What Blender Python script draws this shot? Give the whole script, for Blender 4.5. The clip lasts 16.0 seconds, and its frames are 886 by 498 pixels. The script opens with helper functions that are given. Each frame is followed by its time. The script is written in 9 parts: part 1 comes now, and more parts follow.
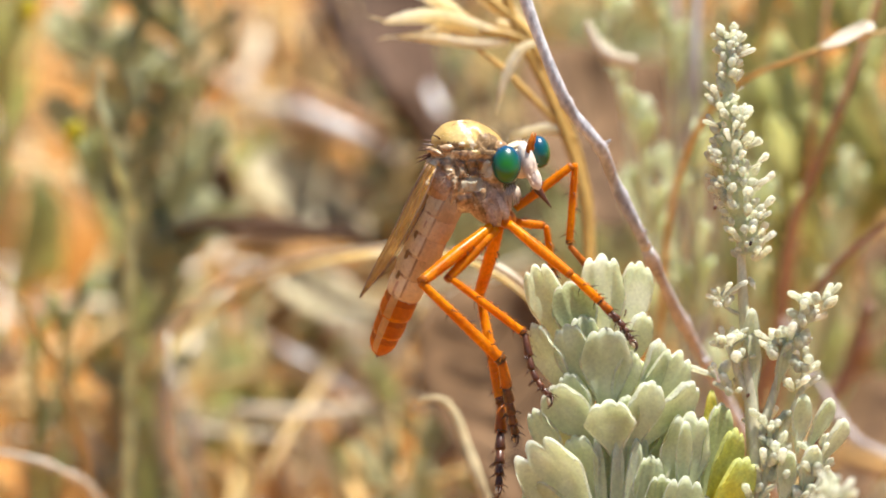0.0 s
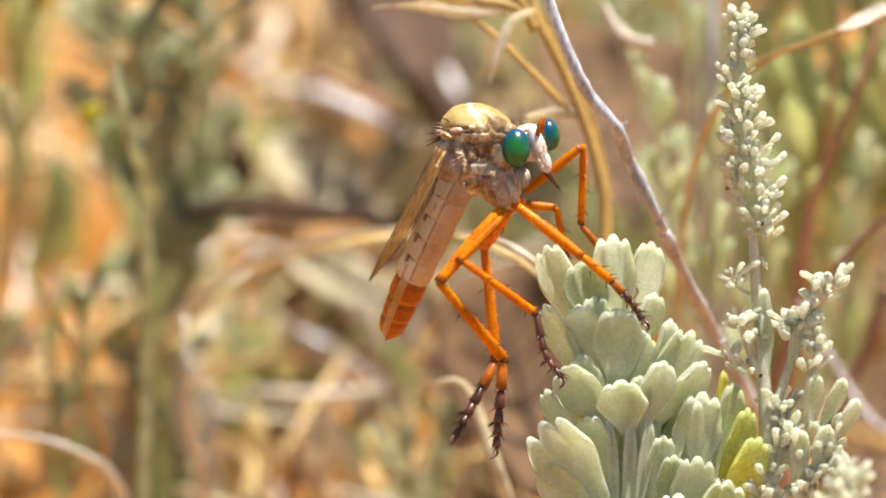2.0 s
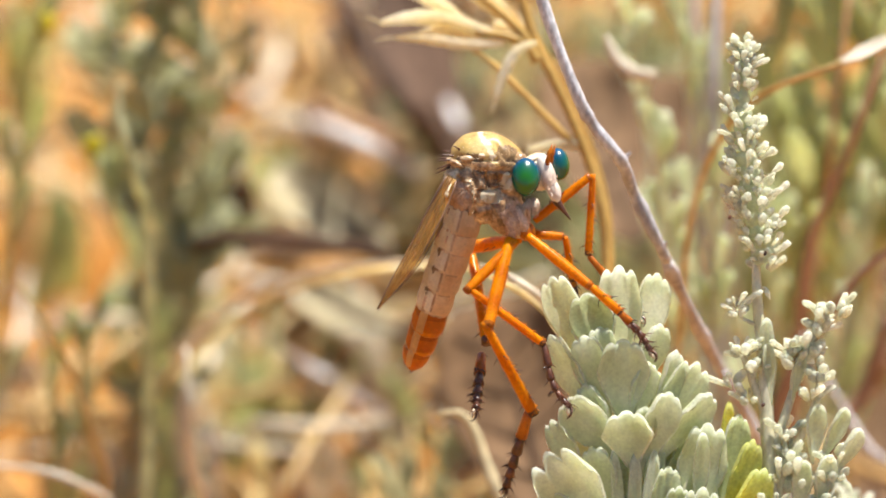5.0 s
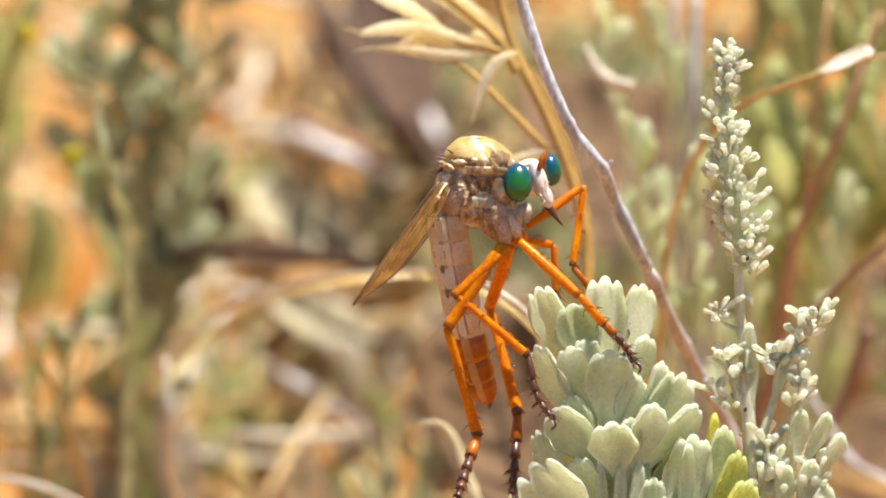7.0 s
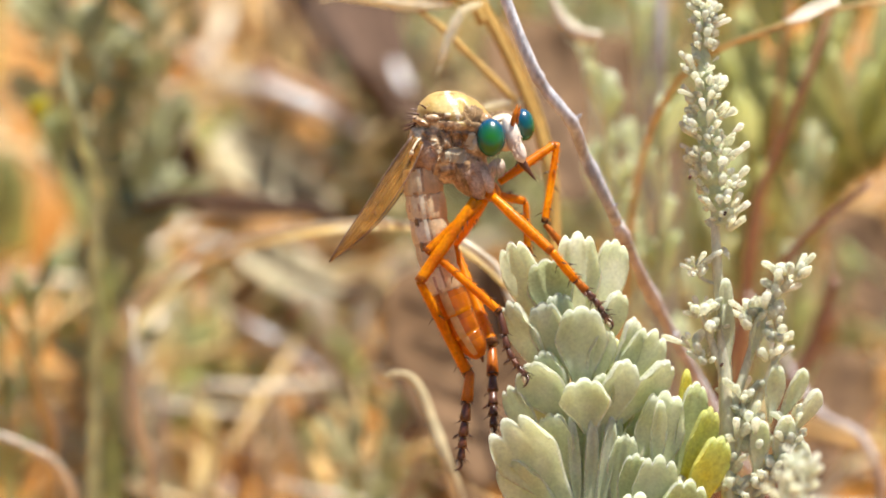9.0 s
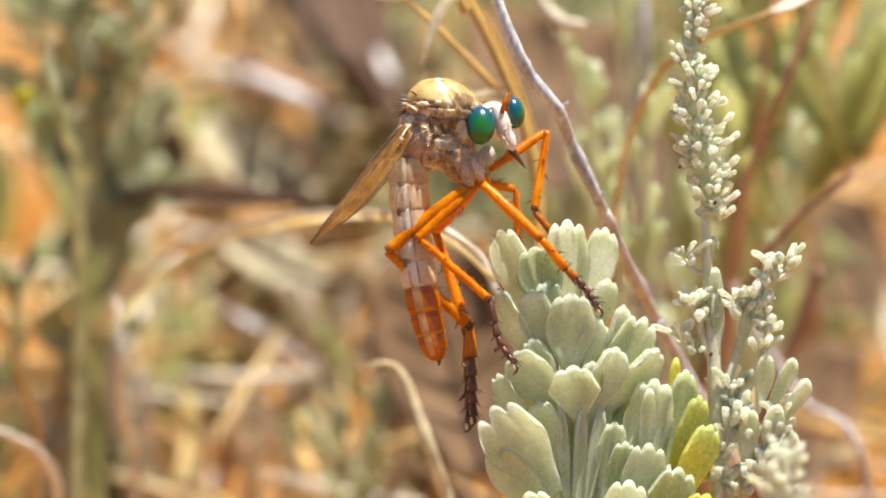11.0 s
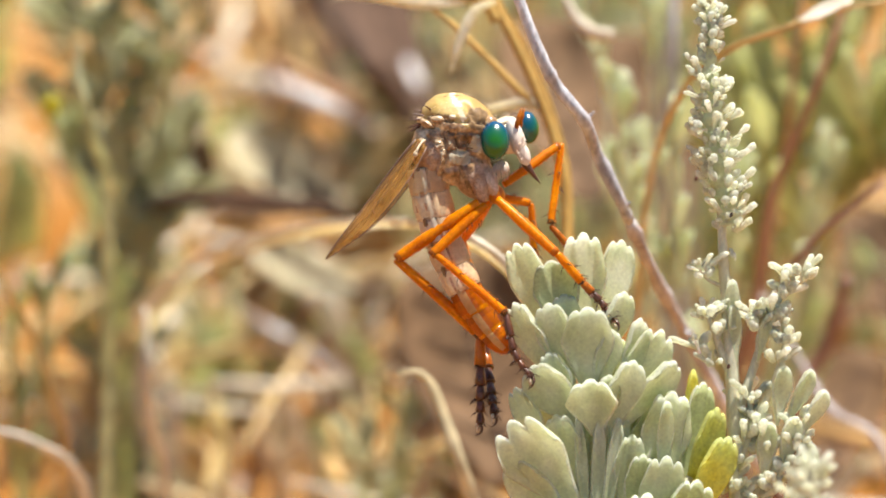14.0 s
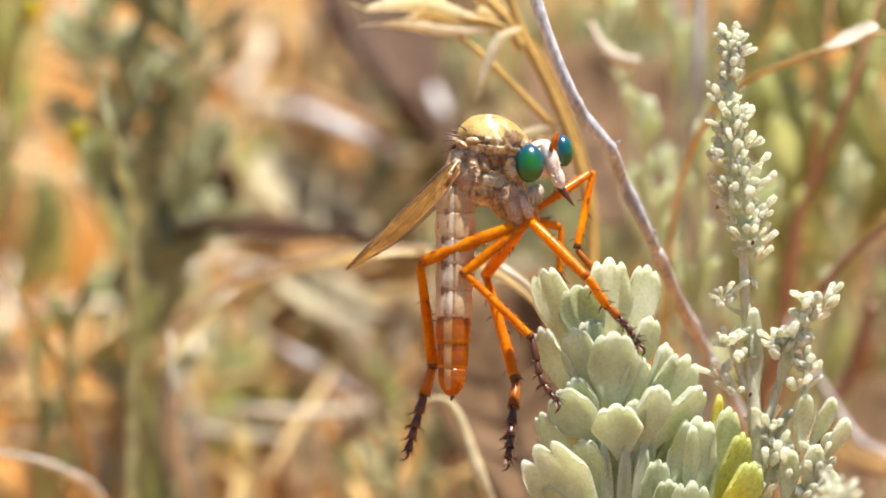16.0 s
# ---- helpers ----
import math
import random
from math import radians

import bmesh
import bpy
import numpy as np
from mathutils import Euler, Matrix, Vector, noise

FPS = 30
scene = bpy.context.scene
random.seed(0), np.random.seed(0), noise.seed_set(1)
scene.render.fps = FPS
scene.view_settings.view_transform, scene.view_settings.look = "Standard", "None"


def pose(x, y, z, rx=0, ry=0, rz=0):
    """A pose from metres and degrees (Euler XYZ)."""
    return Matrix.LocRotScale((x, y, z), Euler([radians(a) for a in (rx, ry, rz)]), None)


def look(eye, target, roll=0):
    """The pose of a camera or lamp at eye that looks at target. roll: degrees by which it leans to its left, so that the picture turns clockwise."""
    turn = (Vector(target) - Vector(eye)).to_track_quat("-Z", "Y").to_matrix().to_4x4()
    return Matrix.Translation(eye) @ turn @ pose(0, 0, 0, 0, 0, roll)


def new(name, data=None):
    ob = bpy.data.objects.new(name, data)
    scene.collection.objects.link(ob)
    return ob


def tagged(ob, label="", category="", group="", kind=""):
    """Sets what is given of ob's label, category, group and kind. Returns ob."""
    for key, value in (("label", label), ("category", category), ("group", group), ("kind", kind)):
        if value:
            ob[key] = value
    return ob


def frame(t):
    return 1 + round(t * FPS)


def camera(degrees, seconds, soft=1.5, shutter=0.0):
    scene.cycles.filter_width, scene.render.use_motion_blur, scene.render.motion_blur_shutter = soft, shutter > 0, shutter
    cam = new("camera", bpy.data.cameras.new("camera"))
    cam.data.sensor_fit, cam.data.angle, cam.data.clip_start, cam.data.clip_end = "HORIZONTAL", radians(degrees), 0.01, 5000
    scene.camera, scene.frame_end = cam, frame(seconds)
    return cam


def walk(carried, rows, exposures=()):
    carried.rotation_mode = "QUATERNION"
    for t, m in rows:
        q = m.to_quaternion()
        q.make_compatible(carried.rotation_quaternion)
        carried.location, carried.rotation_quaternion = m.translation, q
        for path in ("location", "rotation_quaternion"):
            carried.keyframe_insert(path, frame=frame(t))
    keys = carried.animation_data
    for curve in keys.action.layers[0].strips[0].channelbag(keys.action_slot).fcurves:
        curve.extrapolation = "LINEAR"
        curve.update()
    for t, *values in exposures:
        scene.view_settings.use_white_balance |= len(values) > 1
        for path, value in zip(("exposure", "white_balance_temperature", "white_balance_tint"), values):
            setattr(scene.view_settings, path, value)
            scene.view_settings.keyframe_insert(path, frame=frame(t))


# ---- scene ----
PITCH = 25.0
DIST = 1.2
HEIGHT = 0.11
LENS = 4.4
K = 2 * DIST * math.tan(radians(LENS / 2)) / 1568
FOCUS = Vector((0, 0, HEIGHT))
RIGHT = Vector((1, 0, 0))
UP = Vector((0, math.sin(radians(PITCH)), math.cos(radians(PITCH))))
INTO = Vector((0, math.cos(radians(PITCH)), -math.sin(radians(PITCH))))
EYE = FOCUS - INTO * DIST


def aim(dx, dy):
    """The hand-held camera's pose, its aim off by so many steps of 0.059 mm at the fly."""
    return look(EYE, FOCUS - RIGHT * (dx * K) + UP * (dy * K))


def spot(x, y, back=0.0):
    """A place on the upright board through the fly (steps of 0.059 mm), or back metres behind it on the same sight line."""
    s = K * (1 + back / DIST)
    return FOCUS + RIGHT * ((x - 784) * s) + UP * ((441 - y) * s) + INTO * back


cam = camera(LENS, 16.0, soft=1.9)
cam.data.dof.use_dof = True
cam.data.dof.focus_distance = DIST
cam.data.dof.aperture_fstop = 26.0
walk(cam, [
    (0, aim(0, 0)),
    (0.5, aim(-25, 6.5)),
    (1, aim(-28.5, -25)),
    (1.5, aim(21, -88)),
    (2, aim(30, -31.5)),
    (2.5, aim(68, -33.5)),
    (3, aim(102.5, -39)),
    (3.5, aim(55, -44.5)),
    (4, aim(19, -20.5)),
    (4.2, aim(35.5, -2.5)),
    (6.3, aim(0.5, 53)),
    (6.5, aim(-20, 76)),
    (7, aim(-2.5, 43.5)),
    (7.5, aim(-45.5, 19.5)),
    (8, aim(-11, -5.5)),
    (8.5, aim(30.5, -25.5)),
    (8.7, aim(-47, -34)),
    (11, aim(-89, -62)),
    (11.5, aim(-67.5, -45)),
    (12, aim(-49.5, -21.5)),
    (12.5, aim(-10, -53.5)),
    (13, aim(-77, -67.5)),
    (13.5, aim(-59.5, -71)),
    (14, aim(-38.5, -46.5)),
    (14.5, aim(-15, -9.5)),
    (15, aim(-12, -28.5)),
    (15.5, aim(8.5, -25)),
    (16, aim(6, 1)),
], exposures=[(0.0, 0.97), (16.0, 0.97)])

# ---- light ----
SUN_DIR = Vector((0.22, 0.22, 0.95)).normalized()
world = bpy.data.worlds.new("sky")
scene.world = world
world.use_nodes = True
wn = world.node_tree
sky = wn.nodes.new("ShaderNodeTexSky")
sky.sky_type = "NISHITA"
sky.sun_disc = False
sky.sun_elevation = math.asin(SUN_DIR.z)
sky.sun_rotation = math.atan2(SUN_DIR.x, SUN_DIR.y)
wn.links.new(sky.outputs[0], wn.nodes["Background"].inputs[0])
wn.nodes["Background"].inputs[1].default_value = 0.075
sun = new("sun", bpy.data.lights.new("sun", "SUN"))
sun.data.energy = 5.0
sun.data.angle = radians(0.53)
sun.data.color = (1.0, 0.97, 0.91)
sun.matrix_basis = look(SUN_DIR * 3, (0, 0, 0))


# ---- materials ----
def surface(name, colours, scale, rough=0.6, bump=0.3, depth=2e-5, through_light=0.0, spec=0.4, fine=6.0, vary=0.12,
            coat=0.0, tint=None, stretch=(1, 1, 1)):
    """A grained surface: blotches of the given colours, finer grain and relief over them, each object a little different."""
    m = bpy.data.materials.new(name)
    m.use_nodes = True
    nt = m.node_tree
    n, l = nt.nodes, nt.links
    p = n["Principled BSDF"]
    tc, mp = n.new("ShaderNodeTexCoord"), n.new("ShaderNodeMapping")
    mp.inputs["Scale"].default_value = stretch
    l.new(tc.outputs["Object"], mp.inputs[0])
    info = n.new("ShaderNodeObjectInfo")
    big, small = n.new("ShaderNodeTexNoise"), n.new("ShaderNodeTexNoise")
    big.noise_dimensions = small.noise_dimensions = "4D"
    big.inputs["Scale"].default_value, small.inputs["Scale"].default_value = scale, scale * fine
    big.inputs["Detail"].default_value, small.inputs["Detail"].default_value = 3, 4
    w = n.new("ShaderNodeMath")
    w.operation = "MULTIPLY"
    w.inputs[1].default_value = 17.0
    l.new(info.outputs["Random"], w.inputs[0])
    for t in (big, small):
        l.new(mp.outputs[0], t.inputs["Vector"])
        l.new(w.outputs[0], t.inputs["W"])
    ramp = n.new("ShaderNodeValToRGB")
    e = ramp.color_ramp.elements
    while len(e) < len(colours):
        e.new(0.5)
    for i, c in enumerate(colours):
        e[i].position = 0.32 + 0.36 * i / max(1, len(colours) - 1)
        e[i].color = (*c, 1)
    l.new(big.outputs["Fac"], ramp.inputs[0])
    shade = n.new("ShaderNodeMapRange")
    shade.inputs["From Min"].default_value, shade.inputs["From Max"].default_value = 0.3, 0.7
    shade.inputs["To Min"].default_value, shade.inputs["To Max"].default_value = 1 - 2 * vary, 1 + vary
    l.new(small.outputs["Fac"], shade.inputs["Value"])
    own = n.new("ShaderNodeMapRange")
    own.inputs["To Min"].default_value, own.inputs["To Max"].default_value = 1 - vary, 1 + vary
    l.new(info.outputs["Random"], own.inputs["Value"])
    both = n.new("ShaderNodeMath")
    both.operation = "MULTIPLY"
    l.new(shade.outputs[0], both.inputs[0])
    l.new(own.outputs[0], both.inputs[1])
    mul = n.new("ShaderNodeVectorMath")
    mul.operation = "SCALE"
    l.new(ramp.outputs["Color"], mul.inputs[0])
    l.new(both.outputs[0], mul.inputs["Scale"])
    l.new(mul.outputs[0], p.inputs["Base Color"])
    p.inputs["Roughness"].default_value = rough
    p.inputs["Specular IOR Level"].default_value = spec
    p.inputs["Coat Weight"].default_value = coat
    p.inputs["Coat Roughness"].default_value = 0.15
    b = n.new("ShaderNodeBump")
    b.inputs["Strength"].default_value, b.inputs["Distance"].default_value = bump, depth
    l.new(small.outputs["Fac"], b.inputs["Height"])
    l.new(b.outputs[0], p.inputs["Normal"])
    if through_light:
        t = n.new("ShaderNodeBsdfTranslucent")
        if tint:
            t.inputs[0].default_value = (*tint, 1)
        else:
            l.new(mul.outputs[0], t.inputs[0])
        mix = n.new("ShaderNodeMixShader")
        mix.inputs[0].default_value = through_light
        l.new(p.outputs[0], mix.inputs[1])
        l.new(t.outputs[0], mix.inputs[2])
        l.new(mix.outputs[0], n["Material Output"].inputs["Surface"])
    return m


def membrane(name, colour, clear, rough=0.3):
    """A thin wing skin that lets most light through."""
    m = surface(name, [tuple(c * 0.55 for c in colour), colour, tuple(c * 1.5 for c in colour)], 1100, rough, 0.7, 3e-5, through_light=0.4, vary=0.25, spec=0.6)
    n, l = m.node_tree.nodes, m.node_tree.links
    out = n["Material Output"]
    body = out.inputs["Surface"].links[0].from_socket
    tr, mix = n.new("ShaderNodeBsdfTransparent"), n.new("ShaderNodeMixShader")
    tr.inputs[0].default_value = (0.95, 0.86, 0.68, 1)
    mix.inputs[0].default_value = clear
    l.new(body, mix.inputs[1])
    l.new(tr.outputs[0], mix.inputs[2])
    l.new(mix.outputs[0], out.inputs["Surface"])
    return m


def eye_material():
    """Facetted green eye; its iridescent blue rim and bluish top are painted by position."""
    m = bpy.data.materials.new("fly_eye")
    m.use_nodes = True
    n, l = m.node_tree.nodes, m.node_tree.links
    p = n["Principled BSDF"]
    tc, grad, ramp = n.new("ShaderNodeTexCoord"), n.new("ShaderNodeTexGradient"), n.new("ShaderNodeValToRGB")
    mp = n.new("ShaderNodeMapping")
    mp.inputs["Location"].default_value = (0.0, 0.30, -0.39)
    mp.inputs["Scale"].default_value = (500, 410, 300)
    grad.gradient_type = "SPHERICAL"
    l.new(tc.outputs["Object"], mp.inputs[0])
    l.new(mp.outputs[0], grad.inputs[0])
    l.new(grad.outputs["Fac"], ramp.inputs[0])
    e = ramp.color_ramp.elements
    e[0].position, e[0].color = 0.0, (0.0, 0.05, 0.115, 1)
    e[1].position, e[1].color = 0.70, (0.012, 0.125, 0.004, 1)
    mid = e.new(0.22)
    mid.color = (0.0, 0.075, 0.055, 1)
    l.new(ramp.outputs["Color"], p.inputs["Base Color"])
    vor, b = n.new("ShaderNodeTexVoronoi"), n.new("ShaderNodeBump")
    vor.inputs["Scale"].default_value = 16000
    b.inputs["Strength"].default_value, b.inputs["Distance"].default_value = 0.25, 8e-6
    l.new(tc.outputs["Object"], vor.inputs["Vector"])
    l.new(vor.outputs["Distance"], b.inputs["Height"])
    l.new(b.outputs[0], p.inputs["Normal"])
    p.inputs["Roughness"].default_value = 0.24
    p.inputs["Specular IOR Level"].default_value = 0.7
    p.inputs["Sheen Weight"].default_value = 0.0
    return m


M_LEAF = surface("sage_leaf", [(0.69, 0.73, 0.45), (0.78, 0.81, 0.56), (0.88, 0.89, 0.70)], 260, 0.7, 0.5, 4e-5, 0.54, 0.3, 12, 0.07)
# Darker sage leaf, for green leaves and for one with shade in its colour.
M_LEAF_GREEN_SHADED = surface("green_and_shaded_leaf", [(0.54, 0.60, 0.27), (0.64, 0.68, 0.38)], 260, 0.7, 0.45, 3e-5, 0.42, 0.25, 12, 0.10)
M_LEAF_YELLOW = surface("yellowing_leaf", [(0.70, 0.76, 0.38), (0.82, 0.81, 0.26), (0.94, 0.83, 0.10)], 200, 0.65, 0.4, 3e-5, 0.6, 0.3, 14, 0.10)
M_BUD_RIM = surface("woolly_bud_and_lit_rim", [(0.82, 0.83, 0.65), (0.97, 0.97, 0.87)], 500, 0.9, 0.9, 6e-5, 0.66, 0.15, 7, 0.12)
M_SAGE_STEM = surface("sage_stem", [(0.72, 0.68, 0.46), (0.87, 0.84, 0.64)], 300, 0.8, 0.5, 3e-5, 0.35, 0.2, 8, 0.12, stretch=(1, 1, 0.3))
M_TWIG = surface("twig_bark", [(0.22, 0.20, 0.205), (0.56, 0.54, 0.56), (0.90, 0.90, 0.91)], 200, 0.5, 0.8, 8e-5, 0, 0.5, 10, 0.24, stretch=(1, 1, 0.5))
M_TWIG_RED = surface("red_bark", [(0.24, 0.12, 0.075), (0.38, 0.21, 0.135)], 130, 0.6, 0.5, 6e-5, 0, 0.4, 9, 0.18)
M_STRAW = surface("dry_grass", [(0.52, 0.34, 0.115), (0.68, 0.48, 0.20), (0.76, 0.61, 0.34)], 90, 0.5, 0.4, 4e-5, 0.25, 0.4, 9, 0.15)
M_STRAW_GOLD = surface("golden_grass", [(0.52, 0.30, 0.07), (0.62, 0.40, 0.12)], 90, 0.5, 0.4, 4e-5, 0.22, 0.4, 9, 0.12)
M_STRAW_PALE = surface("bleached_grass", [(0.68, 0.57, 0.41), (0.88, 0.80, 0.65)], 60, 0.5, 0.3, 5e-5, 0.22, 0.4, 9, 0.12)
M_HUSK = surface("grass_husk", [(0.87, 0.74, 0.43), (0.94, 0.85, 0.58), (0.96, 0.93, 0.77)], 120, 0.5, 0.4, 4e-5, 0.68, 0.4, 9, 0.10)
M_BLEACHED = surface("bleached_wood", [(0.66, 0.58, 0.53), (0.88, 0.84, 0.80)], 60, 0.4, 0.3, 5e-5, 0, 0.5, 9, 0.12)
# Darkened below dead leaf colour so that some pieces pass for shadow.
M_DEAD_LEAF = surface("dead_leaf", [(0.055, 0.032, 0.02), (0.14, 0.08, 0.05)], 70, 0.8, 0.5, 1e-4, 0.1, 0.2, 9, 0.2)
M_OLIVE = surface("olive_leaf", [(0.50, 0.53, 0.28), (0.68, 0.70, 0.44)], 60, 0.6, 0.4, 6e-5, 0.7, 0.3, 9, 0.18)
M_LIME = surface("lime_leaf", [(0.56, 0.57, 0.28), (0.73, 0.73, 0.45)], 60, 0.6, 0.4, 6e-5, 0.7, 0.3, 9, 0.15)
M_GREY_LEAF = surface("grey_sage_leaf", [(0.62, 0.62, 0.36), (0.80, 0.79, 0.54)], 60, 0.75, 0.4, 6e-5, 0.6, 0.25, 9, 0.18)
M_GROUND = surface("sand", [(0.20, 0.079, 0.014), (0.315, 0.133, 0.028), (0.41, 0.225, 0.088)], 32, 0.95, 0.8, 1e-3, 0, 0.1, 14, 0.22)
M_LITTER = surface("plant_litter", [(0.45, 0.25, 0.085), (0.65, 0.43, 0.18), (0.76, 0.59, 0.35)], 14, 0.8, 0.4, 1e-4, 0.1, 0.2, 9, 0.2)
M_PEBBLE = surface("pebble", [(0.32, 0.20, 0.13), (0.50, 0.38, 0.29)], 60, 0.8, 0.5, 2e-4, 0, 0.3, 8, 0.2)
M_FLOWER = surface("yellow_flower", [(0.55, 0.48, 0.03), (0.72, 0.60, 0.05)], 200, 0.7, 0.3, 3e-5, 0.3, 0.2, 8, 0.1)
M_SCUTUM = surface("golden_back", [(0.34, 0.20, 0.05), (0.46, 0.30, 0.09), (0.58, 0.43, 0.18)], 220, 0.40, 0.3, 1.5e-5, 0, 0.45, 14, 0.08)
# Dark to cream mottling puts crinkle shade and highlights into the dusty brown.
M_PLEURA = surface("dusty_shade_mottled_flank", [(0.17, 0.08, 0.03), (0.54, 0.32, 0.15), (0.90, 0.72, 0.46)], 800, 0.30, 0.7, 4e-5, 0, 0.6, 4, 0.2)
M_COXA = surface("pinkish_flank", [(0.40, 0.20, 0.10), (0.78, 0.55, 0.38)], 600, 0.42, 0.5, 2e-5, 0.15, 0.5, 8, 0.16)
M_FACE = surface("silvery_face", [(0.66, 0.52, 0.42), (0.84, 0.74, 0.63)], 900, 0.5, 0.6, 2e-5, 0.1, 0.4, 12, 0.12)
M_BEARD = surface("white_beard", [(0.74, 0.58, 0.45), (0.86, 0.75, 0.63)], 900, 0.6, 0.2, 1e-5, 0.4, 0.3)
M_ORANGE = surface("orange_leg", [(0.56, 0.125, 0.0), (0.92, 0.33, 0.0)], 300, 0.28, 0.35, 1.2e-5, 0.24, 0.25, 10, 0.16, 0.0, tint=(1.0, 0.36, 0.0))
M_ORANGE_DARK = surface("dark_orange_leg", [(0.34, 0.08, 0.004), (0.60, 0.17, 0.006)], 600, 0.3, 0.35, 1e-5, 0.2, 0.4, 10, 0.15)
M_DARK = surface("dark_foot", [(0.035, 0.014, 0.009), (0.15, 0.048, 0.018)], 900, 0.33, 0.4, 1e-5, 0, 0.5, 6, 0.25)
M_BELLY = surface("cream_abdomen", [(0.70, 0.54, 0.34), (0.88, 0.76, 0.54), (0.95, 0.88, 0.72)], 420, 0.40, 0.5, 2e-5, 0.4, 0.45, 8, 0.12, tint=(0.98, 0.84, 0.58))
M_TAIL = surface("amber_abdomen", [(0.36, 0.075, 0.001), (0.66, 0.20, 0.003)], 320, 0.24, 0.4, 2e-5, 0.36, 0.45, 9, 0.15, 0.2, tint=(1.0, 0.30, 0.003))
M_AMBER_DARK = surface("dark_amber_ring", [(0.27, 0.06, 0.001), (0.48, 0.13, 0.003)], 320, 0.24, 0.4, 2e-5, 0.3, 0.5, 9, 0.15, 0.2, tint=(0.8, 0.2, 0.003))
M_TAN_RING = surface("tan_tail_stripe", [(0.56, 0.31, 0.09), (0.76, 0.50, 0.20)], 420, 0.32, 0.4, 2e-5, 0.3, 0.5, 8, 0.12, tint=(0.95, 0.55, 0.18))
M_BAND = surface("pale_band", [(0.72, 0.54, 0.33), (0.84, 0.70, 0.49)], 600, 0.45, 0.3, 1e-5, 0.15, 0.45, 9, 0.1)
M_SPOT = surface("dark_mark", [(0.09, 0.05, 0.035), (0.24, 0.14, 0.09)], 900, 0.5, 0.3, 1e-5, 0, 0.4, 9, 0.15)
M_VENTER = surface("tan_belly", [(0.66, 0.42, 0.21), (0.80, 0.58, 0.33), (0.89, 0.73, 0.48)], 380, 0.4, 0.5, 2e-5, 0.4, 0.45, 9, 0.13, tint=(0.97, 0.68, 0.36))
M_BLOTCH = surface("brown_blotch", [(0.15, 0.085, 0.035), (0.34, 0.21, 0.09)], 420, 0.4, 0.4, 1e-5, 0, 0.45, 9, 0.18)
M_SEAM = surface("brown_seam", [(0.42, 0.25, 0.13), (0.64, 0.44, 0.27)], 700, 0.5, 0.4, 1e-5, 0.2, 0.4, 9, 0.15)
M_RUST = surface("rusty_bark", [(0.40, 0.19, 0.08), (0.56, 0.31, 0.16)], 130, 0.6, 0.5, 6e-5, 0, 0.4, 9, 0.18)
M_TWIG_PINK = surface("pinkish_bark", [(0.32, 0.26, 0.235), (0.54, 0.48, 0.455), (0.80, 0.77, 0.75)], 170, 0.6, 0.5, 6e-5, 0, 0.4, 9, 0.18)
M_TAN = surface("tan_grass", [(0.54, 0.44, 0.24), (0.76, 0.65, 0.42)], 60, 0.5, 0.4, 5e-5, 0.2, 0.3, 9, 0.14)
# Brown toned down, since some of these leaves stand in for shade.
M_BROWN_LEAF = surface("brown_dead_leaf", [(0.155, 0.085, 0.04), (0.28, 0.17, 0.093)], 40, 0.8, 0.5, 1e-4, 0.2, 0.2, 9, 0.2)
M_WING = membrane("amber_wing", (0.66, 0.39, 0.12), 0.80, 0.14)
M_VEIN = surface("wing_vein", [(0.13, 0.06, 0.02), (0.26, 0.13, 0.045)], 600, 0.5, 0.2, 1e-5, 0, 0.4)
M_EYE = eye_material()


# ---- mesh helpers ----
def part(name, bm, material, parent=None, label="", m=None, smooth=True):
    """Link a bmesh (or a mesh that is shared) as one object, under a thing or a part."""
    if isinstance(bm, bpy.types.Mesh):
        me = bm
    else:
        me = mesh_of(bm, name, material, smooth)
    ob = new(name, me)
    if parent is not None:
        ob.parent = parent
    if m is not None:
        ob.matrix_basis = m
    if label:
        ob["label"] = label
    return ob


def mesh_of(bm, name, material, smooth=True):
    me = bpy.data.meshes.new(name)
    bm.to_mesh(me)
    bm.free()
    mats = material if isinstance(material, (list, tuple)) else [material]
    for k in mats:
        me.materials.append(k)
    me.polygons.foreach_set("use_smooth", [smooth] * len(me.polygons))
    me.update()
    return me


def thing(name, label, category, m, group="", kind=""):
    """An Empty at the foot of a thing."""
    ob = new(name)
    ob.empty_display_size = 0.002
    ob.matrix_basis = m
    return tagged(ob, label, category, group, kind)


def rounded_path(points, n):
    """Points along a smooth curve through the given ones."""
    p = [Vector(q) for q in points]
    if len(p) == 2:
        return [p[0].lerp(p[1], i / n) for i in range(n + 1)]
    p = [p[0] * 2 - p[1]] + p + [p[-1] * 2 - p[-2]]
    out, spans = [], len(p) - 3
    for i in range(n + 1):
        f = min(spans - 1e-6, spans * i / n)
        k, t = int(f), f - int(f)
        a, b, c, d = p[k:k + 4]
        out.append(0.5 * ((2 * b) + (c - a) * t + (2 * a - 5 * b + 4 * c - d) * t * t + (3 * b - a - 3 * c + d) * t ** 3))
    return out


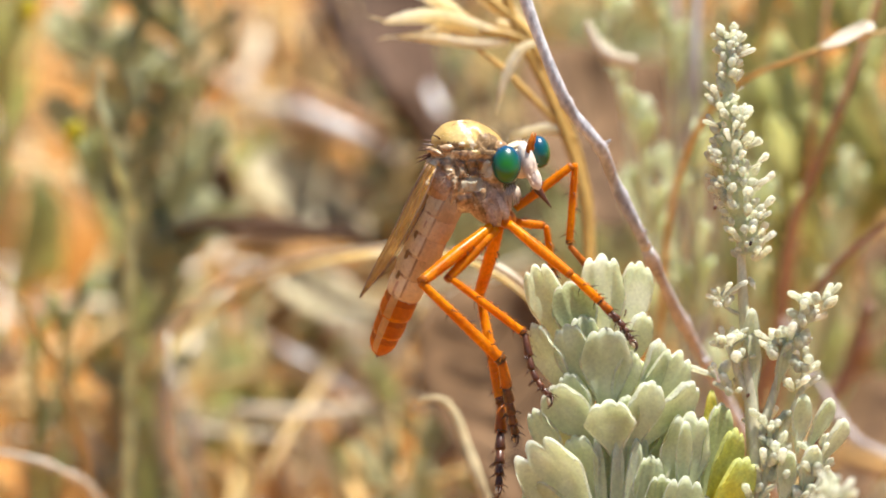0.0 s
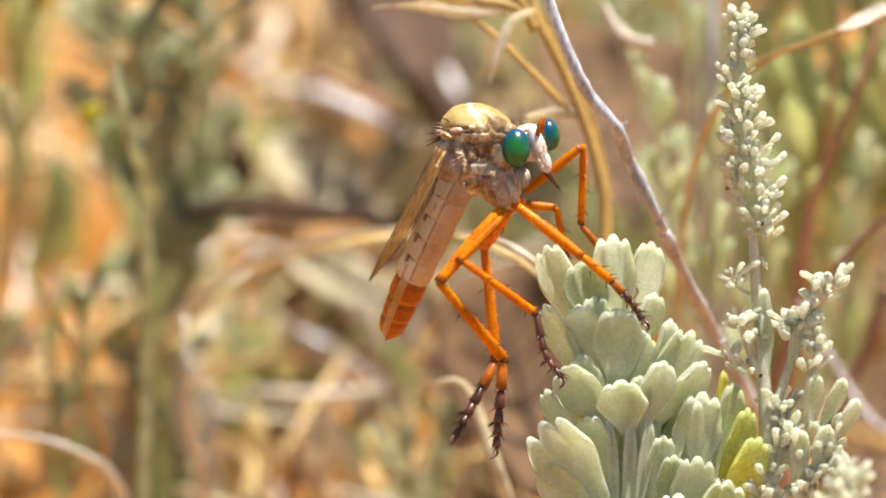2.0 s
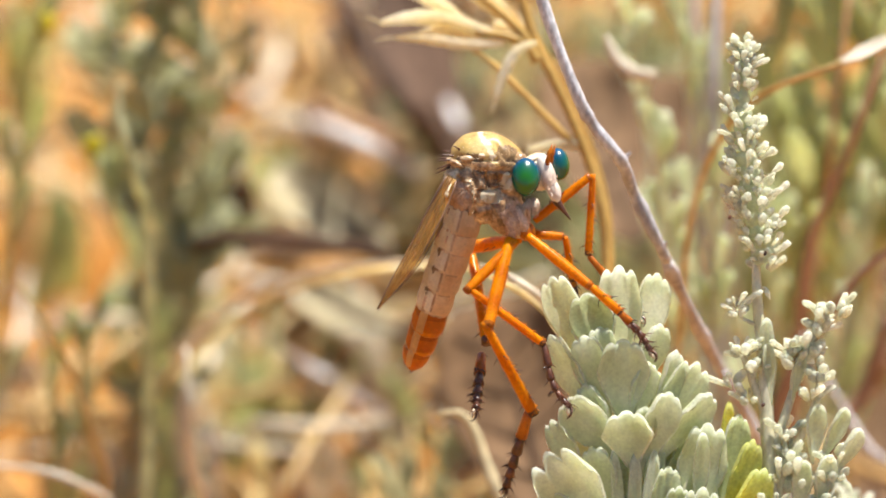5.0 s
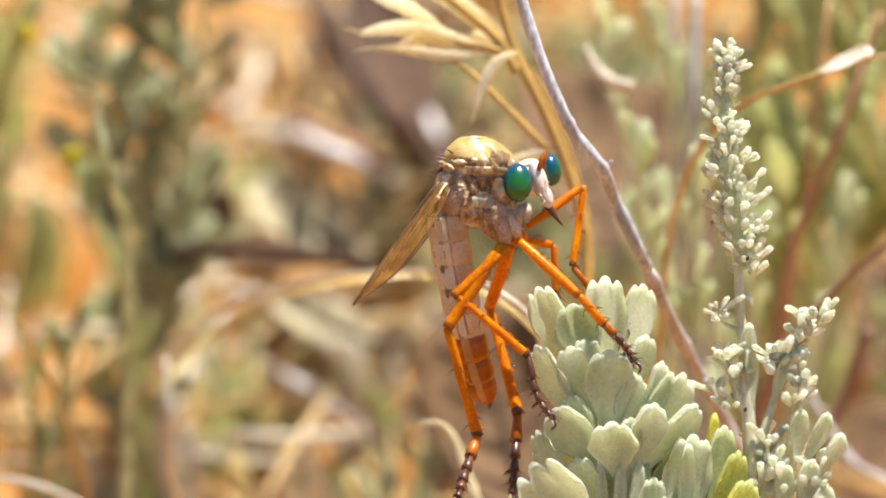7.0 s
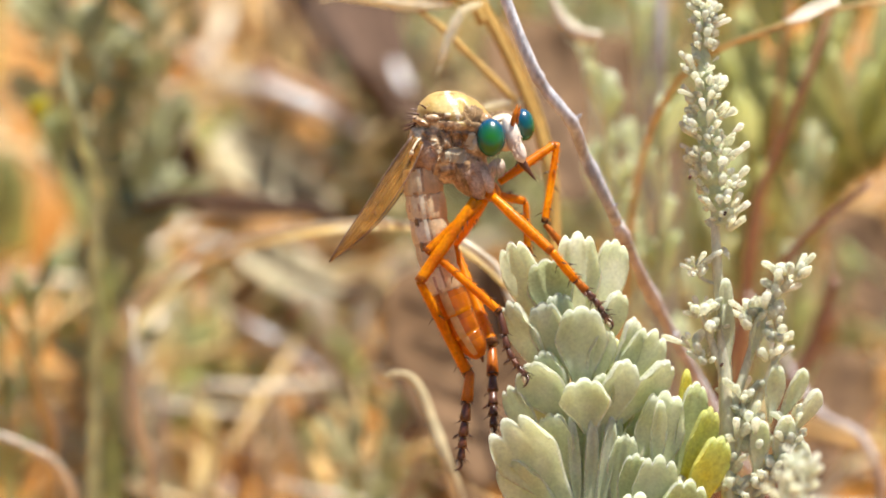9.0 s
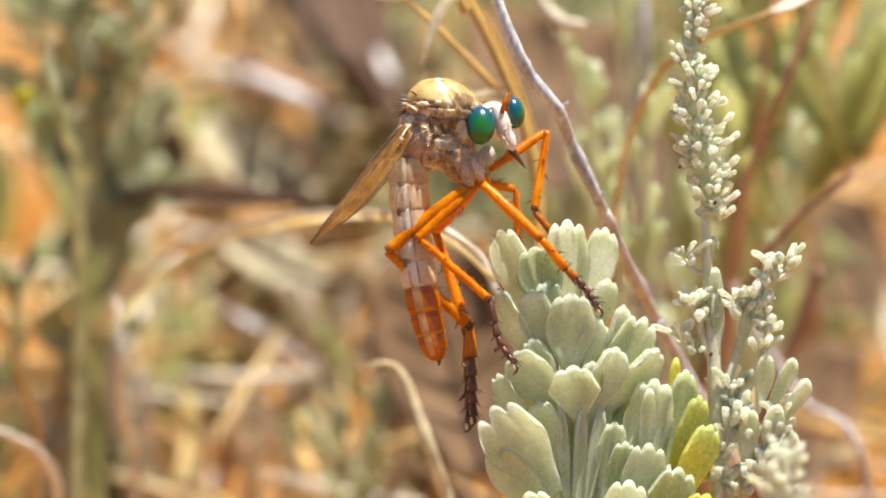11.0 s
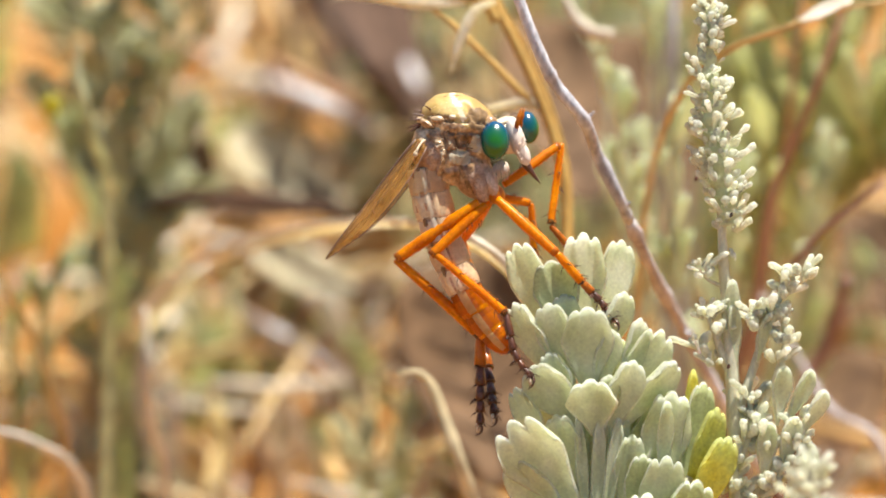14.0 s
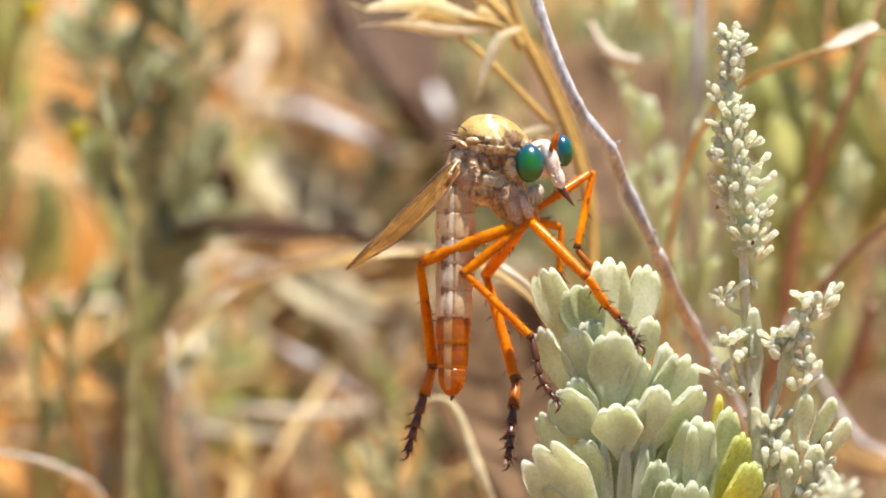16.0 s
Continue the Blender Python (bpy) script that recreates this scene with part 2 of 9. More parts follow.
def add_tube(bm, pts, radii, sides=8, flat=1.0, ref=None, mat=0):
    """A closed tube along pts; radii per point; flat squeezes it along its second axis."""
    ref = ref or Vector((0.13, -0.97, 0.21))
    rings, n = [], len(pts)
    for i, p in enumerate(pts):
        d = (pts[min(n - 1, i + 1)] - pts[max(0, i - 1)]).normalized()
        v = ref - d * ref.dot(d)
        if v.length < 1e-4:
            v = d.orthogonal()
        v.normalize()
        u = d.cross(v)
        r = radii[i] if isinstance(radii, (list, tuple)) else radii
        rings.append([bm.verts.new(p + (u * math.cos(a) + v * math.sin(a) * flat) * r)
                      for a in (2 * math.pi * k / sides for k in range(sides))])
    for a, b in zip(rings, rings[1:]):
        for k in range(sides):
            bm.faces.new((a[k], a[(k + 1) % sides], b[(k + 1) % sides], b[k])).material_index = mat
    bm.faces.new(rings[0][::-1]).material_index = mat
    bm.faces.new(rings[-1]).material_index = mat
    return rings


def add_ball(bm, centre, radii, turn=None, u=20, v=12, rough=0.0, freq=1.0, mat=0):
    """An ellipsoid with an uneven skin."""
    turn = turn or Matrix.Identity(3)
    centre = Vector(centre)
    rows = []
    for j in range(v + 1):
        th = math.pi * j / v
        count = 1 if j in (0, v) else u
        row = []
        for i in range(count):
            ph = 2 * math.pi * i / u
            d = Vector((math.sin(th) * math.cos(ph), math.sin(th) * math.sin(ph), math.cos(th)))
            s = 1 + rough * noise.noise(d * freq + centre * 900)
            row.append(bm.verts.new(centre + turn @ Vector((d.x * radii[0], d.y * radii[1], d.z * radii[2])) * s))
        rows.append(row)
    for j in range(v):
        a, b = rows[j], rows[j + 1]
        for i in range(u):
            k = (i + 1) % u
            if len(a) == 1:
                f = bm.faces.new((a[0], b[i], b[k]))
            elif len(b) == 1:
                f = bm.faces.new((a[i], b[0], a[k]))
            else:
                f = bm.faces.new((a[i], b[i], b[k], a[k]))
            f.material_index = mat


def leaf_bm(length, width, lobes=0.08, cup=0.25, bend=0.1, thick=0.0003, cols=12, rows=8, wedge=0.16, seed=0, waist=1.25, fold=0.0):
    """A thick wedge-shaped leaf along +y from the origin, its end cut into three round lobes, its face towards +z."""
    rnd = random.Random(seed)
    ph = rnd.uniform(-0.25, 0.25)
    wav = rnd.uniform(0.2, 0.6)
    bm = bmesh.new()
    faces = []
    for side in (1, -1):
        grid = []
        for j in range(rows + 1):
            t = j / rows
            row = []
            for i in range(cols + 1):
                u = 2 * i / cols - 1
                k = min(1.0, t * waist)
                w = width * 0.5 * (wedge + (1 - wedge) * (k * k * (3 - 2 * k)) ** 0.9)
                lobe = 1.5 * (u + ph * 0.3 * (1 - u * u) + 1)
                s = 2 * (lobe - math.floor(min(lobe, 2.999))) - 1
                end = 1 - 0.16 * abs(u) ** 2.6 + 1.5 * lobes * (math.sqrt(max(0.0, 1 - 0.97 * s * s)) - 1)
                y = length * t * (1 + (end - 1) * t ** 2.2)
                x = u * w * (1 - 0.10 * max(0.0, t - 0.82) / 0.18 * abs(u))
                z = cup * w * u * u * (0.4 + 0.6 * t) + bend * length * t * t + wav * 0.05 * width * math.sin(5 * u + 4 * t + 9 * ph) * t
                z += fold * width * (s * s - 0.5) * t ** 3
                edge = (1 - u ** 6) * (1 - t ** 9 * 0.9)
                z += side * thick * (0.8 + 0.2 * edge) * (1 + (fold > 0) * 0.6 * t ** 5) * (0.94 + 0.06 * math.cos(3 * math.pi * u) * t)
                row.append(bm.verts.new((x, y, z)))
            grid.append(row)
        faces.append(grid)
        for j in range(rows):
            for i in range(cols):
                q = (grid[j][i], grid[j][i + 1], grid[j + 1][i + 1], grid[j + 1][i])
                bm.faces.new(q if side > 0 else q[::-1])
    a, b = faces
    rim = [(0, i) for i in range(cols)] + [(j, cols) for j in range(rows)] + [(rows, i) for i in range(cols, 0, -1)] + [(j, 0) for j in range(rows, 0, -1)]
    lip = {}
    for j, i in rim:
        inner = a[min(max(j, 1), rows - 1)][min(max(i, 1), cols - 1)].co
        d = a[j][i].co - inner
        lip[j, i] = bm.verts.new((a[j][i].co + b[j][i].co) / 2 + d.normalized() * thick * 0.7)
    for k in range(len(rim)):
        (j0, i0), (j1, i1) = rim[k], rim[(k + 1) % len(rim)]
        bm.faces.new((a[j0][i0], lip[j0, i0], lip[j1, i1], a[j1][i1])).material_index = 1 if fold else 0
        bm.faces.new((lip[j0, i0], b[j0][i0], b[j1][i1], lip[j1, i1])).material_index = 1 if fold else 0
    return bm


def grow(base, tip, face, roll=0.0):
    """The pose of a leaf that grows from base to tip and turns its face that way."""
    y = (tip - base).normalized()
    z = face - y * face.dot(y)
    if z.length < 1e-5:
        z = y.orthogonal()
    z.normalize()
    x = y.cross(z)
    m = Matrix((x, y, z)).transposed().to_4x4()
    return Matrix.Translation(base) @ m @ pose(0, 0, 0, 0, roll, 0)


def bone(ax, ay, az, bx, by, bz):
    """The pose, in the fly's space, of a limb along its x axis from joint a to joint b (steps of 0.059 mm)."""
    a, b = Vector((ax, ay, az)) * K, Vector((bx, by, bz)) * K
    x = (b - a).normalized()
    z = Vector((0.05, 0.1, 1)) - x * Vector((0.05, 0.1, 1)).dot(x)
    z.normalize()
    y = z.cross(x)
    return Matrix.Translation(a) @ Matrix((x, y, z)).transposed().to_4x4()


# ---- ground ----
def ground():
    bm = bmesh.new()
    edges = sorted({*[-60, -25, -10, -4, -2, 2, 4, 10, 25, 60], *[round(-1 + 0.025 * i, 3) for i in range(81)]})
    rows = []
    for y in edges:
        row = []
        for x in edges:
            z = 0.012 * noise.noise(Vector((x * 5, y * 5, 0.3))) + 0.004 * noise.noise(Vector((x * 22, y * 22, 1.7))) if abs(x) + abs(y) < 8 else 0
            row.append(bm.verts.new((x, y + 0.45, z - 0.008)))
        rows.append(row)
    for j in range(len(edges) - 1):
        for i in range(len(edges) - 1):
            bm.faces.new((rows[j][i], rows[j][i + 1], rows[j + 1][i + 1], rows[j + 1][i]))
    return tagged(part("ground", bm, M_GROUND), "orange sandy desert soil strewn with dry plant litter", "ground", kind="structure")


ground()


# ---- the leafy sagebrush sprig on which the fly sits ----
SPRIG_ROOT = Vector((spot(1090, 900).x, spot(1090, 900).y, -0.006))
SPIKE_ROOT = Vector((spot(1345, 900).x, 0.004, -0.006))
TWIG_ROOT = Vector((0.060, 0.08, -0.006))
OUT = -INTO


def board(x, y, z=0.0):
    """A place on the board, z steps of 0.059 mm towards the camera."""
    return spot(x, y, -z * K)


def sprig_leaf(parent, root, tip, base, width, z, roll=0.0, lobes=0.08, cup=0.25, bend=0.08, material=None, seed=1, lean=-0.16, wedge=0.16):
    b, t = board(base[0], base[1], z * 0.45) - root, board(tip[0], tip[1], z) - root
    bm = leaf_bm((t - b).length * 0.985, width * 0.95 * K, lobes * 0.95, cup, bend, 6.5 * K, 24, 14, wedge=wedge, seed=seed, fold=0.05 if lobes > 0.02 else 0.02)
    # rim in the pale bud colour: woolly edge with its sunlit look painted in
    return part("leaf", bm, [material or M_LEAF, M_LEAF_YELLOW if material is M_LEAF_YELLOW else M_BUD_RIM], parent, m=grow(b, t, OUT + UP * lean, roll))


def leafy_sprig():
    s = thing("sagebrush_sprig", "grey-green leafy sagebrush sprig with lobed wedge leaves, growing from the sand", "sagebrush", Matrix.Translation(SPRIG_ROOT))
    bm = bmesh.new()
    way = [Vector((0, 0, 0)), board(1100, 2400, -20) - SPRIG_ROOT, board(1092, 1300, -10) - SPRIG_ROOT, board(1084, 900) - SPRIG_ROOT, board(1078, 780, -10) - SPRIG_ROOT, board(1068, 660, -20) - SPRIG_ROOT]
    pts = rounded_path(way, 40)
    add_tube(bm, pts, [K * (30 - 18 * i / 40) for i in range(41)], 10)
    part("stem", bm, M_SAGE_STEM, s)
    for a, b, r in (((1085, 990), (1195, 800), 9), ((1092, 1080), (1255, 880), 10), ((1080, 960), (1015, 850), 9), ((1082, 830), (1140, 760), 8), ((1075, 800), (1040, 730), 8)):
        bm = bmesh.new()
        p = [board(*a) - SPRIG_ROOT, board((a[0] + b[0]) / 2 + 12 * (1 if b[0] > a[0] else -1), (a[1] + b[1]) / 2 + 14, 10) - SPRIG_ROOT, board(*b, 14) - SPRIG_ROOT]
        add_tube(bm, rounded_path(p, 10), [K * (r - 0.3 * i) for i in range(11)], 8)
        part("shoot", bm, M_SAGE_STEM, s)
    G = M_LEAF_GREEN_SHADED
    leaf = lambda *a, **k: sprig_leaf(s, SPRIG_ROOT, *a, **k)
    # upper tuft, from the back to the front
    leaf((950, 469), (1010, 640), 72, -40, roll=-10, seed=2)
    leaf((1063, 451), (1068, 650), 88, -30, lobes=0.09, seed=3)
    leaf((1127, 465), (1092, 650), 68, -66, roll=16, lobes=0.06, seed=4)
    # the darker green here paints the fly's shadow on this leaf
    leaf((1008, 500), (1040, 640), 84, -12, roll=-6, lobes=0.05, material=G, seed=5)
    leaf((1030, 560), (1050, 680), 60, -6, lobes=0.05, seed=41)
    leaf((1134, 553), (1092, 690), 54, 6, roll=28, lobes=0.05, seed=6)
    leaf((948, 570), (1030, 740), 58, 0, roll=-26, lobes=0.09, seed=7)
    leaf((1003, 574), (1046, 720), 70, 16, roll=-10, lobes=0.05, seed=8)
    leaf((1072, 580), (1074, 742), 96, 34, lobes=0.045, cup=0.35, seed=9)
    leaf((1112, 620), (1085, 750), 50, 22, roll=24, lobes=0.03, seed=10)
    # middle tuft
    leaf((976, 684), (1062, 786), 86, 26, roll=-16, lobes=0.03, cup=0.4, seed=11, wedge=0.36)
    leaf((1006, 660), (1052, 770), 54, 14, roll=-20, lobes=0.05, seed=12)
    leaf((1158, 598), (1120, 800), 44, 8, roll=26, lobes=0.03, cup=0.55, seed=13)
    leaf((1198, 618), (1118, 806), 86, 0, roll=14, lobes=0.09, seed=14)
    leaf((1222, 672), (1122, 806), 62, 16, roll=34, lobes=0.06, seed=15)
    leaf((1150, 672), (1098, 812), 66, 42, roll=22, lobes=0.04, cup=0.5, seed=16, wedge=0.42)
    leaf((1078, 708), (1090, 808), 94, 52, roll=-8, lobes=0.05, cup=0.4, seed=17, wedge=0.2)
    leaf((1110, 700), (1094, 810), 48, 36, roll=12, lobes=0.03, cup=0.5, seed=42)
    # lower left
    leaf((948, 722), (1010, 850), 50, 10, roll=-20, lobes=0.10, seed=18)
    leaf((938, 778), (1046, 934), 124, 46, roll=-10, lobes=0.15, cup=0.3, seed=19, wedge=0.34)
    leaf((1020, 770), (1056, 900), 62, 20, roll=-12, lobes=0.05, seed=20)
    leaf((940, 850), (1060, 1000), 80, 20, roll=-18, lobes=0.08, seed=22)
    # lower right, yellowing at the edge
    leaf((1152, 806), (1132, 950), 56, 18, roll=8, lobes=0.05, seed=23)
    leaf((1222, 728), (1188, 930), 92, 6, roll=6, lobes=0.085, seed=24)
    leaf((1170, 840), (1150, 980), 54, 36, roll=6, lobes=0.05, material=G, seed=25)
    leaf((1257, 692), (1244, 860), 22, -4, roll=10, lobes=0.0, cup=0.5, material=M_LEAF_YELLOW, seed=26)
    leaf((1272, 712), (1238, 960), 56, -8, roll=14, lobes=0.03, cup=0.4, material=G, seed=44)
    leaf((1212, 746), (1204, 900), 28, 30, roll=6, lobes=0.0, cup=0.5, seed=46)
    leaf((1297, 756), (1244, 960), 52, 6, roll=20, lobes=0.05, material=M_LEAF_YELLOW, seed=27)
    leaf((1316, 806), (1246, 990), 66, 18, roll=22, lobes=0.06, material=M_LEAF_YELLOW, seed=28)
    leaf((1213, 842), (1188, 1010), 86, 40, roll=4, lobes=0.09, seed=29)
    leaf((1180, 908), (1150, 1050), 90, 60, roll=2, lobes=0.08, seed=30)
    leaf((1090, 770), (1090, 1010), 120, -24, lobes=0.02, cup=0.3, bend=0.02, material=G, seed=45, wedge=0.7)
    # narrow leaf stalks below the middle tuft
    for k, (tx, bx, w, z) in enumerate(((1036, 1066, 26, 4), (1054, 1074, 22, 22), (1072, 1080, 28, 12), (1092, 1086, 24, 26), (1110, 1092, 22, 14), (1126, 1096, 26, 24), (1142, 1104, 22, 6))):
        leaf((tx, 776), (bx, 1010), w, z, roll=(-12, 8, -4, 10, -8, 14, 4)[k], lobes=0.0, cup=0.8, bend=0.02, material=G if k == 2 else None, seed=31 + k)
    leaf((1266, 884), (1210, 1040), 90, 34, roll=16, lobes=0.08, material=G, seed=34)
    leaf((1316, 930), (1230, 1080), 90, 20, roll=20, lobes=0.08, material=M_LEAF_YELLOW, seed=35)
    leaf((1000, 930), (1084, 1080), 96, 50, roll=-14, lobes=0.08, seed=36)
    leaf((1090, 980), (1094, 1120), 96, 70, roll=2, lobes=0.08, seed=37)
    # inner leaves between the tufts
    for k, (tip, base, w, roll) in enumerate((((1010, 640), (1050, 760), 70, -20), ((1130, 640), (1095, 760), 66, 18), ((1140, 740), (1105, 860), 64, 20),
                                              ((1030, 800), (1066, 920), 66, -16), ((1190, 760), (1150, 900), 70, 14), ((1160, 900), (1130, 1010), 76, 6), ((1250, 800), (1200, 950), 64, 18),
                                              ((1205, 690), (1160, 830), 54, 10), ((1240, 740), (1196, 880), 50, 22), ((1178, 720), (1146, 840), 50, 4), ((1000, 730), (1050, 830), 60, -24))):
        leaf(tip, base, w, -34 - 4 * (k % 4), roll=roll, lobes=(0.05, 0.08, 0.03)[k % 3], cup=0.4, material=G if k % 4 == 1 else None, seed=140 + k)
    # further tufts down the stem, mostly below the view
    shapes = [mesh_of(leaf_bm(170 * K, 86 * K, 0.08, 0.3, 0.1, 3.4 * K, 12, 8, seed=90 + i), "leaf", M_LEAF) for i in range(4)]
    rnd = random.Random(5)
    for i in range(50):
        y = 1150 + 24 * i
        a = i * 2.4 + rnd.uniform(-0.3, 0.3)
        d = Vector((math.cos(a), math.sin(a), rnd.uniform(0.9, 1.6))).normalized()
        b = board(1092, y, -12) - SPRIG_ROOT if y < 2400 else (board(1092, 2400, -12) - SPRIG_ROOT) * (1 - (y - 2400) / 1800)
        part("leaf", rnd.choice(shapes), None, s, m=grow(b, b + d * 0.01, Vector((-d.x * 0.4, -d.y * 0.4, 1))) @ Matrix.Scale(rnd.uniform(0.7, 1.05), 4))
    return s


sprig = leafy_sprig()


# ---- the flowering sagebrush spike ----
def bud_shapes():
    """Woolly buds, each one skin with soft ridges, and blunt finger-shaped bracts."""
    out = []
    rnd = random.Random(3)
    for i in range(5):
        bm = bmesh.new()
        r = 7.6 + 2.2 * rnd.random()
        u, v = 14, 9
        rows = []
        for j in range(v + 1):
            th = math.pi * j / v
            ring = []
            for k in range(1 if j in (0, v) else u):
                ph = 2 * math.pi * k / u
                q = 1 + 0.12 * math.cos(4 * ph + i + 2.2 * th) * math.sin(th) + 0.42 * noise.noise(Vector((math.cos(ph) * 1.5, math.sin(ph) * 1.5, 1.6 * th + 7 * i)))
                ring.append(bm.verts.new(Vector((math.sin(th) * math.cos(ph) * r * 0.86 * q, r * 1.35 * (1 - math.cos(th)), math.sin(th) * math.sin(ph) * r * 0.86 * q)) * K))
            rows.append(ring)
        for a, b in zip(rows, rows[1:]):
            for k in range(u):
                n = (k + 1) % u
                bm.faces.new((a[0], b[n], b[k]) if len(a) == 1 else (a[k], a[n], b[0]) if len(b) == 1 else (a[k], a[n], b[n], b[k]))
        out.append(mesh_of(bm, "bud", M_BUD_RIM))
    for i in range(4):
        bm = bmesh.new()
        L = 26 + 6 * i
        add_tube(bm, [Vector((0, K * L * t, K * (6 * t * t - 3 * t))) for t in (0, 0.2, 0.45, 0.7, 0.86, 0.96, 1)], [K * q for q in (2.4, 4.0, 5.4, 6.8, 6.8, 4.6, 1.6)], 9, 0.75)
        for q in bm.verts:
            q.co += noise.noise_vector(q.co / (7 * K) + Vector((9 * i, 0, 0))) * (2.6 * K)
        out.append(mesh_of(bm, "bract", M_BUD_RIM))
    return out


BUDS = bud_shapes()
SPECK = BUDS[0].copy()
SPECK.materials[0] = M_DARK


def cluster(parent, root, rnd, x, y, z, rx, ry, count, size=1.0):
    """A loose knot of woolly buds and bracts round one place of a spike."""
    for i in range(int(count * 1.65 + 0.5)):
        a, h = rnd.uniform(0, 2 * math.pi), rnd.uniform(-1, 1)
        c = board(x, y, z) - root
        out = RIGHT * math.cos(a) + OUT * math.sin(a)
        reach = 0.62 * math.sqrt(rnd.uniform(0.25, 1.0))
        b = c + out * (rx * K * reach) + UP * (h * ry * K)
        d = out * rnd.uniform(0.5, 1.1) + UP * rnd.uniform(0.35, 1.0)
        k = rnd.choice(BUDS[:5]) if rnd.random() < 0.62 else rnd.choice(BUDS[5:])
        part("bud" if k in BUDS[:5] else "bract", k, None, parent, m=grow(b, b + d, out) @ Matrix.Scale(size * rnd.uniform(0.45, 1.05), 4))


def flower_spike():
    s = thing("sagebrush_flower_spike", "pale sagebrush flower spike packed with small woolly white-green buds", "sagebrush", Matrix.Translation(SPIKE_ROOT))
    rnd = random.Random(11)
    R = SPIKE_ROOT

    def stem(points, r0, r1, n=24):
        bm = bmesh.new()
        add_tube(bm, rounded_path(points, n), [K * (r0 + (r1 - r0) * i / n) for i in range(n + 1)], 8)
        part("stem", bm, M_SAGE_STEM, s)

    stem([Vector((0, 0, 0)), board(1352, 2400) - R, board(1346, 1250) - R, board(1336, 860) - R, board(1326, 640) - R, board(1316, 540) - R, board(1310, 420) - R, board(1300, 240) - R, board(1290, 84) - R], 21, 3, 60)
    bm = bmesh.new()
    core = rounded_path([board(x, y) - R for x, y in ((1328, 450), (1318, 400), (1302, 320), (1294, 240), (1288, 160), (1290, 70))], 50)
    add_tube(bm, core, [K * (8 + 13 * math.sin(math.pi * min(1, 0.12 + 0.62 * (1 - i / 50))) * (1 - (i / 50) ** 3) + 4 * math.sin(i * 1.9)) for i in range(51)], 12)
    part("spike_core", bm, M_LEAF, s, "packed inner leaves")
    # the main head, in steps from its tip down
    for y, x, w, n in ((64, 1290, 12, 7), (78, 1291, 16, 8), (92, 1290, 17, 9), (108, 1287, 20, 8), (134, 1288, 20, 7), (152, 1294, 20, 6), (180, 1282, 28, 10), (208, 1297, 34, 10), (232, 1290, 38, 11), (258, 1300, 46, 12), (284, 1292, 46, 12), (308, 1306, 48, 12), (332, 1300, 48, 12), (356, 1306, 50, 12), (382, 1316, 50, 12), (404, 1318, 48, 11), (428, 1326, 42, 9), (450, 1328, 32, 6)):
        cluster(s, R, rnd, x, y, 0, w, 12, n)
    for x, y, dx in ((1250, 240, -1), (1248, 325, -1), (1252, 262, -1), (1352, 240, 1), (1366, 268, 1), (1368, 308, 1), (1372, 348, 1), (1374, 410, 1), (1362, 440, 1), (1340, 230, 1)):
        b = board(x - dx * 26, y + 22) - R
        part("bract", rnd.choice(BUDS[5:]), None, s, m=grow(b, b + RIGHT * dx * 0.9 + UP * 0.8, OUT))
    cluster(s, R, rnd, 1277, 530, 6, 16, 14, 9)
    cluster(s, R, rnd, 1338, 506, 0, 6, 8, 2)
    stem([board(1318, 560) - R, board(1290, 548, 4) - R, board(1277, 532, 6) - R], 4, 3, 8)
    # side branches
    for pts, heads in (
        (((1336, 800), (1372, 690), (1402, 600), (1448, 538)), ((1446, 540, 26, 12), (1420, 566, 18, 7), (1398, 602, 20, 8), (1380, 628, 16, 6), (1364, 606, 14, 5))),
        (((1338, 840), (1400, 740), (1424, 660), (1416, 600)), ((1418, 612, 16, 6), (1424, 650, 18, 7), (1408, 690, 14, 5))),
        (((1330, 720), (1306, 660), (1288, 610)), ((1286, 606, 17, 7), (1300, 642, 12, 4), (1270, 664, 10, 3), (1298, 690, 12, 4))),
        (((1340, 900), (1360, 820), (1362, 760)), ((1362, 756, 22, 9), (1370, 790, 22, 9), (1354, 826, 20, 8), (1384, 842, 18, 7))),
        (((1346, 930), (1430, 850), (1450, 800)), ((1450, 800, 18, 6), (1440, 840, 20, 8), (1424, 880, 20, 8), (1400, 910, 20, 8))),
        (((1352, 1010), (1340, 930), (1336, 880)), ((1336, 880, 18, 8), (1330, 920, 20, 8), (1376, 940, 22, 8)))):
        stem([board(*p) - R for p in pts], 9.5, 5, 14)
        for x, y, w, n in heads:
            cluster(s, R, rnd, x, y, 6, w * 0.95, 11, n * 1.5, 1.18)
    # a few dark specks of no known kind, made from a small bud shape
    for x, y, z in ((1264, 372, 30), (1322, 704, 16), (1440, 832, 26), (1326, 436, 34)):
        b = board(x, y, z) - R
        part("withered_bud", SPECK, None, s, "small dark speck", m=grow(b, b + UP + RIGHT * 0.4, OUT) @ Matrix.Scale(0.42, 4))
    # narrow entire leaves on the side branches
    for tip, base, w, z, roll in (((1468, 706), (1428, 800), 30, 10, 20), ((1492, 742), (1448, 826), 32, 14, 30), ((1422, 700), (1410, 800), 34, 20, 6), ((1440, 790), (1420, 880), 38, 24, 10),
                                  ((1330, 548), (1330, 640), 26, 12, 0), ((1398, 800), (1384, 900), 36, 16, -6), ((1464, 832), (1424, 960), 46, 10, 22), ((1330, 590), (1338, 700), 24, 6, 10), ((1392, 610), (1374, 690), 22, 10, 10)):
        sprig_leaf(s, R, tip, base, w, z, roll, 0.015, 0.5, 0.05, M_LEAF, seed=int(tip[0]))
